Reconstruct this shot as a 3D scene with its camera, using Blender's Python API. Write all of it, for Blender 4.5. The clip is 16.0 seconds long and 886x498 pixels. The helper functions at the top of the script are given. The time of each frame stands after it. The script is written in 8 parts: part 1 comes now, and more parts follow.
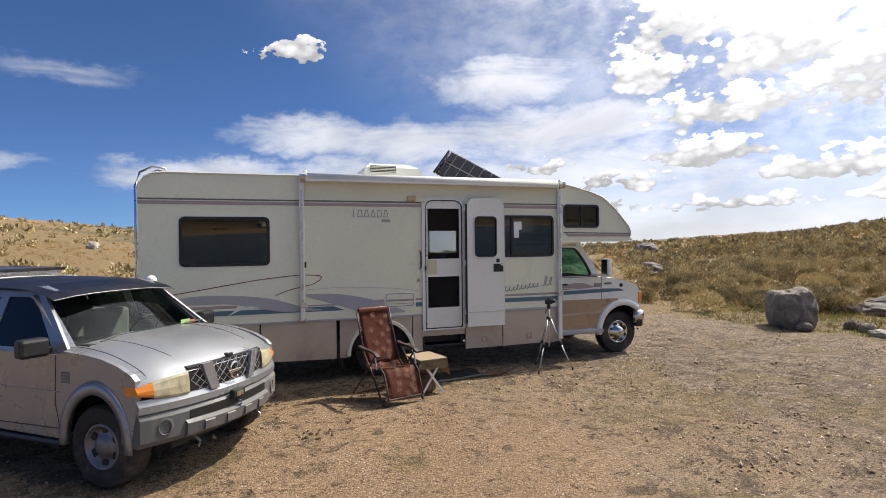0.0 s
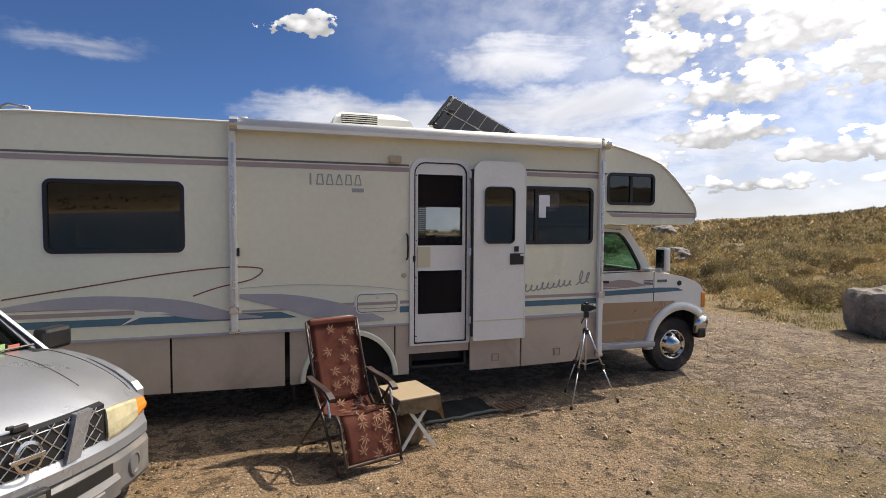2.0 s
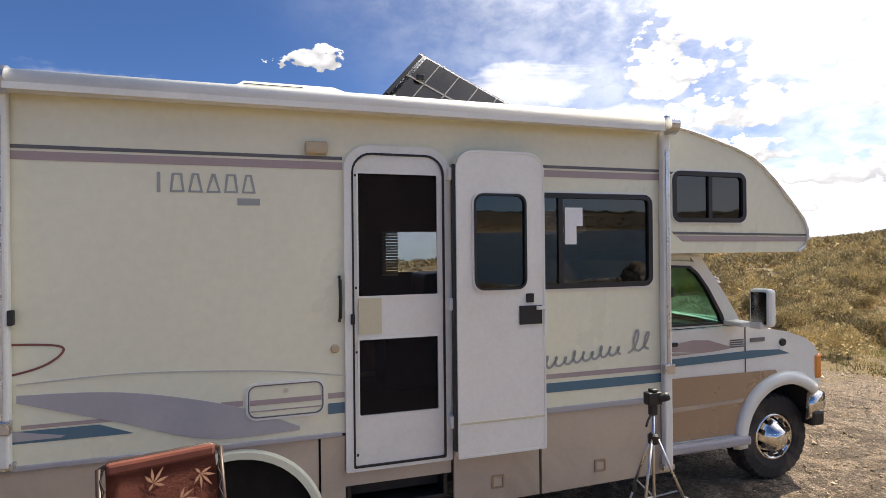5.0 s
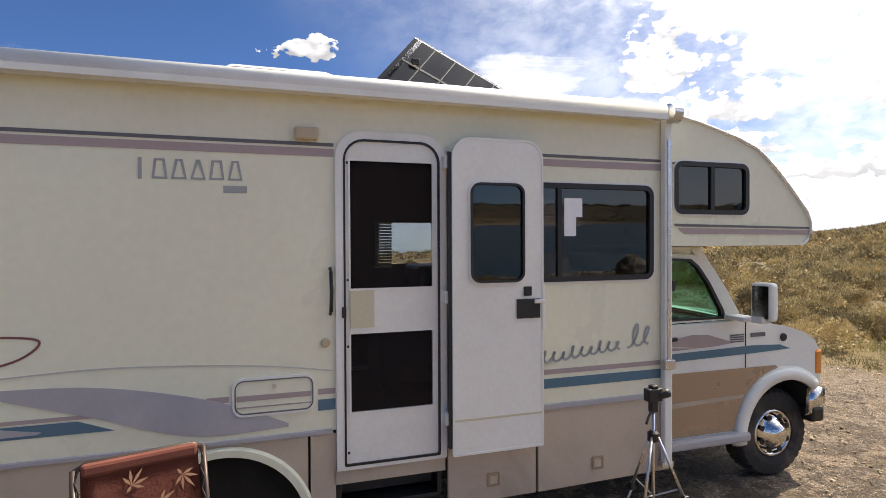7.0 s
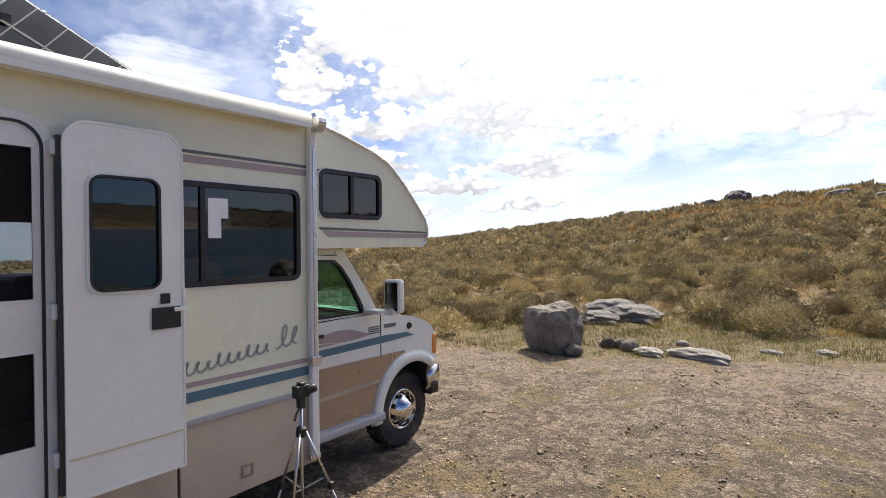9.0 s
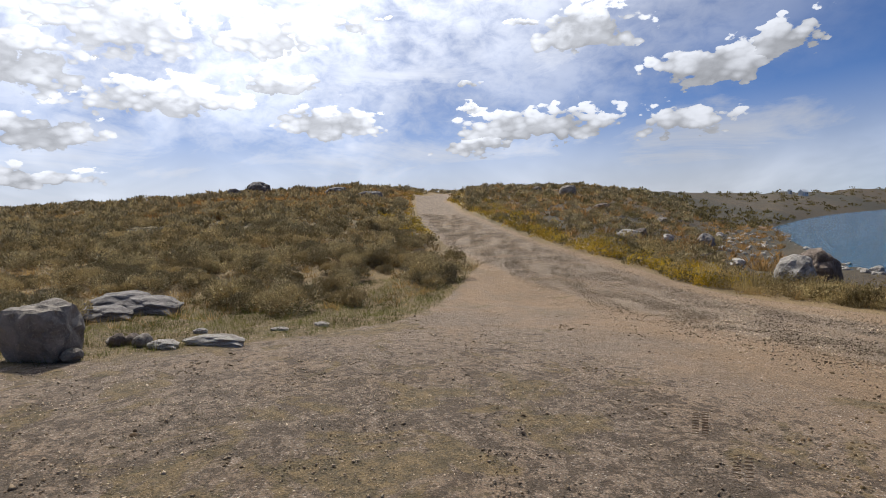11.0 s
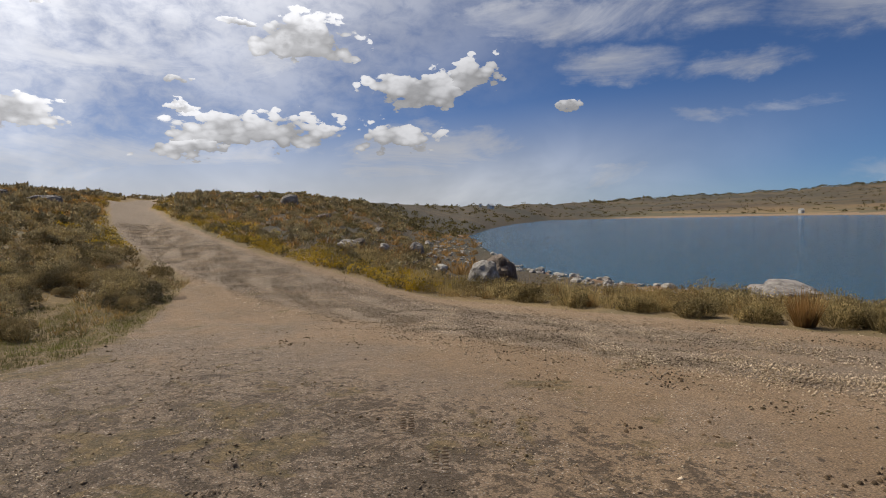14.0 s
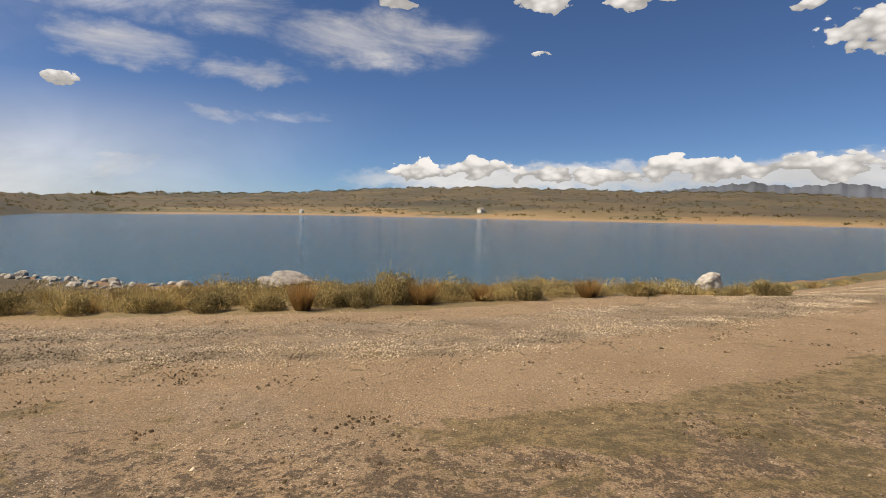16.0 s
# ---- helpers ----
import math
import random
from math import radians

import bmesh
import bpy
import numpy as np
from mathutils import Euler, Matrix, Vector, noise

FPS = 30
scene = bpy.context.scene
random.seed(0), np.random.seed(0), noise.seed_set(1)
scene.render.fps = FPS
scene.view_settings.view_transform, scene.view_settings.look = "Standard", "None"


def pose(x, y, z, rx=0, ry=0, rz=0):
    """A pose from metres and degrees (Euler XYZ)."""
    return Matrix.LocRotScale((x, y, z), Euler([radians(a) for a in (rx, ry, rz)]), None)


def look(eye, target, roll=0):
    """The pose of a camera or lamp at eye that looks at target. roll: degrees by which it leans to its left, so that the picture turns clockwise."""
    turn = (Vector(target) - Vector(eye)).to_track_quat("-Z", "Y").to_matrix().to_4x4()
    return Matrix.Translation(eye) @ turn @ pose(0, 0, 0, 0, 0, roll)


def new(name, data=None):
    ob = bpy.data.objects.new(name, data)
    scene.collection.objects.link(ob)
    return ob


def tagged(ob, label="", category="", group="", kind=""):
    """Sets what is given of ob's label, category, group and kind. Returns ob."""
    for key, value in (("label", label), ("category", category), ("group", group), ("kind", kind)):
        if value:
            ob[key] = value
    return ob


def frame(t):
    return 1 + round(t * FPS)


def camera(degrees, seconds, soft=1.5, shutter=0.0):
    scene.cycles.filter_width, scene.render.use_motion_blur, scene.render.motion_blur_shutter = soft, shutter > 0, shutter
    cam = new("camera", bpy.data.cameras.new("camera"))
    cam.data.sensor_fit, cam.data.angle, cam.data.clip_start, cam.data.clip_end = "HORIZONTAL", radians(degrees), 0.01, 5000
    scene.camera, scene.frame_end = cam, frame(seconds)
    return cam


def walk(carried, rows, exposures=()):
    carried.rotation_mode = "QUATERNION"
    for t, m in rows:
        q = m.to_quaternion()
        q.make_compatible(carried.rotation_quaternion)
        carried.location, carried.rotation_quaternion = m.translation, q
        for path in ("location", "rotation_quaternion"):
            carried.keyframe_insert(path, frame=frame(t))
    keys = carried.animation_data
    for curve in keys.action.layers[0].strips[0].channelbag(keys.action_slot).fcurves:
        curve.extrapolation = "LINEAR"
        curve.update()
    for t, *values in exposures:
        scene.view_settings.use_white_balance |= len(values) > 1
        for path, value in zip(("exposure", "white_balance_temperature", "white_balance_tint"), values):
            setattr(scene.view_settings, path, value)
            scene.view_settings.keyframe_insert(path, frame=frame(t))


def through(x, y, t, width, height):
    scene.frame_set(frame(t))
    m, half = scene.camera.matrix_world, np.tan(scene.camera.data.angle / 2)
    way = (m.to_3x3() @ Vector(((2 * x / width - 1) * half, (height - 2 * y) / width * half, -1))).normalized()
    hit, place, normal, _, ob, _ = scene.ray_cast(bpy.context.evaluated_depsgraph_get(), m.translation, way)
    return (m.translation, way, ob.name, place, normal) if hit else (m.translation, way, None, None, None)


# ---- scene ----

# The lot slopes gently down to the lake: LOT carries level plans onto it.
LOT = Matrix.Rotation(radians(2.3), 4, Vector((0.85, 0.53, 0.0)))

# ---- camera: seconds, place, heading, pitch and roll in degrees, in the lot's plan ----
cam = camera(78.0, 16.0, soft=0.5)
ROWS = [
    (0.0, -2.470, -7.943, 1.983, 18.93, -0.60, 0.57),
    (0.5, -2.277, -7.379, 1.988, 19.12, -2.52, 0.75),
    (1.0, -2.063, -6.833, 1.980, 18.50, -3.06, 1.64),
    (1.5, -1.819, -6.278, 1.981, 17.90, -3.57, 0.35),
    (2.0, -1.556, -5.693, 2.000, 18.01, -2.80, -0.30),
    (2.5, -1.299, -5.094, 2.024, 17.89, -1.72, 0.49),
    (3.0, -1.065, -4.506, 2.046, 17.60, -1.70, 1.18),
    (3.5, -0.856, -4.006, 2.049, 18.26, 2.33, 0.92),
    (4.0, -0.688, -3.686, 2.037, 17.72, 1.10, 0.58),
    (4.2, -0.582, -3.532, 2.034, 17.55, 0.51, 0.89),
    (5.0, -0.500, -3.420, 2.030, 17.20, 0.10, 0.60),
    (6.5, -0.474, -3.356, 2.019, 16.94, -0.23, 0.41),
    (7.0, -0.469, -3.297, 2.023, 17.81, -0.72, 0.28),
    (7.5, -0.466, -3.281, 2.017, 17.84, -0.35, 0.10),
    (8.0, -0.460, -3.292, 2.013, 22.22, -1.36, 0.76),
    (8.5, -0.447, -3.300, 2.008, 35.31, -1.31, 0.10),
    (9.0, -0.436, -3.324, 2.000, 52.89, -0.41, 0.57),
    (9.5, -0.423, -3.374, 1.997, 68.09, -2.15, 0.02),
    (10.0, -0.396, -3.416, 1.993, 84.15, -1.64, -0.87),
    (10.2, -0.370, -3.438, 1.977, 90.15, -1.46, -0.87),
    (10.6, -0.400, -3.470, 2.000, 97.60, -1.70, -0.40),
    (11.4, -0.410, -3.500, 2.010, 100.00, -2.00, 0.00),
    (12.3, -0.425, -3.544, 2.024, 99.64, -2.13, 0.22),
    (12.5, -0.413, -3.554, 2.033, 99.43, -2.27, 0.29),
    (13.0, -0.407, -3.576, 2.050, 102.82, -1.28, 1.07),
    (13.5, -0.416, -3.598, 2.074, 114.35, -1.56, -0.56),
    (14.0, -0.441, -3.606, 2.094, 127.99, -1.12, 0.51),
    (14.5, -0.481, -3.596, 2.108, 140.50, -1.55, 0.44),
    (15.0, -0.529, -3.571, 2.115, 154.46, -1.51, -0.26),
    (15.5, -0.564, -3.545, 2.103, 167.04, -2.07, 0.99),
    (16.0, -0.576, -3.523, 2.081, 175.65, -1.87, 0.45),
]


EXPOSURES = [(0.0, -0.15), (1.0, -0.33), (2.0, -0.16), (3.0, 0.1), (4.2, 0.25), (8.0, 0.24), (9.0, 0.02), (10.2, -0.34), (12.3, -0.92), (13.5, -0.93), (14.5, -0.76), (16.0, -0.36)]


def aim(x, y, z, heading, pitch, roll):
    return LOT @ pose(x, y, z, 90 + pitch, 0, -heading) @ pose(0, 0, 0, 0, 0, -roll)


walk(cam, [(r[0], aim(*r[1:])) for r in ROWS], exposures=[(t, stops, float(np.interp(t, [0, 2.5, 8, 9, 10, 12.3, 14.5, 16], [6500, 6700, 6700, 6350, 6100, 6150, 6600, 7200])), 10) for t, stops in EXPOSURES])

# ---- sky and sun ----
SUN_AZ, SUN_EL = 78.0, 51.0
# heading, height, half width and half height in degrees, and density
CUMULUS = [
    (29, 8.8, 4.5, 0.9, 0.85), (37, 6.6, 5.0, 1.2, 0.9), (45, 8.6, 6.0, 1.6, 0.95), (54, 6.4, 6.5, 1.5, 0.95), (33, 4.2, 6.0, 0.8, 0.85), (63, 8.0, 6.0, 1.9, 0.95), (47, 3.9, 7.0, 0.8, 0.85), (62, 4.2, 7.0, 1.0, 0.85), (22, 5.8, 3.5, 0.6, 0.8),
    (4.6, 20.6, 3.2, 1.5, 0.95), (1.2, 20.2, 0.9, 0.5, 0.9), (43, 20.5, 5.5, 4.2, 1.0), (40, 16.6, 4.6, 2.6, 0.95), (52, 17.5, 7.0, 5.0, 1.0), (47, 12.5, 8.0, 2.2, 0.9), (60, 13.5, 9.0, 4.5, 1.0),
    (70, 17.5, 8.0, 4.5, 1.0), (82, 17.5, 5.5, 3.2, 0.95), (73, 11.0, 8.0, 2.6, 0.95), (88, 9.5, 5.5, 2.2, 0.95), (84, 13.3, 5.0, 1.4, 0.9),
    (91, 18.6, 1.8, 0.8, 0.9), (94, 19.0, 1.0, 0.5, 0.85), (103, 13.2, 1.7, 0.6, 0.9), (103, 10.9, 1.6, 0.5, 0.85), (109.8, 8.6, 9.0, 2.2, 0.95), (104, 7.0, 5.0, 1.6, 0.85), (123, 8.0, 6.0, 2.2, 0.72),
    (114.8, 17.2, 5.6, 2.7, 1.05), (108.3, 18.6, 2.0, 0.7, 0.95), (126.0, 12.7, 5.6, 2.3, 1.05), (131.4, 14.0, 3.0, 2.4, 1.05), (140.6, 11.0, 1.4, 0.6, 0.9),
    (171, 20.8, 3.0, 1.8, 1.0), (186, 20.6, 3.4, 1.7, 1.0), (195.5, 20.2, 4.4, 1.8, 1.0), (208.5, 17.4, 1.9, 1.1, 0.95), (213.5, 14.8, 4.0, 2.8, 0.85), (186, 15.6, 1.3, 0.4, 0.85),
    (174, 4.0, 4.6, 1.0, 0.95), (179, 4.4, 3.2, 1.5, 1.0), (186, 3.8, 4.5, 1.1, 0.9), (192, 3.6, 5.0, 1.0, 0.9), (197.5, 4.3, 2.8, 1.8, 1.0), (203, 4.0, 4.0, 1.5, 0.95), (210, 4.0, 6.0, 1.4, 0.95), (220, 4.2, 6.0, 1.6, 0.9),
]
WISPS = [
    (5.8, 12.6, 8.0, 2.0, 0.85), (17, 11.8, 9.0, 2.4, 0.92), (-3, 8.6, 9.0, 1.6, 0.8), (10, 8.8, 10.0, 1.6, 0.85), (27, 17.3, 8.0, 2.6, 0.85), (31, 12.0, 12.0, 3.0, 0.95), (36, 8.5, 10.0, 3.0, 0.9), (22, 8.2, 14.0, 2.0, 0.66), (38, 7.5, 14.0, 3.0, 0.74), (50, 6.0, 14.0, 3.4, 0.76),
    (66, 6.0, 14.0, 4.0, 0.74), (95, 14.2, 11.0, 1.3, 0.72), (100, 5.2, 24.0, 3.4, 0.72), (126, 6.2, 13.0, 3.4, 0.74), (140, 3.6, 12.0, 2.0, 0.55), (169, 17.0, 9.5, 2.4, 0.62), (156, 13.2, 4.5, 1.3, 0.55), (146, 14.4, 6.0, 1.6, 0.5),
    (150, 18.5, 10.0, 2.4, 0.5), (136, 19.0, 9.0, 2.0, 0.48), (158, 9.0, 8.0, 1.0, 0.36), (110, 15.5, 8.0, 2.4, 0.45), (194, 3.4, 24.0, 1.5, 1.05), (212, 3.6, 14.0, 1.7, 1.05), (178, 3.6, 7.0, 1.2, 0.95), (-14, 17.0, 6.0, 1.0, 0.42), (-22, 9.5, 4.0, 0.8, 0.5),
]


class Nodes:
    """Short hand for building node trees."""

    def __init__(self, tree):
        self.t = tree

    def n(self, kind, **kw):
        nd = self.t.nodes.new(kind)
        for key, val in kw.items():
            if key == "op":
                nd.operation = val
            elif key == "blend":
                nd.blend_type = val
        return nd

    def link(self, a, b):
        self.t.links.new(a, b)

    def m(self, op, a, b=None, c=None, clamp=False):
        nd = self.n("ShaderNodeMath", op=op)
        nd.use_clamp = clamp
        for i, v in enumerate((a, b, c)):
            if v is None:
                continue
            if isinstance(v, (int, float)):
                nd.inputs[i].default_value = v
            else:
                self.link(v, nd.inputs[i])
        return nd.outputs[0]

    def mix(self, f, a, b, blend="MIX"):
        nd = self.n("ShaderNodeMix")
        nd.data_type = "RGBA"
        nd.blend_type = blend
        for i, v in ((0, f), (6, a), (7, b)):
            if isinstance(v, (int, float)):
                nd.inputs[i].default_value = v
            elif isinstance(v, tuple):
                nd.inputs[i].default_value = (*v, 1.0)
            else:
                self.link(v, nd.inputs[i])
        return nd.outputs[2]

    def noise(self, vec, scale, detail=4.0, rough=0.55, dist=0.0):
        nd = self.n("ShaderNodeTexNoise")
        nd.inputs["Scale"].default_value = scale
        nd.inputs["Detail"].default_value = detail
        nd.inputs["Roughness"].default_value = rough
        nd.inputs["Distortion"].default_value = dist
        if vec is not None:
            self.link(vec, nd.inputs["Vector"])
        return nd.outputs[0]

    def ramp(self, f, lo, hi, a=0.0, b=1.0, smooth=True):
        nd = self.n("ShaderNodeMapRange")
        nd.interpolation_type = "SMOOTHSTEP" if smooth else "LINEAR"
        for i, v in ((1, lo), (2, hi), (3, a), (4, b)):
            nd.inputs[i].default_value = v
        self.link(f, nd.inputs[0])
        return nd.outputs[0]


def make_sky():
    world = bpy.data.worlds.new("sky")
    world.use_nodes = True
    scene.world = world
    g = Nodes(world.node_tree)
    bg = world.node_tree.nodes["Background"]
    sky = g.n("ShaderNodeTexSky")
    sky.sky_type = "NISHITA"
    sky.sun_disc = False
    sky.sun_elevation = radians(SUN_EL)
    sky.sun_rotation = radians(SUN_AZ)
    sky.altitude = 2000
    sky.air_density = 0.85
    sky.dust_density = 0.35
    sky.ozone_density = 5.0
    co = g.n("ShaderNodeTexCoord")
    sep = g.n("ShaderNodeSeparateXYZ")
    g.link(co.outputs["Generated"], sep.inputs[0])
    x, y, z = sep.outputs
    az = g.m("MULTIPLY", g.m("ARCTAN2", x, y), 180 / math.pi)
    el = g.m("MULTIPLY", g.m("ARCSINE", z), 180 / math.pi)
    vec = g.n("ShaderNodeCombineXYZ")
    g.link(x, vec.inputs[0])
    g.link(y, vec.inputs[1])
    g.link(g.m("MULTIPLY", z, 1.7), vec.inputs[2])
    def billow(scale):
        nd = g.n("ShaderNodeTexVoronoi")
        nd.feature = "SMOOTH_F1"
        nd.inputs["Scale"].default_value = scale
        nd.inputs["Smoothness"].default_value = 0.3
        g.link(vec.outputs[0], nd.inputs["Vector"])
        return nd.outputs["Distance"]

    # rounded heads, large and small; about 0.4 in the mean
    lumps = g.m("ADD", g.m("MULTIPLY", billow(20.0), 0.6), g.m("MULTIPLY", billow(52.0), 0.4))
    puff = g.noise(vec.outputs[0], 26.0, 7.0, 0.62, 0.3)
    wide = g.noise(vec.outputs[0], 4.0, 4.0, 0.55, 0.5)
    wisp_vec = g.n("ShaderNodeCombineXYZ")
    g.link(x, wisp_vec.inputs[0])
    g.link(y, wisp_vec.inputs[1])
    g.link(g.m("MULTIPLY", z, 4.0), wisp_vec.inputs[2])
    wisp = g.noise(wisp_vec.outputs[0], 3.6, 8.0, 0.64, 0.7)
    warp = g.n("ShaderNodeTexNoise")
    warp.inputs["Scale"].default_value = 17.0
    warp.inputs["Detail"].default_value = 5.0
    warp.inputs["Roughness"].default_value = 0.6
    g.link(vec.outputs[0], warp.inputs["Vector"])
    shift = g.n("ShaderNodeSeparateColor")
    g.link(warp.outputs["Color"], shift.inputs[0])
    az_w = g.m("MULTIPLY_ADD", g.m("SUBTRACT", shift.outputs[0], 0.5), 6.0, az)
    el_w = g.m("MULTIPLY_ADD", g.m("SUBTRACT", shift.outputs[1], 0.5), 3.5, el)

    def field(clouds, flat):
        """Closeness to the nearest cloud's middle, and the height within it from -1 to 1."""
        best, height = None, None
        for a, e, w, h, d in clouds:
            da = g.m("DIVIDE", g.m("WRAP", g.m("SUBTRACT", az_w, float(a)), 180.0, -180.0), w)
            up = g.m("DIVIDE", g.m("SUBTRACT", el_w, e), h)
            de = g.m("MAXIMUM", up, g.m("MULTIPLY", up, -flat))
            r2 = g.m("ADD", g.m("MULTIPLY", da, da), g.m("MULTIPLY", de, de))
            v = g.m("MULTIPLY_ADD", r2, -d * 0.6, d)
            if best is None:
                best, height = v, up
            else:
                more = g.m("GREATER_THAN", v, best)
                height = g.m("MULTIPLY_ADD", more, g.m("SUBTRACT", up, height), height)
                best = g.m("MAXIMUM", best, v)
        return best, height

    best, height = field(CUMULUS, 1.5)
    thin, _ = field(WISPS, 1.0)
    body = g.m("ADD", best, g.m("ADD", g.m("MULTIPLY", g.m("SUBTRACT", 0.46, lumps), 1.5), g.m("MULTIPLY", g.m("SUBTRACT", puff, 0.5), 1.3)))
    dense = g.m("MULTIPLY", g.ramp(body, 0.40, 0.52), g.ramp(best, -0.1, 0.2))
    veil = g.m("MULTIPLY", g.ramp(g.m("ADD", g.m("MULTIPLY", thin, 0.55), wisp), 0.46, 1.05, 0.0, 0.84), g.ramp(thin, -0.3, 0.45))
    # closeness to the sun: forward scattering brightens haze and cloud
    sun = Vector((math.sin(radians(SUN_AZ)) * math.cos(radians(SUN_EL)), math.cos(radians(SUN_AZ)) * math.cos(radians(SUN_EL)), math.sin(radians(SUN_EL))))
    dot = g.n("ShaderNodeVectorMath")
    dot.operation = "DOT_PRODUCT"
    g.link(co.outputs["Generated"], dot.inputs[0])
    dot.inputs[1].default_value = sun
    near = g.m("POWER", g.m("MAXIMUM", dot.outputs["Value"], 0.0), 6.0)
    # cauliflower tops in light, flat undersides greyer, thick cores darker against the sun
    lit = g.m("ADD", g.ramp(g.m("ADD", height, g.m("MULTIPLY", g.m("SUBTRACT", 0.42, lumps), 3.4)), -0.9, 0.9, 0.48, 1.08), g.m("MULTIPLY", g.m("SUBTRACT", puff, 0.5), 0.5))
    core = g.m("MULTIPLY", g.ramp(body, 0.75, 1.5, 0.0, 0.55), g.ramp(dot.outputs["Value"], 0.45, 0.75))
    bright = g.m("MULTIPLY", g.m("MULTIPLY_ADD", near, CLOUD_GLOW, CLOUD_BASE), g.m("MULTIPLY", lit, g.m("SUBTRACT", 1.0, core)))
    pale = g.m("MULTIPLY", g.m("MULTIPLY_ADD", near, CLOUD_GLOW, CLOUD_BASE), g.ramp(wide, 0.35, 0.7, 0.75, 1.05))
    haze = g.m("MULTIPLY", g.ramp(dot.outputs["Value"], 0.40, 0.94), g.ramp(g.m("ADD", g.m("MULTIPLY", wide, 0.5), g.m("MULTIPLY", puff, 0.5)), 0.30, 0.62, 0.35, 0.95))
    low = g.m("MULTIPLY", g.ramp(el, 13.0, 0.5, 0.0, 0.92), g.ramp(dot.outputs["Value"], 0.05, 0.48))
    thinner = g.m("MAXIMUM", veil, g.m("MAXIMUM", haze, low))
    over = g.ramp(el, -1.0, 1.5)
    whites = []
    for value in (bright, pale):
        white = g.n("ShaderNodeCombineColor")
        for i, f in enumerate((1.0, 1.0, 1.03)):
            g.link(g.m("MULTIPLY", value, f), white.inputs[i])
        whites.append(white.outputs[0])
    blue = g.mix(1.0, sky.outputs[0], (0.80, 0.97, 1.2), "MULTIPLY")
    col = g.mix(g.m("MULTIPLY", thinner, over), blue, whites[1])
    col = g.mix(g.m("MULTIPLY", dense, over), col, whites[0])
    g.link(col, bg.inputs[0])
    bg.inputs[1].default_value = SKY
    lamp = bpy.data.lights.new("sun", "SUN")
    lamp.energy = 7.0
    lamp.angle = radians(0.6)
    lamp.color = (1.0, 0.90, 0.74)
    new("sun", lamp).matrix_world = look(sun * 50, (0, 0, 0))


SKY, CLOUD_BASE, CLOUD_GLOW = 0.10, 10.5, 42.0
make_sky()


# ---- materials ----
def shader(name, rough=0.5, metal=0.0):
    mat = bpy.data.materials.new(name)
    mat.use_nodes = True
    g = Nodes(mat.node_tree)
    b = mat.node_tree.nodes["Principled BSDF"]
    b.inputs["Roughness"].default_value = rough
    b.inputs["Metallic"].default_value = metal
    return mat, g, b


def bump(g, b, height, strength, dist):
    nd = g.n("ShaderNodeBump")
    nd.inputs["Strength"].default_value = strength
    nd.inputs["Distance"].default_value = dist
    g.link(height, nd.inputs["Height"])
    g.link(nd.outputs[0], b.inputs["Normal"])


def paint(name, color, rough=0.4, metal=0.0, dirt=(0.3, 0.25, 0.2), wear=0.12, scale=2.0, coat=0.0, relief=0.0):
    """Colour with broad stains, fine grain and uneven gloss."""
    mat, g, b = shader(name, rough, metal)
    co = g.n("ShaderNodeTexCoord").outputs["Object"]
    big = g.noise(co, scale, 5.0, 0.6, 0.4)
    fine = g.noise(co, scale * 22, 3.0, 0.6)
    f = g.m("MULTIPLY", g.ramp(big, 0.42, 0.78), wear)
    col = g.mix(f, color, dirt)
    tone = g.ramp(fine, 0.25, 0.75, 0.97, 1.025)
    hue = g.n("ShaderNodeHueSaturation")
    g.link(tone, hue.inputs["Value"])
    g.link(col, hue.inputs["Color"])
    g.link(hue.outputs[0], b.inputs["Base Color"])
    g.link(g.ramp(big, 0.3, 0.8, max(rough - 0.06, 0.02), min(rough + 0.12, 1.0)), b.inputs["Roughness"])
    if coat:
        b.inputs["Coat Weight"].default_value = coat
        b.inputs["Coat Roughness"].default_value = 0.12
    if relief:
        bump(g, b, fine, relief, 0.004)
    return mat


def glass(name, tint=(0.6, 0.66, 0.66), through=0.5, mirror=0.045):
    """A pane that mirrors at its surface and lets part of the light through."""
    mat = bpy.data.materials.new(name)
    mat.use_nodes = True
    g = Nodes(mat.node_tree)
    nodes = mat.node_tree.nodes
    nodes.remove(nodes["Principled BSDF"])
    clear = g.n("ShaderNodeBsdfTransparent")
    clear.inputs[0].default_value = (*[c * through for c in tint], 1)
    gloss = g.n("ShaderNodeBsdfGlossy")
    gloss.inputs["Roughness"].default_value = 0.01
    edge = g.n("ShaderNodeLayerWeight")
    edge.inputs[0].default_value = 0.5
    mixer = g.n("ShaderNodeMixShader")
    g.link(g.m("MULTIPLY_ADD", g.m("POWER", edge.outputs["Facing"], 5.0), 1.0 - mirror, mirror), mixer.inputs[0])
    g.link(clear.outputs[0], mixer.inputs[1])
    g.link(gloss.outputs[0], mixer.inputs[2])
    g.link(mixer.outputs[0], nodes["Material Output"].inputs[0])
    return mat


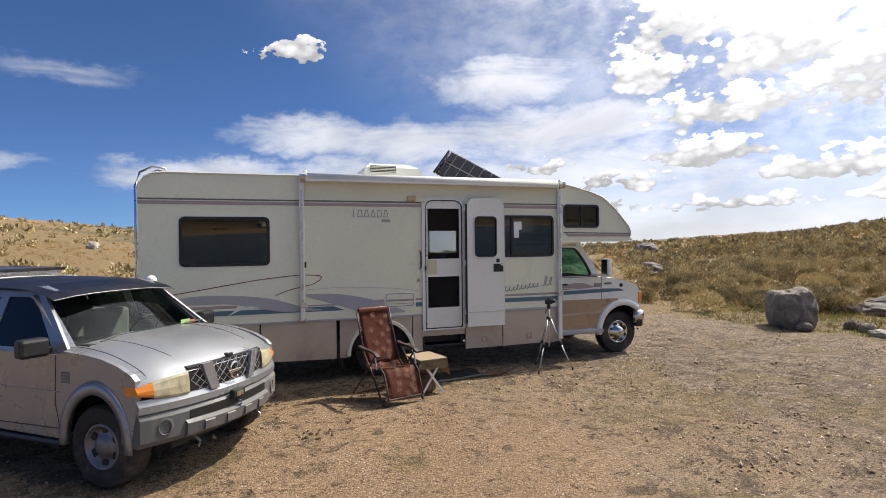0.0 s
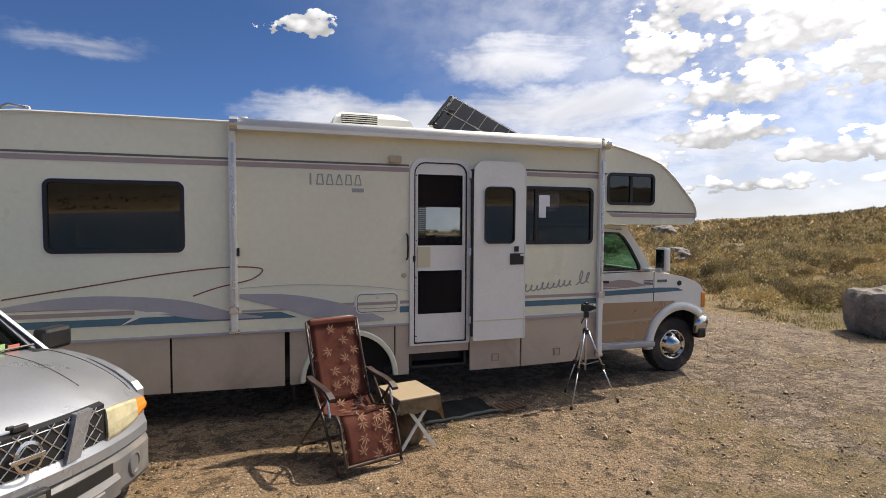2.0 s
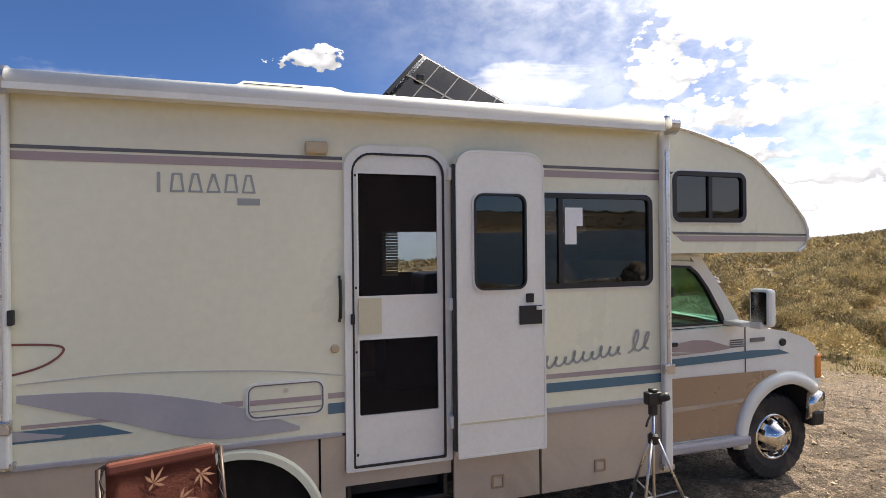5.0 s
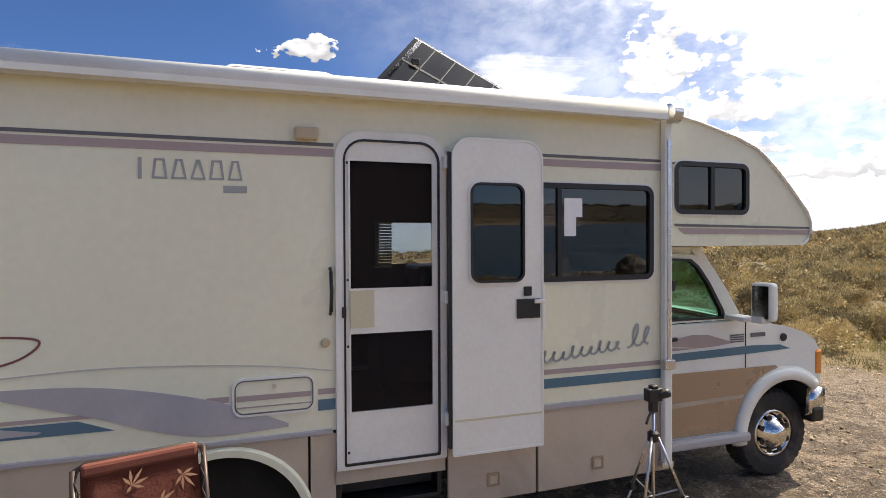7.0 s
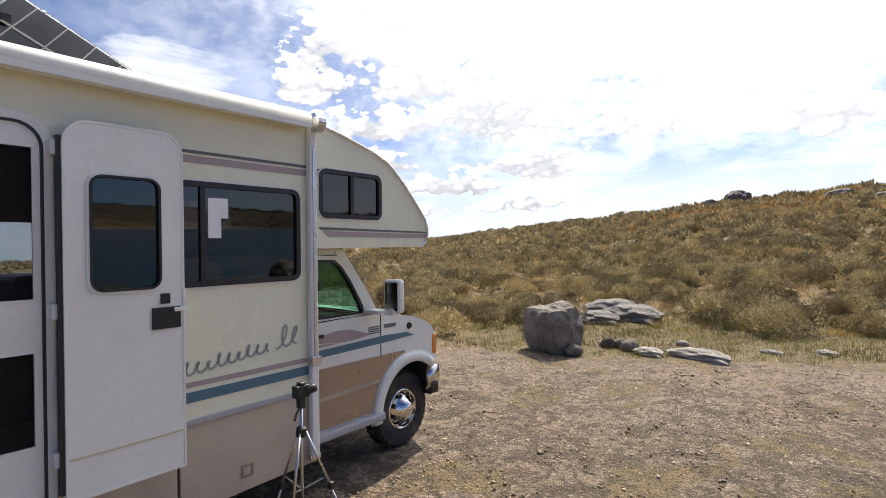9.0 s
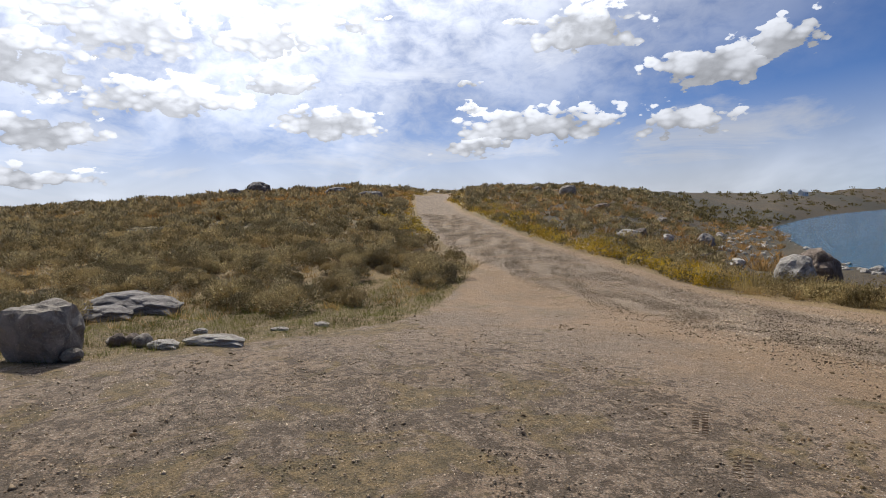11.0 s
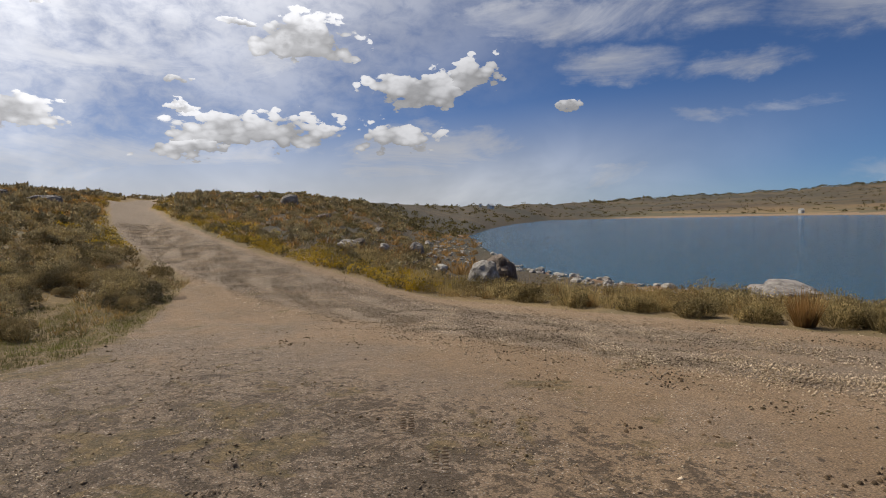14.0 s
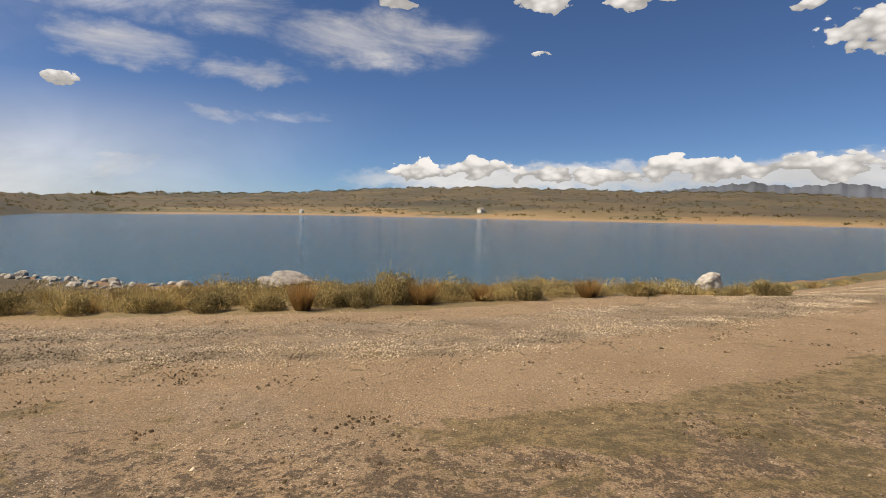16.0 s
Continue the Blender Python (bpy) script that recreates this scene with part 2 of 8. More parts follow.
def ground_material():
    mat, g, b = shader("earth and dry grass", 0.95)
    co = g.n("ShaderNodeTexCoord").outputs["Object"]
    zone = g.n("ShaderNodeAttribute")
    zone.attribute_name = "zone"
    zs = g.n("ShaderNodeSeparateColor")
    g.link(zone.outputs["Color"], zs.inputs[0])
    gravel, grass, shore = zs.outputs
    windrow = zone.outputs["Alpha"]
    n1 = g.noise(co, 0.5, 6.0, 0.6)
    n2 = g.noise(co, 6.0, 5.0, 0.65)
    n3 = g.noise(co, 45.0, 3.0, 0.6)
    far = g.noise(co, 0.02, 6.0, 0.6, 0.5)
    vor = g.n("ShaderNodeTexVoronoi")
    vor.inputs["Scale"].default_value = 30.0
    g.link(co, vor.inputs["Vector"])
    stone_tone = g.n("ShaderNodeSeparateColor")
    g.link(vor.outputs["Color"], stone_tone.inputs[0])
    # gravel: tan earth with pits, crumbs and pale and grey chips
    earth = g.mix(g.ramp(n1, 0.35, 0.68), GRAVEL_A, GRAVEL_B)
    grit = g.noise(co, 18.0, 8.0, 0.85)
    tone = g.n("ShaderNodeAttribute")
    tone.attribute_name = "tone"
    ts = g.n("ShaderNodeSeparateColor")
    g.link(tone.outputs["Color"], ts.inputs[0])
    broad = g.m("ADD", ts.outputs[0], g.m("MULTIPLY", g.m("SUBTRACT", g.noise(co, 0.45, 7.0, 0.7, 0.5), 0.5), 2.0))
    hard = g.mix(g.ramp(n2, 0.35, 0.65), (0.205, 0.152, 0.108), (0.13, 0.098, 0.07))
    earth = g.mix(g.ramp(broad, 0.1, 0.95, 0.0, 0.85), earth, hard)
    earth = g.mix(g.ramp(n2, 0.50, 0.72, 0.0, 0.45), earth, GRAVEL_C)
    earth = g.mix(g.ramp(grit, 0.575, 0.65, 0.0, 0.7), earth, (0.062, 0.043, 0.027))
    earth = g.mix(g.ramp(grit, 0.43, 0.35, 0.0, 0.6), earth, (0.42, 0.33, 0.235))
    chips = g.mix(stone_tone.outputs[0], (0.07, 0.056, 0.045), (0.62, 0.55, 0.46))
    speck = g.m("MULTIPLY", g.ramp(vor.outputs["Distance"], 0.36, 0.20), g.ramp(g.noise(co, 1.4, 6.0, 0.75, 0.6), 0.46, 0.62, 0.08, 0.8))
    speck = g.m("MAXIMUM", speck, g.m("MULTIPLY", g.ramp(vor.outputs["Distance"], 0.40, 0.24), g.ramp(broad, 0.3, 0.9, 0.0, 0.5)))
    earth = g.mix(speck, earth, chips)
    # trodden litter in ragged clumps, large and small
    more = g.m("MULTIPLY", g.m("SUBTRACT", ts.outputs[1], 0.2), 0.4)
    litter = g.ramp(g.m("ADD", g.noise(co, 2.6, 9.0, 0.74, 0.5), more), 0.61, 0.66)
    litter = g.m("MAXIMUM", litter, g.ramp(g.m("ADD", g.noise(co, 9.0, 7.0, 0.72, 0.4), more), 0.615, 0.66))
    litter = g.m("MULTIPLY", litter, g.ramp(grit, 0.38, 0.5, 0.35, 1.0))
    earth = g.mix(g.m("MULTIPLY", litter, 0.82), earth, (0.05, 0.034, 0.019))
    grey = g.mix(g.ramp(g.noise(co, 38.0, 6.0, 0.85), 0.4, 0.6), (0.08, 0.058, 0.04), (0.31, 0.235, 0.165))
    ridge = g.m("ADD", windrow, g.m("MULTIPLY", g.m("SUBTRACT", g.noise(co, 7.0, 4.0, 0.7), 0.5), 0.6))
    earth = g.mix(g.ramp(ridge, 0.2, 0.65, 0.0, 0.9), earth, grey)
    # dry meadow beyond the lot
    meadow = g.mix(g.ramp(n2, 0.3, 0.7), (0.235, 0.16, 0.068), (0.115, 0.083, 0.036))
    meadow = g.mix(g.ramp(far, 0.42, 0.6), meadow, (0.225, 0.155, 0.07))
    wide = g.noise(co, 0.006, 7.0, 0.62, 0.8)
    meadow = g.mix(g.ramp(wide, 0.46, 0.54, 0.0, 0.85), meadow, (0.085, 0.075, 0.036))
    meadow = g.mix(g.ramp(g.noise(co, 0.011, 6.0, 0.6, 0.6), 0.53, 0.60, 0.0, 0.7), meadow, (0.29, 0.175, 0.075))
    meadow = g.mix(g.ramp(n1, 0.5, 0.75, 0.0, 0.5), meadow, (0.10, 0.085, 0.045))
    green = g.mix(g.ramp(n2, 0.4, 0.6), (0.08, 0.06, 0.023), (0.185, 0.128, 0.056))
    bank = g.mix(g.ramp(n2, 0.35, 0.65), (0.155, 0.075, 0.04), (0.22, 0.14, 0.075))
    edge = g.m("ADD", gravel, g.m("MULTIPLY", g.m("SUBTRACT", g.noise(co, 1.3, 5.0, 0.7), 0.5), 0.9))
    col = g.mix(g.ramp(edge, 0.42, 0.58), meadow, earth)
    patch = g.m("ADD", grass, g.m("MULTIPLY", g.m("SUBTRACT", g.noise(co, 0.9, 5.0, 0.68, 0.6), 0.5), 3.4))
    col = g.mix(g.ramp(patch, 0.5, 0.75, 0.0, 0.8), col, green)
    rusty = g.mix(g.ramp(n2, 0.35, 0.65), (0.115, 0.072, 0.031), (0.06, 0.046, 0.022))
    rusty = g.mix(g.ramp(n1, 0.5, 0.62, 0.0, 0.7), rusty, (0.15, 0.105, 0.05))
    rusty = g.mix(g.ramp(wide, 0.46, 0.53, 0.0, 0.75), rusty, (0.05, 0.046, 0.026))
    rusty = g.mix(g.ramp(far, 0.53, 0.6, 0.0, 0.6), rusty, (0.165, 0.105, 0.047))
    scrub = g.m("ADD", g.noise(co, 0.16, 4.0, 0.65, 0.4), g.m("MULTIPLY", g.m("SUBTRACT", far, 0.5), 0.7))
    rusty = g.mix(g.ramp(scrub, 0.46, 0.55, 0.0, 0.7), rusty, (0.033, 0.031, 0.018))
    rusty = g.mix(1.0, rusty, (0.58, 0.58, 0.58), "MULTIPLY")
    col = g.mix(ts.outputs[2], col, rusty)
    wet = g.m("ADD", shore, g.m("MULTIPLY", g.m("SUBTRACT", n1, 0.5), 0.8))
    col = g.mix(g.ramp(wet, 0.4, 0.6), col, bank)
    grain = g.ramp(n3, 0.32, 0.68, 0.6, 1.35)
    hue = g.n("ShaderNodeHueSaturation")
    g.link(grain, hue.inputs["Value"])
    g.link(col, hue.inputs["Color"])
    g.link(hue.outputs[0], b.inputs["Base Color"])
    h = g.m("ADD", g.m("MULTIPLY", n2, 0.6), g.m("ADD", g.m("MULTIPLY", g.noise(co, 22.0, 6.0, 0.75), 0.55), g.m("MULTIPLY", g.ramp(vor.outputs["Distance"], 0.35, 0.15), 0.12)))
    bump(g, b, h, 0.9, 0.075)
    return mat


GRAVEL_A, GRAVEL_B, GRAVEL_C = (0.222, 0.147, 0.081), (0.27, 0.183, 0.107), (0.12, 0.079, 0.044)
M_GROUND = ground_material()


# ---- shared mesh helpers ----
def link_mesh(name, bm, mat, smooth=False):
    me = bpy.data.meshes.new(name)
    bmesh.ops.recalc_face_normals(bm, faces=bm.faces)
    bm.to_mesh(me)
    bm.free()
    if smooth:
        me.polygons.foreach_set("use_smooth", [True] * len(me.polygons))
    me.materials.append(mat)
    return new(name, me)


def part(name, bm, mat, parent, label="", smooth=False):
    ob = link_mesh(name, bm, mat, smooth)
    ob.parent = parent
    if label:
        tagged(ob, label)
    return ob


def thing(name, m, label, category, group="", kind=""):
    ob = new(name)
    ob.empty_display_size = 0.1
    ob.matrix_world = m
    return tagged(ob, label, category, group, kind)


def box(bm, x0, x1, y0, y1, z0, z1, bevel=0.0, seg=2, m=None):
    vs = [bm.verts.new((x, y, z)) for x in (x0, x1) for y in (y0, y1) for z in (z0, z1)]
    fs = [bm.faces.new([vs[i] for i in q]) for q in ((0, 1, 3, 2), (4, 6, 7, 5), (0, 4, 5, 1), (2, 3, 7, 6), (0, 2, 6, 4), (1, 5, 7, 3))]
    if bevel:
        es = list({e for f in fs for e in f.edges})
        out = bmesh.ops.bevel(bm, geom=es, offset=bevel, segments=seg, affect="EDGES", profile=0.5)
        vs = list({v for v in out["verts"]} | {v for v in vs if v.is_valid})
    if m is not None:
        bmesh.ops.transform(bm, matrix=m, verts=[v for v in vs if v.is_valid])
    return bm


def boxes(*args, bevel=0.0):
    bm = bmesh.new()
    for a in args:
        box(bm, *a, bevel=bevel)
    return bm


def tube(bm, pts, r, seg=8, cap=True):
    """A round bar along points; r may be a list, one radius a point."""
    pts = [Vector(p) for p in pts]
    rs = r if isinstance(r, (list, tuple)) else [r] * len(pts)
    rings = []
    for i, p in enumerate(pts):
        d = (pts[min(i + 1, len(pts) - 1)] - pts[max(i - 1, 0)]).normalized()
        up = Vector((0, 0, 1)) if abs(d.z) < 0.9 else Vector((1, 0, 0))
        u = d.cross(up).normalized()
        v = d.cross(u)
        rings.append([bm.verts.new(p + (u * math.cos(a) + v * math.sin(a)) * rs[i]) for a in (2 * math.pi * k / seg for k in range(seg))])
    for a, b in zip(rings, rings[1:]):
        for k in range(seg):
            bm.faces.new((a[k], a[(k + 1) % seg], b[(k + 1) % seg], b[k]))
    if cap:
        bm.faces.new(rings[0][::-1])
        bm.faces.new(rings[-1])
    return bm


def lathe(bm, profile, m, seg=28):
    """Turn (radius, height) pairs about the local z axis of m."""
    rings = []
    for r, h in profile:
        rings.append([bm.verts.new(m @ Vector((r * math.cos(2 * math.pi * k / seg), r * math.sin(2 * math.pi * k / seg), h))) for k in range(seg)])
    for a, b in zip(rings, rings[1:]):
        for k in range(seg):
            bm.faces.new((a[k], a[(k + 1) % seg], b[(k + 1) % seg], b[k]))
    return bm


def round_rect(x0, x1, z0, z1, r, seg=5):
    pts = []
    for cx, cz, a0 in ((x1 - r, z1 - r, 0), (x0 + r, z1 - r, 90), (x0 + r, z0 + r, 180), (x1 - r, z0 + r, 270)):
        for k in range(seg + 1):
            a = radians(a0 + 90 * k / seg)
            pts.append((cx + r * math.cos(a), cz + r * math.sin(a)))
    return pts


def sheet(outer, holes, y0, y1):
    """A flat panel in the x-z plane with openings through it, from y0 to y1."""
    bm = bmesh.new()
    edges = []
    for loop in (outer, *holes):
        vs = [bm.verts.new((x, y0, z)) for x, z in loop]
        edges += [bm.edges.new((vs[i], vs[(i + 1) % len(vs)])) for i in range(len(vs))]
    if holes:
        bmesh.ops.triangle_fill(bm, use_beauty=True, edges=edges)
    else:
        bm.faces.new(list(bm.verts))
    out = bmesh.ops.extrude_face_region(bm, geom=list(bm.faces))
    bmesh.ops.translate(bm, vec=(0, y1 - y0, 0), verts=[v for v in out["geom"] if isinstance(v, bmesh.types.BMVert)])
    return bm


def ring(outer, inner, y0, y1):
    """A frame between two loops with the same number of points."""
    bm = bmesh.new()
    n = len(outer)
    a, b = ([bm.verts.new((x, y, z)) for x, z in outer] for y in (y0, y1))
    c, d = ([bm.verts.new((x, y, z)) for x, z in inner] for y in (y0, y1))
    for i in range(n):
        j = (i + 1) % n
        for p, q in ((a, c), (c, d), (d, b), (b, a)):
            bm.faces.new((p[i], p[j], q[j], q[i]))
    return bm


def loft(bm, sections, close=True, caps=True):
    """Skin between closed sections with equal counts of points."""
    rows = [[bm.verts.new(p) for p in s] for s in sections]
    n = len(rows[0])
    for a, b in zip(rows, rows[1:]):
        for k in range(n if close else n - 1):
            bm.faces.new((a[k], a[(k + 1) % n], b[(k + 1) % n], b[k]))
    if caps:
        bm.faces.new(rows[0][::-1])
        bm.faces.new(rows[-1])
    return bm


# ---- ground ----
HOVER = Vector((-0.45, -3.5))
WATER = -1.62
EYE_Z = 1.95
# heading, skyline angle above level, distance of the skyline
RIDGE = [(-40, 5.2, 330), (-24, 5.1, 300), (-10, 3.7, 280), (0, 2.0, 270), (9, 0.5, 260), (30, 0.5, 240), (47, 1.0, 200), (55, 1.05, 150), (60, 1.2, 105),
         (70, 1.9, 90), (82, 2.55, 82), (90, 3.2, 78), (95, 2.8, 90), (100, 2.3, 112), (104, 2.75, 100), (111, 2.65, 95), (117, 2.1, 100), (120.6, 1.75, 130), (125.5, 1.4, 200), (130, 1.2, 330)]
FAR_RIDGE = [(130, 1.2, 330), (137, 1.15, 520), (143, 1.2, 800), (148, 1.4, 1300), (160, 1.7, 1500), (172, 2.4, 1450), (180, 2.5, 1500), (190, 2.3, 1500), (197, 2.0, 1550), (204, 2.05, 1600), (212, 1.6, 1650), (220, 1.2, 1700), (260, 2.5, 900), (290, 4.0, 500), (320, 5.2, 330)]
# heading, near and far shore of the lake
SHORE = [(130.6, 100, 100), (131.5, 80, 118), (133, 58, 160), (135, 42, 230), (139, 35, 400), (146, 30, 420), (161, 26, 410), (175, 26, 320), (187, 27, 250), (204, 29.5, 225), (212, 40, 215), (220, 62, 205), (240, 120, 190), (262, 150, 150)]
ROAD = [(-70, -62), (-40, -42), (-22, -30.5), (-10, -20.5), (0, -14.7), (8, -13.2), (13, -12.5), (18, -11.2), (25, -10.5), (33.7, -10.6), (47.8, -11.6), (60, -12.9), (74, -14.6), (88, -18.2), (108, -26), (135, -36)]


# heading and distance of the lot's grassy edge; past 103 degrees the lot runs out to the road
EDGE_AZ = [-40, -5, 20, 40, 52, 62, 78, 90, 95, 98, 100.3, 102.5, 103.7, 105, 108, 112, 116, 124, 140, 160, 175, 188, 205, 240, 320]
EDGE_R = [9, 11, 13, 12, 11, 10.2, 10.2, 11.2, 12.2, 14, 16.2, 19.2, 21.5, 23, 20.5, 17.5, 15.5, 14, 13.5, 12.5, 12, 12, 13, 14, 9]



def table(rows, col):
    a = np.array([r[0] for r in rows], float)
    v = np.array([r[col] for r in rows], float)
    return lambda az: np.interp(az, a, v)


def smooth01(t):
    t = np.clip(t, 0, 1)
    return t * t * (3 - 2 * t)


def waves(x, y, size, seed):
    """Soft uneven relief, about -1 to 1, from crossed sine waves."""
    rng = np.random.RandomState(seed)
    out = 0 * x
    for k in range(7):
        a = rng.uniform(0, math.pi)
        f = 2 * math.pi / size * rng.uniform(0.6, 1.9)
        out = out + np.sin((x * math.cos(a) + y * math.sin(a)) * f + rng.uniform(0, 6.3)) / 3.2
    return out


def road_gap(x, y):
    """Distance from the road's middle line."""
    best = np.full(np.shape(x), 1e9)
    for (ax, ay), (bx, by) in zip(ROAD, ROAD[1:]):
        dx, dy = bx - ax, by - ay
        t = np.clip(((x - ax) * dx + (y - ay) * dy) / (dx * dx + dy * dy), 0, 1)
        best = np.minimum(best, np.hypot(x - ax - t * dx, y - ay - t * dy))
    return best


def road_half(x):
    """Half the road's width: it narrows as it climbs the hill."""
    return np.interp(x, [8, 24, 60], [3.2, 2.25, 2.0])


def terrain(x, y):
    x, y = np.asarray(x, float), np.asarray(y, float)
    dx, dy = x - HOVER.x, y - HOVER.y
    r = np.hypot(dx, dy) + 1e-6
    az = (np.degrees(np.arctan2(dx, dy)) + 40) % 360 - 40
    plane = -0.0402 * (0.53 * x - 0.85 * y)
    rows = RIDGE + FAR_RIDGE[1:]
    e, rc = table(rows, 1)(az), table(rows, 2)(az)
    e = e + 0.10 * np.sin(az * 1.9) * np.sin(az * 0.7 + 1) * (az > 128) + 0.05 * np.sin(az * 5.3) * (az > 128)
    r0 = 15.0
    zc = EYE_Z + rc * np.tan(np.radians(e))
    p0 = -0.0402 * (0.53 * (HOVER.x + dx / r * r0) - 0.85 * (HOVER.y + dy / r * r0))
    s = np.clip((r - r0) / (rc - r0), 0, None)
    hill = p0 + (zc - p0) * np.where(s < 1, s, 1)
    hill = hill - np.where(s > 1, (r - rc) * 0.035, 0)
    rough = smooth01((r - 16) / 60)
    hill = hill + rough * 0.22 * waves(x, y, 17, 3) * np.minimum(1, r / 60)
    hill = np.where(s > 1, np.maximum(hill, -12), hill)
    z = plane + (hill - plane) * smooth01((r - 11) / 9)
    # the lake's bed and banks
    near, far = table(SHORE, 1)(az), table(SHORE, 2)(az)
    lake = (az > 130.6) & (az < 262)
    wide = (az > 112) & (az <= 130.6)
    bank = plane + (WATER - plane) * smooth01((r - 17.5) / np.maximum(near - 17.5, 1))
    bank = np.where(r > near, WATER - 0.5 * smooth01((r - near) / 4), bank)
    rise = WATER + (zc - WATER) * np.clip((r - far) / np.maximum(rc - far, 1), 0, 1) + 1.1 * smooth01((r - far) / 60) * waves(x, y, 160, 5) * np.minimum(1, r / 900)
    rise = np.where(r > rc, rise - (r - rc) * 0.03, rise)
    wet = np.where(r > far, rise, np.minimum(bank, np.where(r > near, WATER - 0.5 * smooth01(np.minimum(r - near, far - r) / 4), bank)))
    z = np.where(lake, wet, z)
    # land beside the lake sinks towards the shore
    k = smooth01((az - 118) / 12.6) * wide
    low = plane + (WATER + 0.15 - plane) * smooth01((r - 17.5) / 70)
    low = low + np.clip((r - 100) / np.maximum(rc - 100, 1), 0, 1) * (zc - low)
    z = np.where(wide, z + (low - z) * k, z)
    return z


def ground():
    rings = [0.0]
    r = 0.35
    while r < 3600:
        rings.append(r)
        r *= 1.035
    na = 720
    ang = np.arange(na) * 2 * math.pi / na
    rr = np.array(rings[1:])
    X = HOVER.x + np.outer(rr, np.sin(ang))
    Y = HOVER.y + np.outer(rr, np.cos(ang))
    Z = terrain(X, Y) + 0.012 * waves(X, Y, 1.6, 8) * (rr[:, None] < 60)
    co = np.concatenate([[[HOVER.x, HOVER.y, float(terrain(HOVER.x, HOVER.y))]], np.stack([X, Y, Z], 2).reshape(-1, 3)])
    n = len(rr)
    i, j = np.meshgrid(np.arange(n - 1), np.arange(na), indexing="ij")
    a = 1 + i * na + j
    b = 1 + i * na + (j + 1) % na
    quads = np.stack([a, a + na, b + na, b], 2).reshape(-1, 4)
    faces = [tuple(q) for q in quads.tolist()] + [(0, 1 + k, 1 + (k + 1) % na) for k in range(na)]
    me = bpy.data.meshes.new("ground")
    me.from_pydata(co.tolist(), [], faces)
    me.polygons.foreach_set("use_smooth", [True] * len(me.polygons))
    x, y = co[:, 0], co[:, 1]
    rad = np.hypot(x - HOVER.x, y - HOVER.y)
    az = (np.degrees(np.arctan2(x - HOVER.x, y - HOVER.y)) + 40) % 360 - 40
    # gravel lot: from the meadow's edge to the road
    edge = np.interp(az, EDGE_AZ, EDGE_R)
    lot = np.clip(0.5 + (edge - rad) / 1.4, 0, 1)
    gap = road_gap(x, y)
    verge = y - np.interp(x, [p[0] for p in ROAD], [p[1] for p in ROAD])
    roadm = np.clip(0.5 + (np.where((verge > 0) & (az > 165), 5.1, road_half(x)) - gap) / 0.9, 0, 1)
    gravel = np.maximum(lot, roadm)
    # worn turf: strip beside the boulder, weeds between lot and road
    strip = 1.15 * np.exp(-((rad - (edge + 2.2)) / 2.6) ** 2) * ((az > 55) & (az < 100))
    weeds = np.clip((gap - 4.9) / 0.5, 0, 1) * np.clip((12 - gap) / 3, 0, 1) * np.clip((az - 168) / 12, 0, 1) * (az < 300) * np.clip((rad - 4) / 1.5, 0, 1) * np.interp(gap, [5.0, 5.6, 7, 9], [1.0, 0.8, 0.56, 0.46]) * (rad < np.interp(az, [160, 209, 300], [15, 19, 19]))
    tuft = 0.42 * np.exp(-((x - 3.0) / 3.4) ** 2 - ((y + 2.2) / 1.8) ** 2) + 0.15 + 0.34 * np.exp(-((x - 6) / 3.5) ** 2 - ((y + 5.2) / 2.2) ** 2)
    grass = np.clip(strip * 1.05 + weeds + tuft, 0, 1)
    nearshore = table(SHORE, 1)(az)
    shore = np.clip(1 - np.abs(rad - nearshore) / np.maximum(2.5, 0.06 * rad), 0, 1) * ((az > 128) & (az < 262))
    mid = np.interp(x, [p[0] for p in ROAD], [p[1] for p in ROAD])
    off = y - mid
    rows = (0.9 * np.exp(-((off - 1.3) / 0.7) ** 2) + 0.7 * np.exp(-((off + 0.9) / 0.6) ** 2) + np.interp(x, [8, 20], [0.32, 0.6]) * np.exp(-(off / 2.2) ** 2)) * (gap < 6) * (x > -40)
    beach = smooth01((az - 142) / 6) * (az < 250) * smooth01((rad - table(SHORE, 2)(az) + 1) / 3) * smooth01((table(SHORE, 2)(az) * 1.05 + 4 - rad) / 4)
    gravel = np.maximum(gravel, beach)
    col = np.stack([gravel, grass, np.clip(shore, 0, 1), np.clip(rows, 0, 1)], 1)
    at = me.color_attributes.new("zone", "FLOAT_COLOR", "POINT")
    at.data.foreach_set("color", col.ravel().astype(np.float32))
    lotgrey = np.clip((x + 2) / 6.0, 0, 1) * np.clip((y + 12.5) / 6, 0, 1) * np.clip((22 - rad) / 10, 0, 1) * 0.8
    slope = 0.9 * smooth01((az - 102) / 5) * smooth01((gap - 3.8) / 1.5) * (rad < 900) * (rad > 17) * np.clip((150 - az) / 8, 0, 1) * (gravel < 0.5)
    slope = np.maximum(slope, 0.9 * (az > 128) * (az < 262) * smooth01((rad - table(SHORE, 2)(az) * 1.04) / (table(SHORE, 2)(az) * 0.45)) * (0.85 + 0.15 * waves(x, y, 240, 14)) * (beach < 0.5))
    debris = 0.28 * np.exp(-((rad - 6) / 5) ** 2) + 0.2
    tn = np.stack([lotgrey, debris * np.clip((gap - 3.4) / 3, 0, 1), slope, 1 + 0 * x], 1)
    at = me.color_attributes.new("tone", "FLOAT_COLOR", "POINT")
    at.data.foreach_set("color", tn.ravel().astype(np.float32))
    me.materials.append(M_GROUND)
    tagged(new("ground", me), "dry tan earth and gravel with meadow beyond", "ground", kind="structure")


ground()


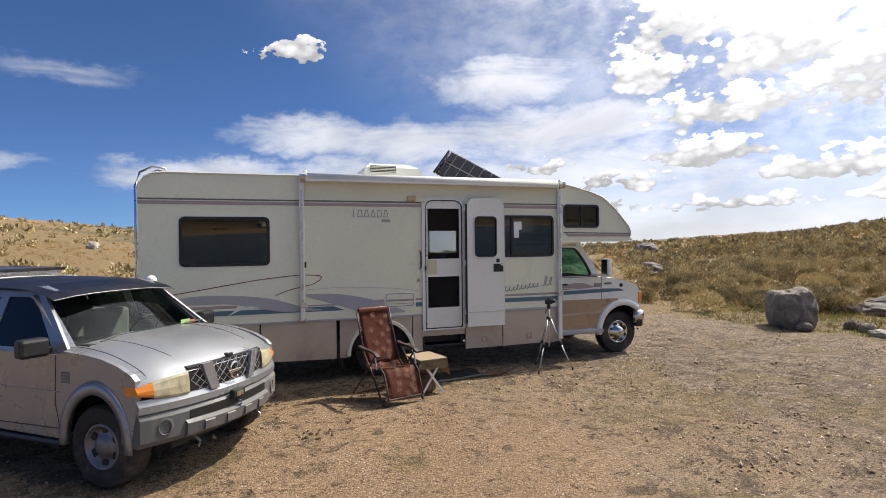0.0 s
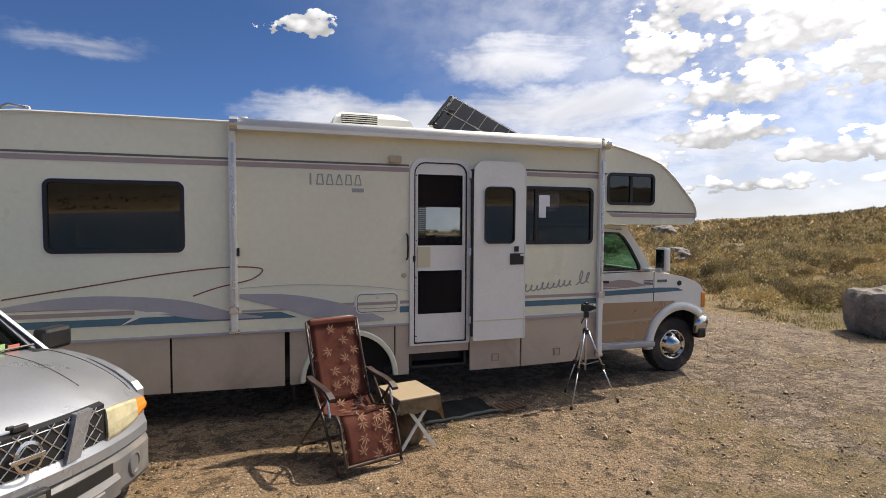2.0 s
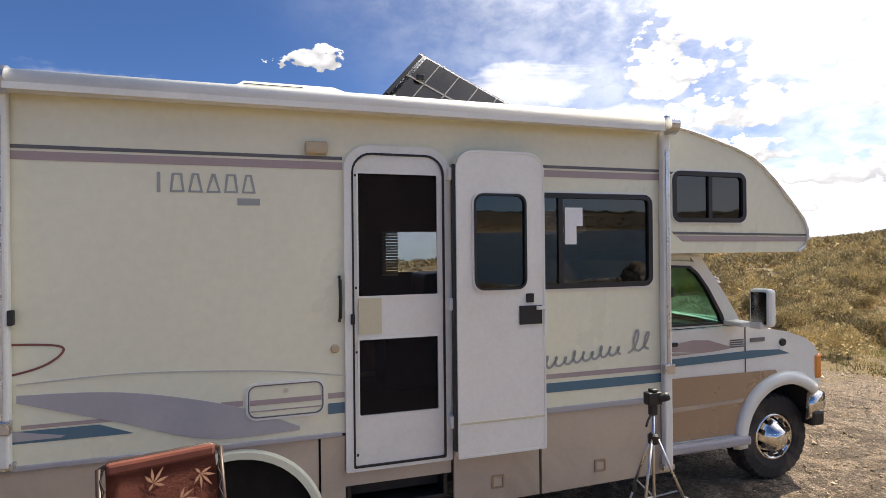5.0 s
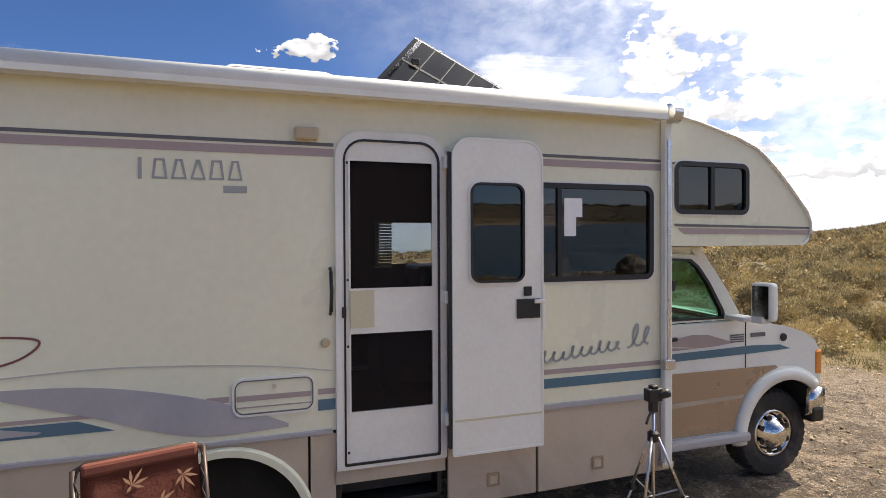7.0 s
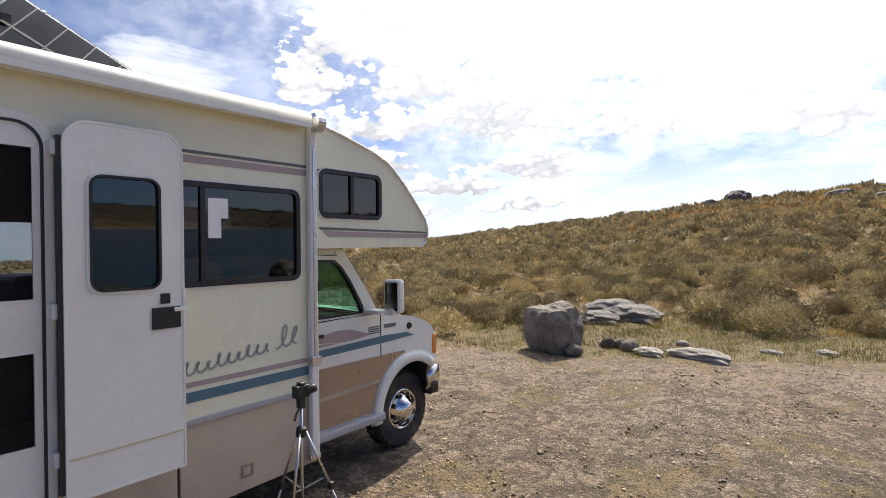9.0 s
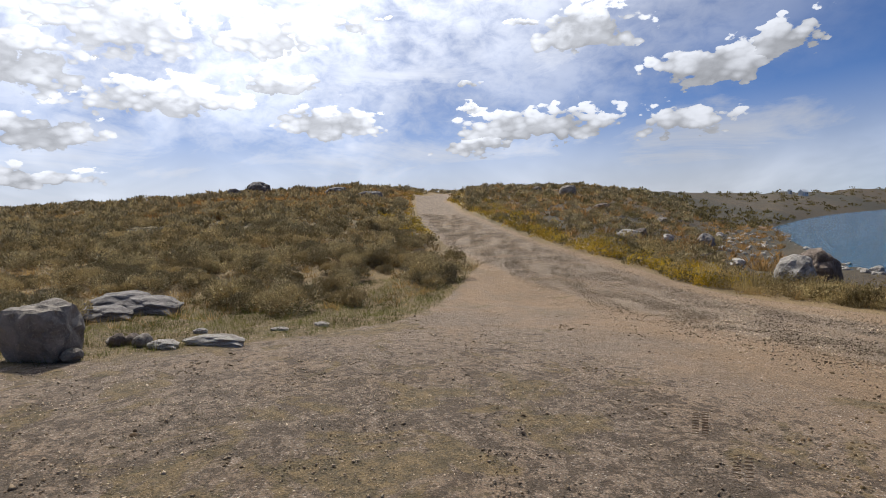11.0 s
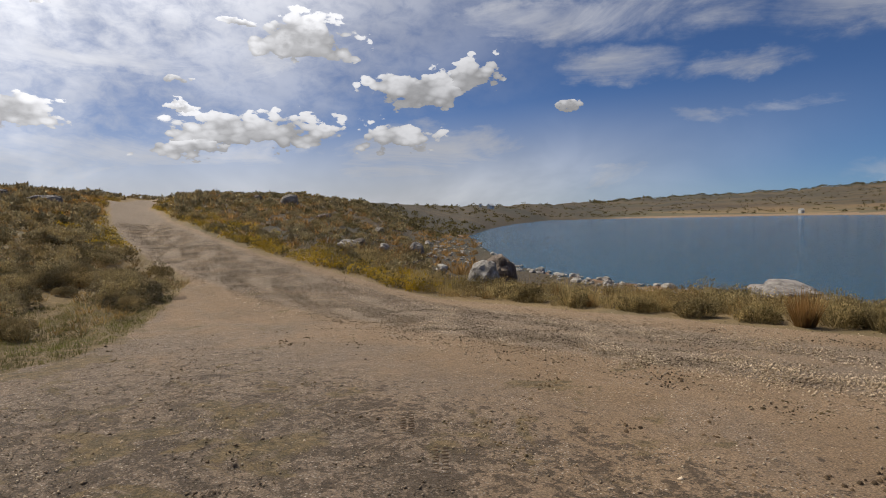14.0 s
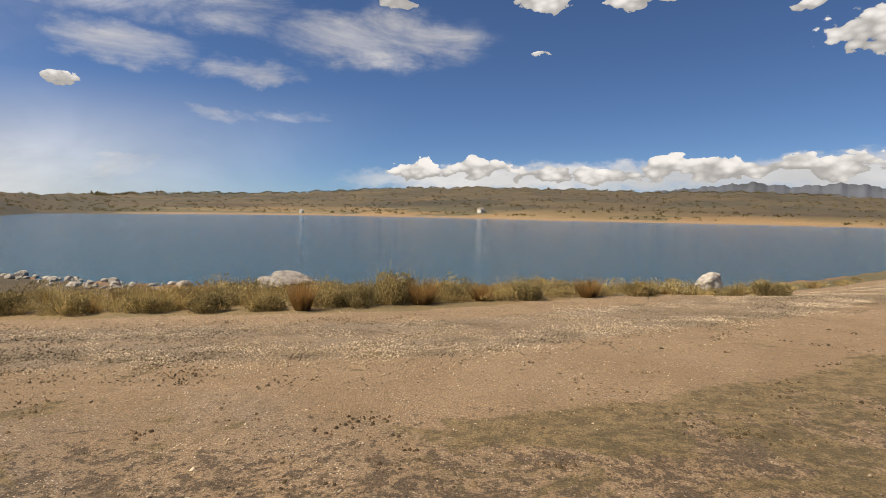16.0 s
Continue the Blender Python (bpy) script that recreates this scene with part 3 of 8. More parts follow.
def lake():
    mat, g, b = shader("lake water", 0.08)
    co = g.n("ShaderNodeTexCoord").outputs["Object"]
    b.inputs["Base Color"].default_value = (0.009, 0.068, 0.118, 1)
    b.inputs["IOR"].default_value = 1.33
    mp = g.n("ShaderNodeMapping")
    mp.inputs["Scale"].default_value = (1.0, 1.0, 1.0)
    g.link(co, mp.inputs[0])
    h = g.m("ADD", g.noise(mp.outputs[0], 2.6, 5.0, 0.6), g.m("MULTIPLY", g.noise(mp.outputs[0], 0.15, 3.0, 0.5), 0.8))
    bump(g, b, h, 0.5, 0.25)
    bm = bmesh.new()
    pts = [(a, n, f) for a, n, f in SHORE]
    ring_pts = [(a, f + 3) for a, n, f in pts] + [(a, n - 3) for a, n, f in pts[::-1]]
    vs = [bm.verts.new((HOVER.x + r * math.sin(radians(a)), HOVER.y + r * math.cos(radians(a)), WATER)) for a, r in ring_pts]
    n = len(pts)
    for i in range(n - 1):
        bm.faces.new((vs[i], vs[i + 1], vs[2 * n - 2 - i], vs[2 * n - 1 - i]))
    ob = link_mesh("water", bm, mat)
    tagged(ob, "calm blue lake water reaching to the far shore", "lake", kind="structure")


lake()


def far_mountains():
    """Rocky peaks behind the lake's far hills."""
    # distance haze is painted in: the rock's own colour is tinted blue
    mat = paint("haze blue mountain rock", (0.075, 0.085, 0.11), 0.95, dirt=(0.04, 0.045, 0.05), wear=0.8, scale=0.004)
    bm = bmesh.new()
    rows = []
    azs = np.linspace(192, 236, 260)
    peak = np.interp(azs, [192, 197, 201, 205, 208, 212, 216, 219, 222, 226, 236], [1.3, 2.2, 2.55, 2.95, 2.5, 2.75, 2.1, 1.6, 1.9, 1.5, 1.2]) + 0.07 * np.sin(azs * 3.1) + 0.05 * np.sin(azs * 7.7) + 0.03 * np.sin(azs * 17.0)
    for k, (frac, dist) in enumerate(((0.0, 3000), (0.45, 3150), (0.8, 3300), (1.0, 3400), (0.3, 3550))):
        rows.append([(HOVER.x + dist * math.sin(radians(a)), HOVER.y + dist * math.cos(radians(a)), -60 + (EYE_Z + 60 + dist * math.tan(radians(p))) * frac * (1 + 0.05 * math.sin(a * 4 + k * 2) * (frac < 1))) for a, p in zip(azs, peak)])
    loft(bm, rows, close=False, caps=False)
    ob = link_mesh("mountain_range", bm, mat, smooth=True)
    tagged(ob, "distant bare mountain range, blue grey from haze", "mountains", kind="structure")


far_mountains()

# ---- motorhome ----
M_WHITE = paint("cream white gelcoat", (0.80, 0.79, 0.61), 0.32, dirt=(0.5, 0.46, 0.36), wear=0.16, scale=0.8)
M_DOORW = paint("white door enamel", (0.81, 0.805, 0.745), 0.35, dirt=(0.6, 0.56, 0.46), wear=0.3, scale=1.6)
M_TRIM = paint("white painted aluminium", (0.80, 0.80, 0.745), 0.35, wear=0.15, scale=3.0)
M_TAN = paint("tan skirt paint", (0.53, 0.45, 0.355), 0.38, metal=0.05, dirt=(0.22, 0.17, 0.12), wear=0.5, scale=1.5)
M_TAN_D = paint("brown lower paint", (0.40, 0.29, 0.195), 0.3, metal=0.3, wear=0.3, scale=2.0)
M_GAP = paint("dark joint and crease shade", (0.03, 0.026, 0.022), 0.8)
M_MAUVE = paint("mauve vinyl", (0.40, 0.32, 0.31), 0.4, wear=0.2)
M_DARKV = paint("dark grey vinyl", (0.13, 0.125, 0.13), 0.4, wear=0.2)
M_TEAL = paint("teal vinyl", (0.075, 0.165, 0.23), 0.38, wear=0.15)
M_LAV = paint("lavender grey vinyl", (0.39, 0.38, 0.40), 0.38, dirt=(0.56, 0.53, 0.52), wear=0.7, scale=1.4)
M_MAROON = paint("maroon vinyl", (0.20, 0.06, 0.055), 0.4)
M_BLACK = paint("black plastic", (0.014, 0.014, 0.015), 0.45, wear=0.15, dirt=(0.06, 0.055, 0.05))
M_PIN = paint("pale grey pinstripe", (0.55, 0.54, 0.50), 0.4)
M_RUBBER = paint("tyre rubber", (0.028, 0.026, 0.025), 0.85, dirt=(0.17, 0.13, 0.10), wear=0.6, scale=6.0, relief=0.4)
M_CHROME = paint("chrome", (0.72, 0.71, 0.69), 0.12, metal=1.0, dirt=(0.3, 0.24, 0.18), wear=0.25, scale=9.0)
M_ALU = paint("brushed aluminium", (0.62, 0.62, 0.63), 0.3, metal=1.0, wear=0.2, scale=8.0)
M_AMBER = paint("amber lens", (0.75, 0.25, 0.03), 0.15, coat=0.6)
M_LAMP = paint("yellowed lamp lens", (0.52, 0.42, 0.27), 0.3, wear=0.4, scale=9.0)
M_CREAM = paint("cream slide panel", (0.62, 0.58, 0.40), 0.5)
M_WOOD = paint("dark brown panelling", (0.13, 0.05, 0.028), 0.5, scale=4.0)
M_PAPER = paint("white paper", (0.82, 0.83, 0.84), 0.7)
M_SEAT = paint("grey seat cloth", (0.40, 0.40, 0.40), 0.9)
M_UNDER = paint("dirty chassis", (0.035, 0.031, 0.028), 0.8, dirt=(0.12, 0.09, 0.07), wear=0.5)
M_SIGN = paint("grey lettering vinyl", (0.33, 0.35, 0.34), 0.4, wear=0.1)
M_PANE_DARK = glass("smoked window glass", (0.30, 0.27, 0.28), 0.55, 0.085)
M_PANE = glass("green tinted glass", (0.52, 0.76, 0.68), 0.85)
M_CLEAR = glass("clear glass", (0.95, 0.96, 0.95), 1.0)


def top_round(x0, x1, z0, z1, r, seg=6):
    """A door outline: round at the top, nearly square at the foot."""
    pts = []
    for cx, cz, a0, q in ((x1 - r, z1 - r, 0, r), (x0 + r, z1 - r, 90, r), (x0 + 0.012, z0 + 0.012, 180, 0.012), (x1 - 0.012, z0 + 0.012, 270, 0.012)):
        pts += [(cx + q * math.cos(radians(a0 + 90 * k / seg)), cz + q * math.sin(radians(a0 + 90 * k / seg))) for k in range(seg + 1)]
    return pts


def screen_material():
    mat = bpy.data.materials.new("insect screen")
    mat.use_nodes = True
    g = Nodes(mat.node_tree)
    nodes = mat.node_tree.nodes
    b = nodes["Principled BSDF"]
    b.inputs["Base Color"].default_value = (0.01, 0.006, 0.005, 1)
    b.inputs["Roughness"].default_value = 0.8
    clear = g.n("ShaderNodeBsdfTransparent")
    mixer = g.n("ShaderNodeMixShader")
    mixer.inputs[0].default_value = 0.38
    g.link(clear.outputs[0], mixer.inputs[1])
    g.link(b.outputs[0], mixer.inputs[2])
    g.link(mixer.outputs[0], nodes["Material Output"].inputs[0])
    return mat


M_SCREEN = screen_material()


def window(parent, x0, x1, z0, z1, r, y, bars=(), pane=None, trim=0.035, name="window", outer=True):
    """A window in a wall that faces -y: dark rubber frame, white bead and panes."""
    frame_ob = part(name, ring(round_rect(x0, x1, z0, z1, r), round_rect(x0 + trim, x1 - trim, z0 + trim, z1 - trim, max(r - trim, 0.015)), y - 0.014, y + 0.03), M_BLACK, parent, "black framed window")
    if outer:
        part("window_bead", ring(round_rect(x0 - 0.014, x1 + 0.014, z0 - 0.014, z1 + 0.014, r + 0.014), round_rect(x0, x1, z0, z1, r), y - 0.007, y + 0.004), M_TRIM, frame_ob)
    xs = [x0 + trim * 0.5, *bars, x1 - trim * 0.5]
    for a, b in zip(xs, xs[1:]):
        p = part("pane", boxes((a, b, y + 0.006, y + 0.011, z0 + trim * 0.5, z1 - trim * 0.5)), pane or M_PANE_DARK, frame_ob)
        p.visible_shadow = False
    for b in bars:
        part("mullion", boxes((b - 0.017, b + 0.017, y - 0.01, y + 0.02, z0 + trim * 0.6, z1 - trim * 0.6)), M_BLACK, frame_ob)
    return frame_ob


def wheel(parent, x, y, z, r, width, rim_r, out=-1, rim_mat=None, holes=8, dish=0.03, label="", hole=0.12):
    """A wheel whose outer face looks along y (out = -1 or 1)."""
    face = Matrix.Translation((x, y, z)) @ Matrix.Rotation(radians(90 * -out), 4, "X")
    # local z of the lathe now points outwards
    bm = bmesh.new()
    w = width
    lathe(bm, [(rim_r * 0.97, -w), (rim_r + 0.02, -w), (r - 0.03, -w + 0.005), (r, -w + 0.04), (r, -0.045), (r - 0.022, -0.012), (rim_r + 0.06, 0.0), (rim_r + 0.012, -0.012), (rim_r, -0.03)], face, 96)
    hub = face.translation
    for i, v in enumerate(bm.verts):
        if 2 <= i // 96 <= 5 and i % 3 == 0:
            d = v.co - hub
            v.co -= Vector((d.x, 0, d.z)).normalized() * 0.011
    tyre = part("tyre", bm, M_RUBBER, parent, label, smooth=False)
    bm = bmesh.new()
    lathe(bm, [(rim_r + 0.004, -0.028), (rim_r - 0.006, -0.014), (rim_r - 0.022, -0.018), (rim_r - 0.035, -0.055), (rim_r * 0.62, -0.045 + dish), (rim_r * 0.46, -0.02 + dish), (rim_r * 0.36, 0.0 + dish), (rim_r * 0.18, 0.012 + dish), (0.002, 0.014 + dish)], face, 32)
    rim = part("rim", bm, rim_mat or M_CHROME, tyre, smooth=True)
    for k in range(holes):
        a = 2 * math.pi * (k + 0.5) / holes
        vent = lathe(bmesh.new(), [(rim_r * hole, -0.004), (rim_r * hole, 0.008), (0.001, 0.009)], face @ Matrix.Translation((math.cos(a) * rim_r * 0.74, math.sin(a) * rim_r * 0.74, -0.046 + dish * 0.7)), 10)
        part("vent_hole", vent, M_BLACK, tyre)
    return tyre


def wall_profile():
    rear = [(-3.9, 2.70), (-3.88, 2.80), (-3.82, 2.88), (-3.73, 2.93), (-3.60, 2.945)]
    nose = [(2.25, 2.965), (2.62, 2.89), (2.96, 2.80), (3.14, 2.73), (3.24, 2.66), (3.36, 2.56), (3.52, 2.40), (3.66, 2.25), (3.70, 2.16), (3.70, 2.09), (3.66, 2.02), (3.60, 1.985)]
    return rear, nose


def motorhome():
    rv = thing("motorhome", LOT, "cream white motorhome with teal and mauve stripes and open door", "motorhome")
    rear, nose = wall_profile()
    WIN_R, WIN_F, WIN_C, DOORWAY = (-3.42, -2.28, 1.70, 2.37), (1.14, 2.18, 1.75, 2.42), (2.365, 3.06, 2.22, 2.61), (-0.03, 0.555, 0.68, 2.63)
    base = [(2.34, 0.905), (0.60, 0.905), (0.60, 0.672), (-0.08, 0.672), (-0.08, 0.905), (-3.9, 0.905)]
    outline = rear + nose + [(2.34, 1.985)] + base
    holes = [round_rect(*WIN_R, 0.07), round_rect(*WIN_F, 0.07), round_rect(*WIN_C, 0.07), top_round(*DOORWAY, 0.12)]
    part("side_wall", sheet(outline, holes, 0.0, 0.035), M_WHITE, rv)
    far_hole = round_rect(0.64, 1.35, 1.80, 2.23, 0.02)
    cab_far = round_rect(1.9, 3.1, 2.2, 2.5, 0.05)
    # unseen far wall, carried down to 0.3 to block light under the floor
    far = rear + nose + [(2.34, 1.985), (2.34, 0.3), (-3.9, 0.3)]
    part("far_side_wall", sheet(far, [far_hole, cab_far], 2.365, 2.4), M_WHITE, rv)
    part("inner_panel", sheet([(-3.8, 0.75), (2.3, 0.75), (2.3, 2.86), (-3.8, 2.86)], [far_hole], 2.33, 2.36), M_WOOD, rv)
    part("partition", boxes((-1.5, -1.46, 0.04, 2.33, 0.72, 2.86)), M_WOOD, rv)
    part("blind", boxes(*[(0.60, 0.77, 2.315, 2.325, 1.76 + 0.03 * k, 1.782 + 0.03 * k) for k in range(16)]), M_CREAM, rv, "cream slatted blind")
    part("floor_pan", boxes((-3.85, 2.3, 0.04, 2.36, 0.62, 0.70)), M_WOOD, rv)
    part("dinette", boxes((0.5, 1.5, 1.6, 2.3, 0.7, 1.45), (0.9, 1.4, 1.7, 2.3, 0.7, 1.80), bevel=0.04), M_BLACK, rv, "dark seat by the far window")
    # roof, rear and cab-over skin
    path = [(-3.9, 0.4)] + rear + nose + [(2.34, 1.985)]
    inner = [(-3.86, 0.4), (-3.86, 2.68), (-3.84, 2.78), (-3.79, 2.85), (-3.71, 2.89), (-3.60, 2.905), (2.24, 2.925), (2.60, 2.85), (2.93, 2.77), (3.11, 2.70), (3.20, 2.63), (3.32, 2.53), (3.48, 2.37), (3.62, 2.23), (3.655, 2.15), (3.655, 2.10), (3.63, 2.05), (3.58, 2.025), (2.34, 2.025)]
    bm = bmesh.new()
    rows = []
    for a, b in zip(path, inner):
        rows.append([bm.verts.new((p[0], y, p[1])) for p, y in ((a, 0.036), (a, 2.364), (b, 2.364), (b, 0.036))])
    for a, b in zip(rows, rows[1:]):
        for k in range(4):
            bm.faces.new((a[k], a[(k + 1) % 4], b[(k + 1) % 4], b[k]))
    part("roof_shell", bm, M_WHITE, rv)
    part("roof_edge_moulding", tube(bmesh.new(), [(x, -0.006, z + 0.004) for x, z in rear + nose], 0.013, 6), M_TRIM, rv)
    part("chassis", boxes((-3.7, 2.4, 0.75, 1.0, 0.34, 0.6), (-3.7, 2.4, 1.4, 1.65, 0.34, 0.6), (-3.6, -1.3, 0.1, 2.3, 0.42, 0.62), (-0.1, 2.3, 0.15, 2.3, 0.45, 0.62), (-1.6, -0.9, 0.3, 2.1, 0.5, 0.62)), M_UNDER, rv)
    # skirt panels with dark joints
    def arch(cx, r, z0, x0, x1, top):
        pts = [(x0, z0)]
        a0 = math.asin(max(-1.0, (z0 - 0.36) / r))
        pts += [(cx - r * math.cos(t), 0.36 + r * math.sin(t)) for t in np.linspace(a0, math.pi - a0, 17)]
        return pts + [(x1, z0), (x1, top), (x0, top)]
    skirts = [[(-3.9, 0.38), (-2.43, 0.355), (-2.43, 0.885), (-3.9, 0.885)], [(-2.41, 0.355), (-1.38, 0.335), (-1.38, 0.885), (-2.41, 0.885)],
              arch(-0.72, 0.47, 0.34, -1.33, -0.25, 0.885), [(-0.235, 0.35), (-0.088, 0.35), (-0.088, 0.885), (-0.235, 0.885)],
              [(-0.10, 0.57), (0.60, 0.57), (0.60, 0.665), (-0.10, 0.665)], [(0.62, 0.335), (1.24, 0.335), (1.24, 0.885), (0.62, 0.885)], [(1.26, 0.335), (2.325, 0.35), (2.325, 0.885), (1.26, 0.885)]]
    for s in skirts:
        part("skirt_panel", sheet(s, [], 0.004, 0.03), M_TAN, rv, "tan painted skirt panel")
    part("skirt_backing", sheet([(-3.88, 0.42), (-1.3, 0.40), (-1.3, 0.9), (-0.12, 0.9), (-0.12, 0.5), (-0.2, 0.5), (-0.2, 0.88), (-3.88, 0.88)], [], 0.032, 0.045), M_GAP, rv)
    part("skirt_rail", boxes((-3.91, -0.105, -0.012, 0.02, 0.885, 0.915), (0.64, 2.33, -0.012, 0.02, 0.885, 0.925), bevel=0.006), M_LAV, rv, "greyed belt moulding")
    part("wheel_arch_trim", loft(bmesh.new(), [[(-0.72 - r * math.cos(t), y, 0.36 + r * math.sin(t)) for r, y in ((0.455, 0.02), (0.46, -0.018), (0.50, -0.018), (0.515, 0.006))] for t in np.linspace(0.0, math.pi, 26)]), M_WHITE, rv, "white wheel arch moulding")
    for x0, z0 in ((0.93, 0.47), (1.72, 0.48), (-2.95, 0.47)):
        lat = part("latch", ring(round_rect(x0 - 0.045, x0 + 0.045, z0 - 0.05, z0 + 0.04, 0.008), round_rect(x0 - 0.034, x0 + 0.034, z0 - 0.039, z0 + 0.029, 0.006), -0.004, 0.006), M_TAN_D, rv)
        part("latch_paddle", boxes((x0 - 0.028, x0 + 0.028, -0.001, 0.005, z0 - 0.03, z0 + 0.02)), M_TAN, lat)
    # entry step, folded under the doorway
    step = part("entry_step", boxes((-0.08, 0.58, 0.02, 0.32, 0.40, 0.43), (-0.08, -0.05, 0.02, 0.4, 0.40, 0.56), (0.55, 0.58, 0.02, 0.4, 0.40, 0.56), bevel=0.006), M_BLACK, rv)
    part("mud_flap", boxes((-1.30, -1.285, 0.05, 0.45, 0.16, 0.45)), M_BLACK, rv)
    # windows
    window(rv, *WIN_R, 0.07, 0.0)
    wf = window(rv, *WIN_F, 0.07, 0.0, bars=(1.42,))
    part("paper_notice", boxes((1.46, 1.60, 0.001, 0.004, 2.19, 2.32), (1.46, 1.55, 0.001, 0.004, 2.06, 2.19)), M_PAPER, wf, "white paper in the window")
    window(rv, *WIN_C, 0.07, 0.0, bars=(2.715,))
    for hole in ((0.64, 1.35, 1.80, 2.23), (1.9, 3.1, 2.2, 2.5)):
        p = part("far_pane", boxes((hole[0], hole[1], 2.38, 2.385, hole[2], hole[3])), M_CLEAR, rv)
        p.visible_shadow = False
    # doorway frame, screen door and its screens
    part("door_frame", ring(top_round(-0.085, 0.605, 0.66, 2.69, 0.16), top_round(-0.035, 0.56, 0.685, 2.64, 0.12), -0.022, 0.03), M_TRIM, rv, "white aluminium door frame")
    door = part("screen_door", sheet(top_round(-0.025, 0.55, 0.695, 2.63, 0.115), [round_rect(0.0, 0.518, 1.745, 2.515, 0.008, 2), round_rect(0.005, 0.515, 1.0, 1.475, 0.008, 2)], -0.012, 0.012), M_DOORW, rv, "white screen door, closed")
    for z0, z1 in ((1.745, 2.515), (1.0, 1.475)):
        part("screen", boxes((0.0, 0.52, 0.0, 0.003, z0, z1)), M_SCREEN, door, "dark insect screen")
        part("screen_bead", ring(round_rect(-0.008, 0.528, z0 - 0.01, z1 + 0.01, 0.01, 2), round_rect(0.004, 0.514, z0 + 0.002, z1 - 0.002, 0.006, 2), -0.017, -0.01), M_TRIM, door)
    part("door_seal", ring(top_round(-0.038, 0.563, 0.682, 2.643, 0.126), top_round(-0.026, 0.551, 0.694, 2.631, 0.116), -0.0245, -0.008), M_BLACK, rv, "black door seal")
    part("slide_panel", boxes((0.0, 0.145, -0.02, -0.011, 1.51, 1.735), (0.0, 0.03, -0.024, -0.018, 1.51, 1.735)), M_CREAM, door, "cream sliding latch panel")
    part("screen_latch", boxes((-0.05, -0.024, -0.034, -0.01, 1.575, 1.64), bevel=0.004), M_BLACK, door)
    for z in (2.5, 1.8, 1.4, 0.76):
        bm = bmesh.new()
        lathe(bm, [(0.009, 0.0), (0.008, 0.004), (0.001, 0.005)], Matrix.Translation((-0.012, -0.012, z)) @ Matrix.Rotation(radians(90), 4, "X"), 8)
        part("screw_cap", bm, M_BLACK, door)
    # the solid door, swung fully open against the wall
    leaf = part("entry_door", sheet(top_round(0.625, 1.235, 0.70, 2.665, 0.12), [round_rect(0.745, 1.095, 1.775, 2.385, 0.06)], -0.105, -0.065), M_DOORW, rv, "white entry door swung open")
    part("door_edge", ring(top_round(0.615, 1.243, 0.69, 2.675, 0.13), top_round(0.63, 1.23, 0.705, 2.66, 0.115), -0.108, -0.06), M_TRIM, leaf)
    window(leaf, 0.735, 1.105, 1.765, 2.395, 0.065, -0.107, trim=0.014, name="door_window", outer=True)
    part("leaf_seal", boxes((0.596, 0.613, -0.10, -0.062, 0.74, 2.58)), M_BLACK, leaf)
    part("door_trim_line", boxes((0.63, 1.23, -0.108, -0.104, 0.905, 0.918)), M_CREAM, leaf)
    part("lock_plate", boxes((1.05, 1.215, -0.116, -0.104, 1.53, 1.655), bevel=0.004), M_BLACK, leaf)
    part("lock_button", boxes((1.10, 1.155, -0.116, -0.104, 1.675, 1.735), bevel=0.004), M_BLACK, leaf)
    part("lock_lever", boxes((1.17, 1.245, -0.13, -0.114, 1.625, 1.65), bevel=0.004), M_TRIM, leaf)
    part("door_holder", boxes((1.23, 1.25, -0.11, -0.005, 1.45, 1.75), bevel=0.004), M_TRIM, leaf)
    for z in (2.52, 1.68, 0.92):
        part("hinge", boxes((0.575, 0.615, -0.08, 0.0, z - 0.04, z + 0.04), bevel=0.006), M_TRIM, rv)
    # grab handle, porch light, bell, hatch
    part("grab_handle", tube(bmesh.new(), [(-0.115, 0.0, 1.60), (-0.115, -0.045, 1.62), (-0.112, -0.05, 1.74), (-0.115, -0.045, 1.85), (-0.115, 0.0, 1.87)], 0.011, 8), M_BLACK, rv, smooth=True)
    part("porch_light", boxes((-0.315, -0.18, -0.045, 0.0, 2.62, 2.695), bevel=0.012), M_LAMP, rv, "yellowed porch light")
    bm = bmesh.new()
    lathe(bm, [(0.028, 0.0), (0.028, 0.01), (0.02, 0.016), (0.001, 0.017)], Matrix.Translation((-0.145, 0, 1.43)) @ Matrix.Rotation(radians(90), 4, "X"), 16)
    part("round_cover", bm, M_LAMP, rv)
    hatch = part("hatch_frame", ring(round_rect(-0.665, -0.205, 1.035, 1.255, 0.06), round_rect(-0.648, -0.222, 1.052, 1.238, 0.045), -0.012, 0.004), M_TRIM, rv, "white rounded utility hatch")
    part("hatch_gap", ring(round_rect(-0.652, -0.218, 1.048, 1.242, 0.049), round_rect(-0.645, -0.225, 1.055, 1.235, 0.043), -0.0135, -0.002), M_DARKV, hatch)
    part("hatch_lid", sheet(round_rect(-0.645, -0.225, 1.055, 1.235, 0.043), [], -0.008, -0.001), M_WHITE, hatch)
    part("hatch_lock", lathe(bmesh.new(), [(0.013, 0.0), (0.013, 0.008), (0.001, 0.009)], Matrix.Translation((-0.435, -0.008, 1.20)) @ Matrix.Rotation(radians(90), 4, "X"), 12), M_ALU, hatch)
    part("hatch_stripe", boxes((-0.64, -0.23, -0.0115, -0.009, 1.125, 1.155), (-0.64, -0.23, -0.0115, -0.009, 1.085, 1.092)), M_MAUVE, hatch)
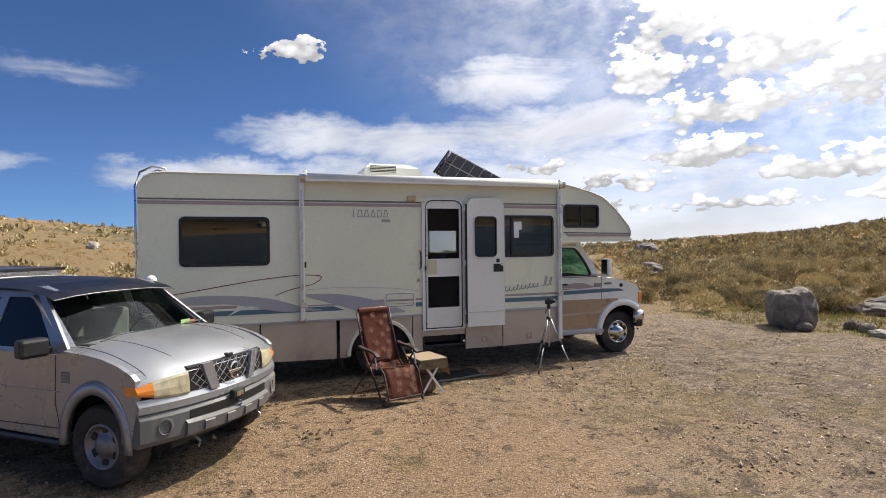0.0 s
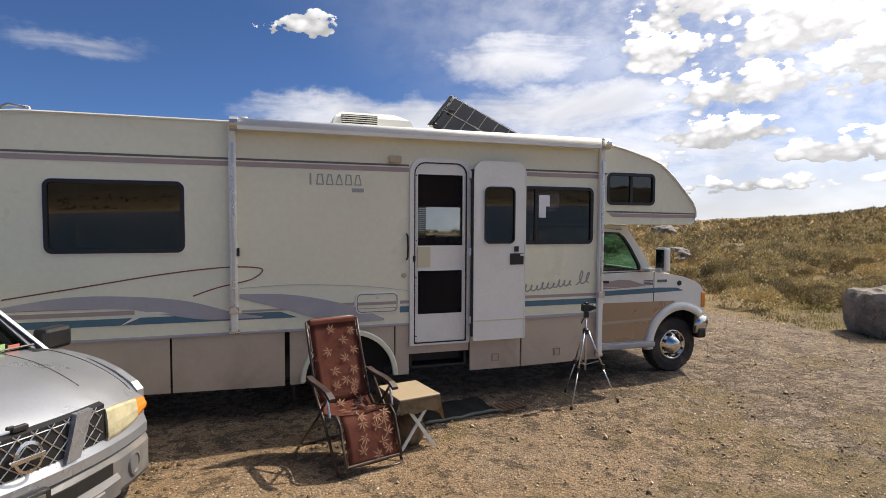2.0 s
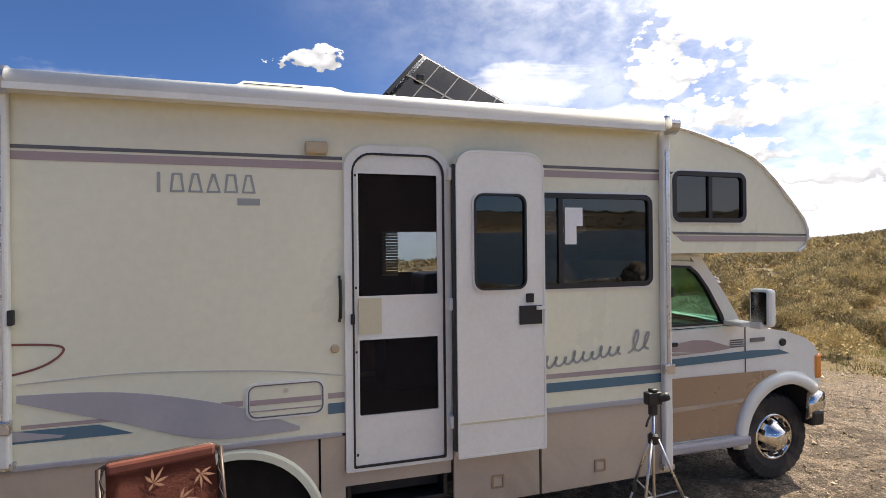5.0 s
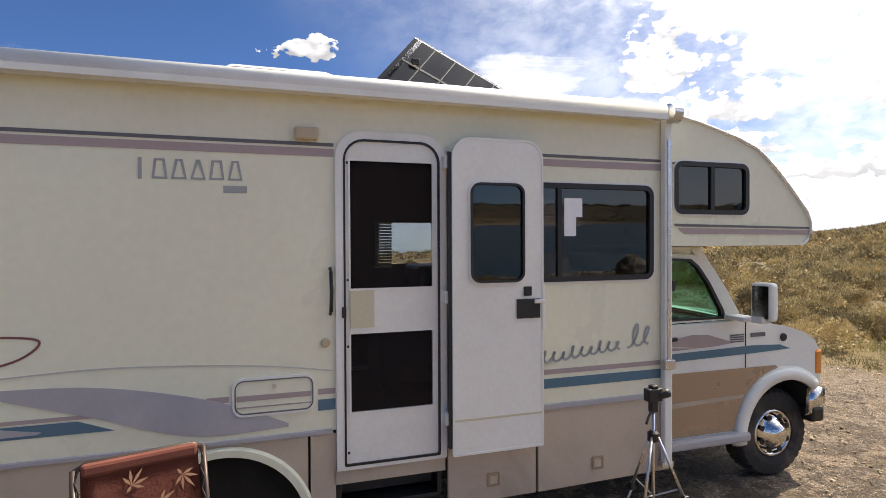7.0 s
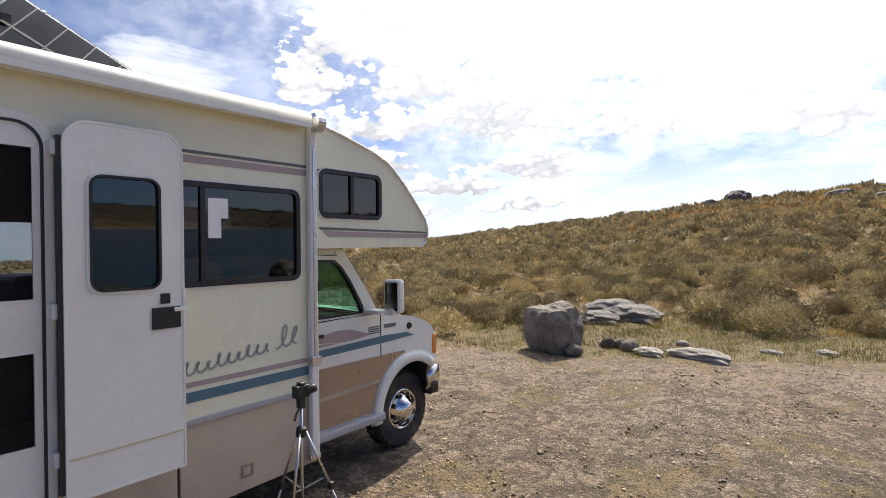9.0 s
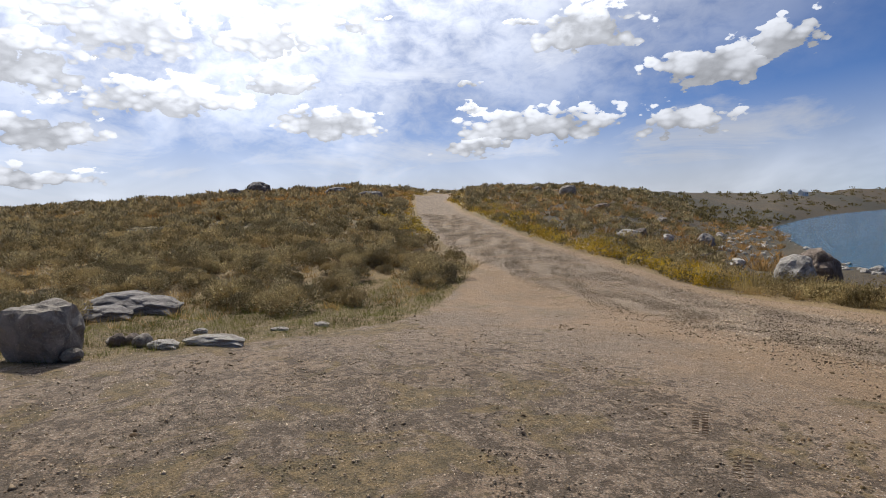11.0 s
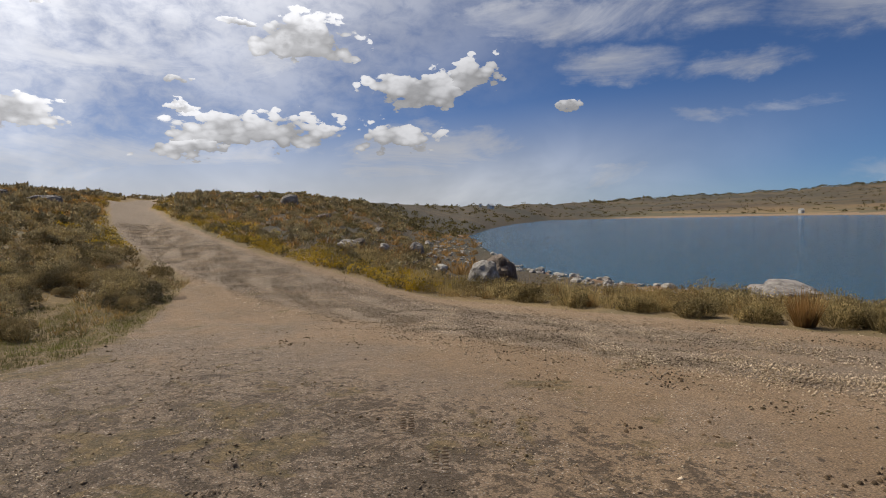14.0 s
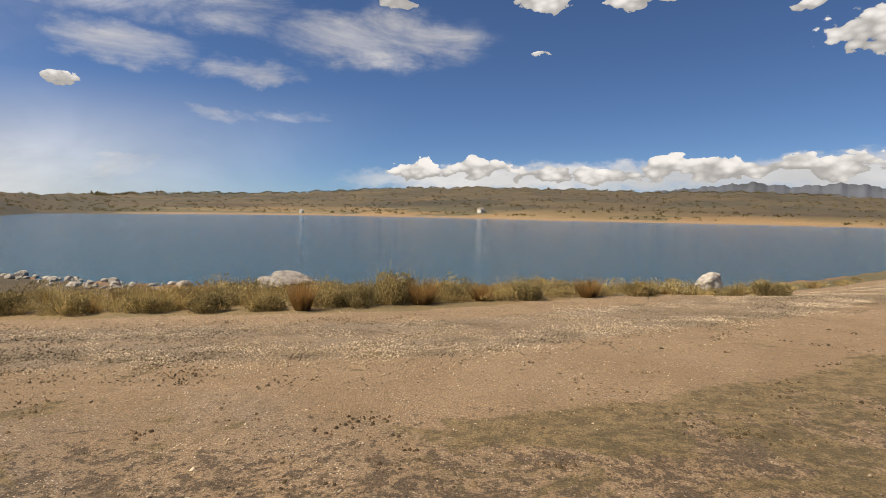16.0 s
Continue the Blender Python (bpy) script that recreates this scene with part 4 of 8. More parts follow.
    # stripes and swooshes
    def decal(name, polys, mat, y=-0.004):
        if name.startswith("stripe"):
            for p in polys:
                decal_mesh(name, [p], mat, y)
        else:
            decal_mesh(name, polys, mat, y)

    def decal_mesh(name, polys, mat, y):
        bm = bmesh.new()
        for p in polys:
            lo = [bm.verts.new((a, y, b)) for a, b in p]
            hi = [bm.verts.new((a, -0.0006, b)) for a, b in p]
            bm.faces.new(lo)
            for i in range(len(p)):
                bm.faces.new((lo[i], lo[(i + 1) % len(p)], hi[(i + 1) % len(p)], hi[i]))
        return part(name, bm, mat, rv)
    def bars(z0, z1, spans):
        return [[(a, z0), (b, z0), (b, z1), (a, z1)] for a, b in spans]
    top_spans = ((-3.9, -0.09), (1.245, 2.34))
    decal("stripe_dark", bars(2.592, 2.612, top_spans) + bars(2.582, 2.600, ((2.34, 2.40),)), M_DARKV)
    decal("stripe_mauve", bars(2.532, 2.578, top_spans), M_MAUVE)
    decal("stripe_dark", [[(2.38, 2.13), (3.69, 2.115), (3.69, 2.13), (2.36, 2.15)]], M_DARKV)
    decal("stripe_mauve", [[(2.46, 2.075), (3.695, 2.07), (3.69, 2.105), (2.40, 2.12)]], M_MAUVE)
    decal("stripe_mauve", bars(1.125, 1.158, ((-0.80, -0.68), (-0.19, -0.09), (1.245, 2.24))), M_MAUVE)
    decal("stripe_teal", bars(1.03, 1.095, ((-3.9, -2.0), (-0.19, -0.09), (1.245, 2.34))), M_TEAL)
    decal("stripe_mauve", bars(1.125, 1.165, ((-3.9, -2.72),)) + bars(1.19, 1.215, ((-3.9, -2.9),)) + bars(1.105, 1.125, ((-1.78, -1.3),)), M_MAUVE)
    decal("stripe_teal", [[(-2.0, 1.095), (-2.0, 1.03), (-1.25, 1.03), (-1.42, 1.095)]], M_TEAL, -0.003)
    def arc(points, n=14):
        out = []
        for i in range(len(points) - 1):
            p0, p1, p2, p3 = (points[max(0, min(len(points) - 1, i + k))] for k in (-1, 0, 1, 2))
            for s in range(n):
                t = s / n
                out.append(tuple(0.5 * ((2 * b) + (c - a) * t + (2 * a - 5 * b + 4 * c - d) * t * t + (3 * b - a - 3 * c + d) * t ** 3) for a, b, c, d in zip(p0, p1, p2, p3)))
        return out + [points[-1]]
    big_top = arc([(-1.80, 1.285), (-1.39, 1.27), (-1.03, 1.21), (-0.67, 1.11), (-0.36, 0.975)])
    big_low = arc([(-0.36, 0.955), (-0.75, 0.945), (-1.00, 0.985), (-1.30, 1.09), (-1.80, 1.245)])
    decal("swoosh", [big_top + big_low], M_LAV, -0.006)
    rear_top = arc([(-3.85, 1.215), (-3.3, 1.30), (-2.83, 1.30), (-2.3, 1.24), (-1.86, 1.11), (-1.58, 1.055)])
    rear_low = arc([(-1.60, 1.045), (-2.1, 1.05), (-2.5, 1.12), (-2.9, 1.19), (-3.85, 1.195)])
    decal("swoosh", [rear_top + rear_low], M_LAV, -0.006)
    decal("arrow_mark", [[(-2.85, 1.02), (-2.60, 1.125), (-2.42, 1.125), (-2.52, 1.145), (-2.66, 1.145)]], M_TRIM, -0.0075)
    loop = arc([(-3.75, 1.30), (-3.1, 1.40), (-2.45, 1.50), (-1.95, 1.55), (-1.66, 1.545), (-1.585, 1.51), (-1.70, 1.425), (-2.00, 1.355), (-2.22, 1.28)], 8)
    bm = bmesh.new()
    top = [Vector((a, 0, b)) for a, b in loop]
    prev = None
    for i, p in enumerate(top):
        d = (top[min(i + 1, len(top) - 1)] - top[max(i - 1, 0)]).normalized()
        n = Vector((-d.z, 0, d.x)) * 0.006
        pair = [bm.verts.new((q.x, -0.004, q.z)) for q in (p + n, p - n)]
        if prev:
            bm.faces.new((prev[0], pair[0], pair[1], prev[1]))
        prev = pair
    part("loop_line", bm, M_MAROON, rv)
    pin = arc([(-1.80, 1.345), (-1.3, 1.365), (-0.8, 1.345), (-0.4, 1.31), (-0.10, 1.265)])
    decal("pinstripe", [pin + [(a, b - 0.007) for a, b in pin[::-1]]], M_PIN)
    # maker's marks as plain bars
    decal("maker_bar", bars(2.372, 2.488, ((-1.125, -1.107),)), M_SIGN)
    for k in range(5):
        x, lean = -1.06 + k * 0.096, 0.012 + 0.008 * (k % 3)
        outer = [(x, 2.375), (x + 0.078, 2.375), (x + 0.078 - lean, 2.485), (x + lean, 2.485)]
        inner = [(x + 0.013, 2.386), (x + 0.065, 2.386), (x + 0.065 - lean, 2.474), (x + 0.013 + lean, 2.474)]
        part("maker_mark", ring(outer, inner, -0.004, -0.0006), M_SIGN, rv)
    decal("maker_plate", bars(2.305, 2.345, ((-0.70, -0.575),)), M_SIGN)
    def ribbon(name, line, half, mat, y):
        bm = bmesh.new()
        prev = None
        pts = [Vector((a, 0, b)) for a, b in line]
        for i, p in enumerate(pts):
            d = (pts[min(i + 1, len(pts) - 1)] - pts[max(i - 1, 0)]).normalized()
            n = Vector((-d.z, 0, d.x)) * half
            pair = [bm.verts.new((q.x, y, q.z)) for q in (p + n, p - n)]
            if prev:
                bm.faces.new((prev[0], pair[0], pair[1], prev[1]))
            prev = pair
        part(name, bm, mat, rv)

    def flourish(x0, z0, x1, z1, loops, high, curl):
        """A cursive run of loops that leans forward."""
        out = []
        for k in range(loops * 14 + 1):
            t = k / 14
            u = t / loops
            up = 0.5 - 0.5 * math.cos(2 * math.pi * t)
            out.append((x0 + (x1 - x0) * u + curl * math.sin(2 * math.pi * t) + 0.32 * high * up, z0 + (z1 - z0) * u + high * up * (1 + 0.25 * math.sin(t * 2.1))))
        return out
    ribbon("model_mark", flourish(1.25, 1.195, 1.90, 1.262, 9, 0.07, 0.018), 0.0085, M_SIGN, -0.0045)
    ribbon("model_mark", flourish(1.96, 1.265, 2.14, 1.285, 2, 0.13, 0.035), 0.0085, M_SIGN, -0.0045)
    # awning: roller, rail and two folded arms
    awn = part("awning_roller", tube(bmesh.new(), [(-1.80, -0.075, 2.925), (0.2, -0.078, 2.93), (2.20, -0.075, 2.935)], 0.062, 16), M_TRIM, rv, "rolled white awning", smooth=True)
    part("awning_valance", boxes((-1.80, 2.20, -0.14, -0.128, 2.87, 2.905)), M_TRIM, awn)
    for x in (-1.85, 2.275):
        arm = part("awning_arm", boxes((x - 0.035, x + 0.035, -0.055, -0.004, 0.92 if x < 0 else 0.40, 2.95), bevel=0.012), M_TRIM, awn, "white awning arm")
        part("arm_channel", boxes((x - 0.012, x + 0.012, -0.062, -0.052, 1.1, 2.75)), M_ALU, arm)
        part("arm_lock", boxes((x - 0.045, x + 0.045, -0.075, -0.03, 1.10, 1.17), bevel=0.006), M_ALU, arm)
        part("arm_knob", boxes((x + 0.03, x + 0.055, -0.06, -0.02, 1.66, 1.74), bevel=0.006), M_BLACK, arm)
        part("arm_foot", boxes((x - 0.05, x + 0.05, -0.05, -0.004, 0.905 if x < 0 else 0.385, 0.945 if x < 0 else 0.425), bevel=0.005), M_ALU, arm)
        part("roller_cap", tube(bmesh.new(), [(x - 0.02, -0.075, 2.93), (x + 0.055, -0.075, 2.93)], 0.07, 14), M_ALU, awn)
    # rear ladder
    lad = part("ladder_rail", tube(bmesh.new(), [(-3.6, 0.35, 2.94), (-3.62, 0.35, 3.04), (-3.78, 0.35, 3.06), (-3.93, 0.35, 2.98), (-3.99, 0.35, 2.8), (-3.99, 0.35, 1.1), (-3.9, 0.35, 1.05)], 0.015, 8), M_ALU, rv, "aluminium roof ladder", smooth=True)
    part("ladder_rail", tube(bmesh.new(), [(-3.6, 0.75, 2.94), (-3.62, 0.75, 3.04), (-3.78, 0.75, 3.06), (-3.93, 0.75, 2.98), (-3.99, 0.75, 2.8), (-3.99, 0.75, 1.1), (-3.9, 0.75, 1.05)], 0.015, 8), M_ALU, rv, smooth=True)
    for z in (1.3, 1.6, 1.9, 2.2, 2.5, 2.8):
        part("rung", tube(bmesh.new(), [(-3.99, 0.35, z), (-3.99, 0.75, z)], 0.013, 6), M_ALU, lad)
    part("tail_lamp", boxes((-3.925, -3.9, 0.12, 0.26, 1.05, 1.3), bevel=0.006), M_MAROON, rv)
    # roof air conditioner
    ac = part("air_conditioner", loft(bmesh.new(), [[(x0, y0, z), (x1, y0, z), (x1, y1, z), (x0, y1, z)] for x0, x1, y0, y1, z in ((-0.82, 0.18, 0.75, 1.55, 2.94), (-0.82, 0.18, 0.75, 1.55, 3.09), (-0.78, 0.12, 0.79, 1.51, 3.22), (-0.70, -0.05, 0.85, 1.45, 3.29))]), M_TRIM, rv, "white rooftop air conditioner")
    part("grille", boxes((-0.70, -0.28, 0.765, 0.80, 3.08, 3.25), bevel=0.003), M_BLACK, ac)
    for k in range(7):
        part("grille_slat", boxes((-0.70, -0.28, 0.745, 0.79, 3.085 + k * 0.024, 3.094 + k * 0.024)), M_TRIM, ac)
    part("roof_vent", boxes((-1.75, -1.2, 0.9, 1.4, 2.945, 3.06), bevel=0.03), M_TRIM, rv, "white roof vent cover")
    part("roof_pipe", tube(bmesh.new(), [(-1.75, 0.5, 2.94), (-1.75, 0.5, 3.1)], 0.03, 10), M_TRIM, rv)
    # tilted solar panel on the roof
    a, b = Vector((0.25, 0.42, 3.14)), Vector((0.58, 0.60, 3.53))
    u, v = (b - a), Vector((0.95, 0.02, -0.43))
    bm = bmesh.new()
    n = u.cross(v).normalized() * 0.035
    quad = [a, b, b + v, a + v]
    loft(bm, [[p for p in quad], [p + n for p in quad]])
    pan = part("solar_panel", bm, paint("dark panel glass", (0.006, 0.006, 0.010), 0.14, wear=0.0), rv, "dark solar panel tilted on the roof")
    bm = bmesh.new()
    for s in (0.03, 0.97):
        loft(bm, [[a + u * s + v * t + o for o in (Vector((0, 0, 0)), n * 1.6, n * 1.6 + u * 0.03, u * 0.03)] for t in (0, 1)])
        loft(bm, [[a + v * s + u * t + o for o in (Vector((0, 0, 0)), n * 1.6, n * 1.6 + v * 0.03, v * 0.03)] for t in (0, 1)])
    part("panel_frame", bm, M_ALU, pan)
    for k in range(1, 6):
        part("cell_gap", loft(bmesh.new(), [[a + u * t + v * (k / 6) + o for o in (-n * 0.05, -n * 0.12, -n * 0.12 + v * 0.008, -n * 0.05 + v * 0.008)] for t in (0.04, 0.96)]), M_DARKV, pan)
    part("cell_gap", loft(bmesh.new(), [[a + u * 0.5 + v * t + o for o in (-n * 0.05, -n * 0.12, -n * 0.12 + u * 0.03, -n * 0.05 + u * 0.03)] for t in (0.04, 0.96)]), M_DARKV, pan)
    part("junction_box", boxes((-0.028, 0.028, -0.014, 0.014, -0.02, 0.02), bevel=0.005), M_BLACK, pan).matrix_basis = Matrix.Translation(a + u * 0.55 + v * 0.12 - n * 0.8)
    part("panel_strut", tube(bmesh.new(), [a + v * 0.06 + u * 0.1, (0.32, 0.55, 2.95)], 0.012, 6), M_ALU, pan)
    part("panel_strut", tube(bmesh.new(), [b + v * 0.2, (0.9, 1.2, 2.95)], 0.012, 6), M_ALU, pan)
    part("panel_foot", boxes((0.2, 1.6, 0.4, 0.5, 2.945, 2.985)), M_MAROON, pan)
    # wheels: dual rear, single front
    for y, o in ((0.10, -1), (2.30, 1)):
        wheel(rv, -0.72, y + (0.03 if o < 0 else -0.03), 0.385, 0.385, 0.24, 0.205, o, dish=-0.05, label="dusty dual rear tyre")
    for y, o in ((0.265, -1), (2.135, 1)):
        wheel(rv, 3.645, y, 0.375, 0.375, 0.225, 0.2, o, dish=0.055, label="black front tyre with chrome wheel cover")
    return rv


RV = motorhome()


def cab(rv):
    """The van cab in front: doors, glass, hood, fenders, lamps and bumper."""
    y0, y1 = 0.19, 2.21
    c = part("cab_body", sheet([(2.30, 0.42), (3.10, 0.42), (3.24, 0.47), (3.30, 0.62), (3.36, 0.74), (3.46, 0.83), (3.60, 0.885), (3.76, 0.885), (3.92, 0.83), (4.02, 0.73), (4.06, 0.80), (4.05, 1.08), (4.00, 1.17), (3.90, 1.235), (3.70, 1.30), (3.45, 1.345), (3.20, 1.375), (2.30, 1.36)], [], y0, y0 + 0.05), M_TRIM, rv, "white van cab side")
    part("cab_body", sheet([(2.30, 0.42), (3.10, 0.42), (3.30, 0.62), (3.46, 0.83), (3.68, 0.89), (3.92, 0.83), (4.06, 0.80), (4.05, 1.08), (3.90, 1.235), (3.45, 1.345), (3.20, 1.375), (2.30, 1.36)], [], y1 - 0.05, y1), M_TRIM, rv)
    for y in (y0 - 0.003, y1 + 0.003):
        o = -1 if y < 1 else 1
        part("lower_paint", sheet([(2.32, 0.485), (3.14, 0.485), (3.20, 0.60), (3.255, 0.70), (3.345, 0.80), (3.42, 0.86), (3.52, 0.905), (3.60, 0.93), (3.56, 0.985), (2.32, 0.99)], [], min(y, y + o * 0.002), max(y, y + o * 0.002)), M_TAN_D, rv, "bronze brown lower door paint")
        part("step_board", boxes((2.34, 3.24, y - 0.06 if o < 0 else y - 0.05, y + 0.05 if o < 0 else y + 0.06, 0.40, 0.475), bevel=0.02), M_LAV, rv, "greyed running board")
        arcs = np.linspace(0.86, math.pi + 0.1, 20)
        bm = bmesh.new()
        loft(bm, [[(3.665 + r * math.cos(t), yy, 0.415 + r * math.sin(t)) for r, yy in ((0.44, y0 - 0.0 if o < 0 else y1), (0.445, y - 0.035 if o < 0 else y + 0.035), (0.515, y - 0.035 if o < 0 else y + 0.035), (0.56, y0 + 0.002 if o < 0 else y1 - 0.002))] for t in arcs])
        part("fender_flare", bm, M_TRIM, rv, "white fender flare", smooth=True)
    y = y0 - 0.003
    dec = [("door_stripe", M_TEAL, [(2.33, 1.08), (3.30, 1.10), (3.72, 1.115), (3.60, 1.155), (3.30, 1.165), (2.33, 1.14)]), ("door_swoosh", M_MAUVE, [(2.38, 1.21), (2.55, 1.262), (2.70, 1.283), (2.86, 1.275), (3.12, 1.20), (2.95, 1.182), (2.78, 1.176), (2.58, 1.196)]), ("door_swoosh", M_MAUVE, [(2.38, 1.20), (2.75, 1.175), (2.38, 1.165)])]
    for n, mat, p in dec:
        part(n, sheet(p, [], y - 0.002, y), mat, rv)
    part("door_crease", sheet([(2.32, 0.715), (3.2, 0.745), (3.215, 0.775), (2.32, 0.75)], [], y - 0.008, y - 0.001), M_TAN, rv, "raised lighter crease across the cab door")
    part("door_joint", boxes((3.235, 3.243, y - 0.001, y + 0.004, 0.55, 1.37), (2.33, 3.24, y - 0.001, y + 0.004, 0.545, 0.553)), M_GAP, rv)
    part("flag_badge", boxes(*[(3.08, 3.22, y - 0.003, y, 1.20 + k * 0.018, 1.211 + k * 0.018) for k in range(4)]), M_DARKV, rv)
    part("model_badge", boxes((3.29, 3.44, y - 0.006, y, 1.235, 1.268)), M_DARKV, rv)
    part("fuel_mark", lathe(bmesh.new(), [(0.035, 0), (0.03, 0.012), (0.001, 0.013)], Matrix.Translation((3.64, y, 1.215)) @ Matrix.Rotation(radians(90), 4, "X"), 14), M_BLACK, rv)
    # hood and nose as one rounded skin
    bm = bmesh.new()
    secs = []
    for x, z, drop, ins in ((3.15, 1.40, 0.02, 0.0), (3.45, 1.375, 0.03, 0.0), (3.75, 1.33, 0.05, 0.01), (3.95, 1.25, 0.07, 0.03), (4.06, 1.15, 0.06, 0.06), (4.10, 1.02, 0.03, 0.08)):
        secs.append([(x - 0.10 * abs(s) ** 3 * (x - 3.1), y0 + ins + (y1 - y0 - 2 * ins) * (s + 1) / 2, z - drop * abs(s) ** 3) for s in np.linspace(-1, 1, 13)])
    loft(bm, secs, close=False, caps=False)
    part("hood", bm, M_TRIM, rv, "white van hood", smooth=True)
    part("grille", boxes((4.02, 4.09, 0.62, 1.78, 0.86, 1.06)), M_BLACK, rv)
    for k in range(5):
        part("grille_bar", boxes((4.085, 4.10, 0.62, 1.78, 0.87 + 0.045 * k, 0.885 + 0.045 * k)), M_CHROME, rv)
    for s in (0, 1):
        a, b = (0.25, 0.60) if s == 0 else (1.80, 2.15)
        part("headlamp", boxes((4.0, 4.085, a, b, 0.86, 1.06), bevel=0.02), M_PANE, rv)
        part("turn_lamp", boxes((3.995, 4.085, 0.182 if s == 0 else 2.14, 0.26 if s == 0 else 2.218, 0.87, 1.09), bevel=0.025), M_AMBER, rv, "amber turn signal")
    bm = bmesh.new()
    loft(bm, [[(x + dx, yy, z) for dx, z in ((-0.10, 0.53), (0.05, 0.55), (0.075, 0.64), (0.06, 0.74), (-0.08, 0.76))] for x, yy in ((3.98, 0.18), (4.08, 0.21), (4.14, 0.33), (4.18, 0.8), (4.19, 1.2), (4.18, 1.6), (4.14, 2.07), (4.08, 2.19), (3.98, 2.22))])
    part("front_bumper", bm, M_CHROME, rv, "chrome front bumper", smooth=True)
    part("bumper_end", boxes((3.95, 4.1, 0.17, 0.3, 0.46, 0.6), bevel=0.03), M_BLACK, rv)
    # upper cab: pillars, roof, glass
    part("door_window_frame", sheet([(2.36, 1.375), (3.18, 1.385), (3.13, 1.46), (2.97, 1.67), (2.86, 1.83), (2.74, 1.915), (2.36, 1.93)], [[(2.44, 1.40), (3.04, 1.40), (3.02, 1.47), (2.88, 1.69), (2.78, 1.82), (2.70, 1.875), (2.44, 1.885)]], y0 + 0.02, y0 + 0.06), M_TRIM, rv)
    part("window_seal", ring([(2.435, 1.395), (3.05, 1.395), (3.03, 1.47), (2.89, 1.695), (2.785, 1.825), (2.705, 1.882), (2.435, 1.892)], [(2.46, 1.415), (3.01, 1.415), (2.995, 1.47), (2.865, 1.685), (2.765, 1.81), (2.695, 1.86), (2.46, 1.868)], y0 + 0.012, y0 + 0.05), M_BLACK, rv)
    p = part("door_glass", sheet([(2.44, 1.40), (3.04, 1.40), (2.88, 1.69), (2.78, 1.82), (2.70, 1.875), (2.44, 1.885)], [], y0 + 0.038, y0 + 0.043), M_PANE, rv, "green tinted cab window")
    p.visible_shadow = False
    part("far_door_frame", sheet([(2.36, 1.36), (3.18, 1.385), (2.97, 1.67), (2.74, 1.915), (2.36, 1.93)], [[(2.44, 1.42), (3.02, 1.42), (2.78, 1.82), (2.70, 1.875), (2.44, 1.885)]], y1 - 0.06, y1 - 0.02), M_TRIM, rv)
    for ya, yb in ((0.215, 0.26), (2.14, 2.185)):
        bm = loft(bmesh.new(), [[(x, ya, z), (x + 0.10, ya, z), (x + 0.12, yb, z), (x, yb, z)] for x, z in ((3.13, 1.39), (2.98, 1.62), (2.72, 1.955))])
        part("windshield_pillar", bm, M_TRIM, rv)
    w = part("windshield", loft(bmesh.new(), [[(x - 0.14 * abs(s) ** 2, 1.2 + s * 0.96, z) for s in np.linspace(-1, 1, 9)] for x, z in ((3.34, 1.39), (2.92, 1.96))], close=False, caps=False), M_PANE, rv, "sloping windshield", smooth=True)
    w.visible_shadow = False
    part("cab_roof", boxes((2.34, 2.86, 0.23, 2.17, 1.925, 1.98), bevel=0.015), M_TRIM, rv)
    part("wiper_cowl", boxes((3.12, 3.35, 0.3, 2.1, 1.365, 1.385)), M_BLACK, rv)
    part("dashboard", boxes((2.92, 3.2, 0.27, 2.13, 1.05, 1.36), bevel=0.04), M_BLACK, rv)
    for ya in (0.4, 1.45):
        part("cab_seat", boxes((2.32, 2.85, ya, ya + 0.55, 0.85, 1.05), (2.30, 2.48, ya, ya + 0.55, 1.0, 1.62), bevel=0.05), M_SEAT, rv, "grey cloth cab seat")
    part("cab_floor", boxes((2.3, 3.3, 0.25, 2.15, 0.55, 0.62)), M_UNDER, rv)
    part("wheel_well", boxes((3.3, 4.0, 0.5, 1.9, 0.35, 1.0)), M_UNDER, rv)
    part("inner_fender", boxes((3.26, 4.02, 0.25, 0.5, 0.9, 1.0), (3.2, 3.24, 0.25, 0.5, 0.45, 0.95), (3.99, 4.03, 0.22, 0.62, 0.46, 0.9)), M_UNDER, rv)
    # mirror on its bracket
    mir = part("mirror", boxes((-0.05, 0.05, -0.085, 0.085, -0.15, 0.15), bevel=0.03), M_TRIM, rv, "tall white door mirror")
    mir.matrix_basis = pose(3.17, -0.05, 1.55, 0, 0, 12)
    mg = part("mirror_glass", boxes((-0.056, -0.049, -0.062, 0.062, -0.125, 0.125)), M_CHROME, mir)
    part("mirror_arm", boxes((3.02, 3.17, 0.0, 0.2, 1.395, 1.43), (3.10, 3.19, -0.09, 0.02, 1.385, 1.44), bevel=0.012), M_TRIM, rv)
    part("door_handle", boxes((2.42, 2.55, y - 0.02, y + 0.002, 1.245, 1.275), bevel=0.006), M_BLACK, rv)


cab(RV)

# ---- pickup truck ----
M_SILVER = paint("silver car paint", (0.30, 0.31, 0.335), 0.32, metal=0.5, dirt=(0.40, 0.385, 0.36), wear=0.1, scale=2.0, coat=0.5)
M_GREYP = paint("grey bumper plastic", (0.11, 0.11, 0.115), 0.55, dirt=(0.34, 0.28, 0.21), wear=0.35, scale=4.0)
M_LENS = paint("yellowed headlamp lens", (0.54, 0.49, 0.32), 0.16, dirt=(0.20, 0.19, 0.15), wear=0.8, scale=7.0, coat=0.7)
M_NAVY = paint("dark solar blanket", (0.018, 0.022, 0.045), 0.35, dirt=(0.06, 0.06, 0.08), wear=0.5, scale=3.0)
M_CLOTH = paint("pale seat cover", (0.05, 0.05, 0.05), 0.9)
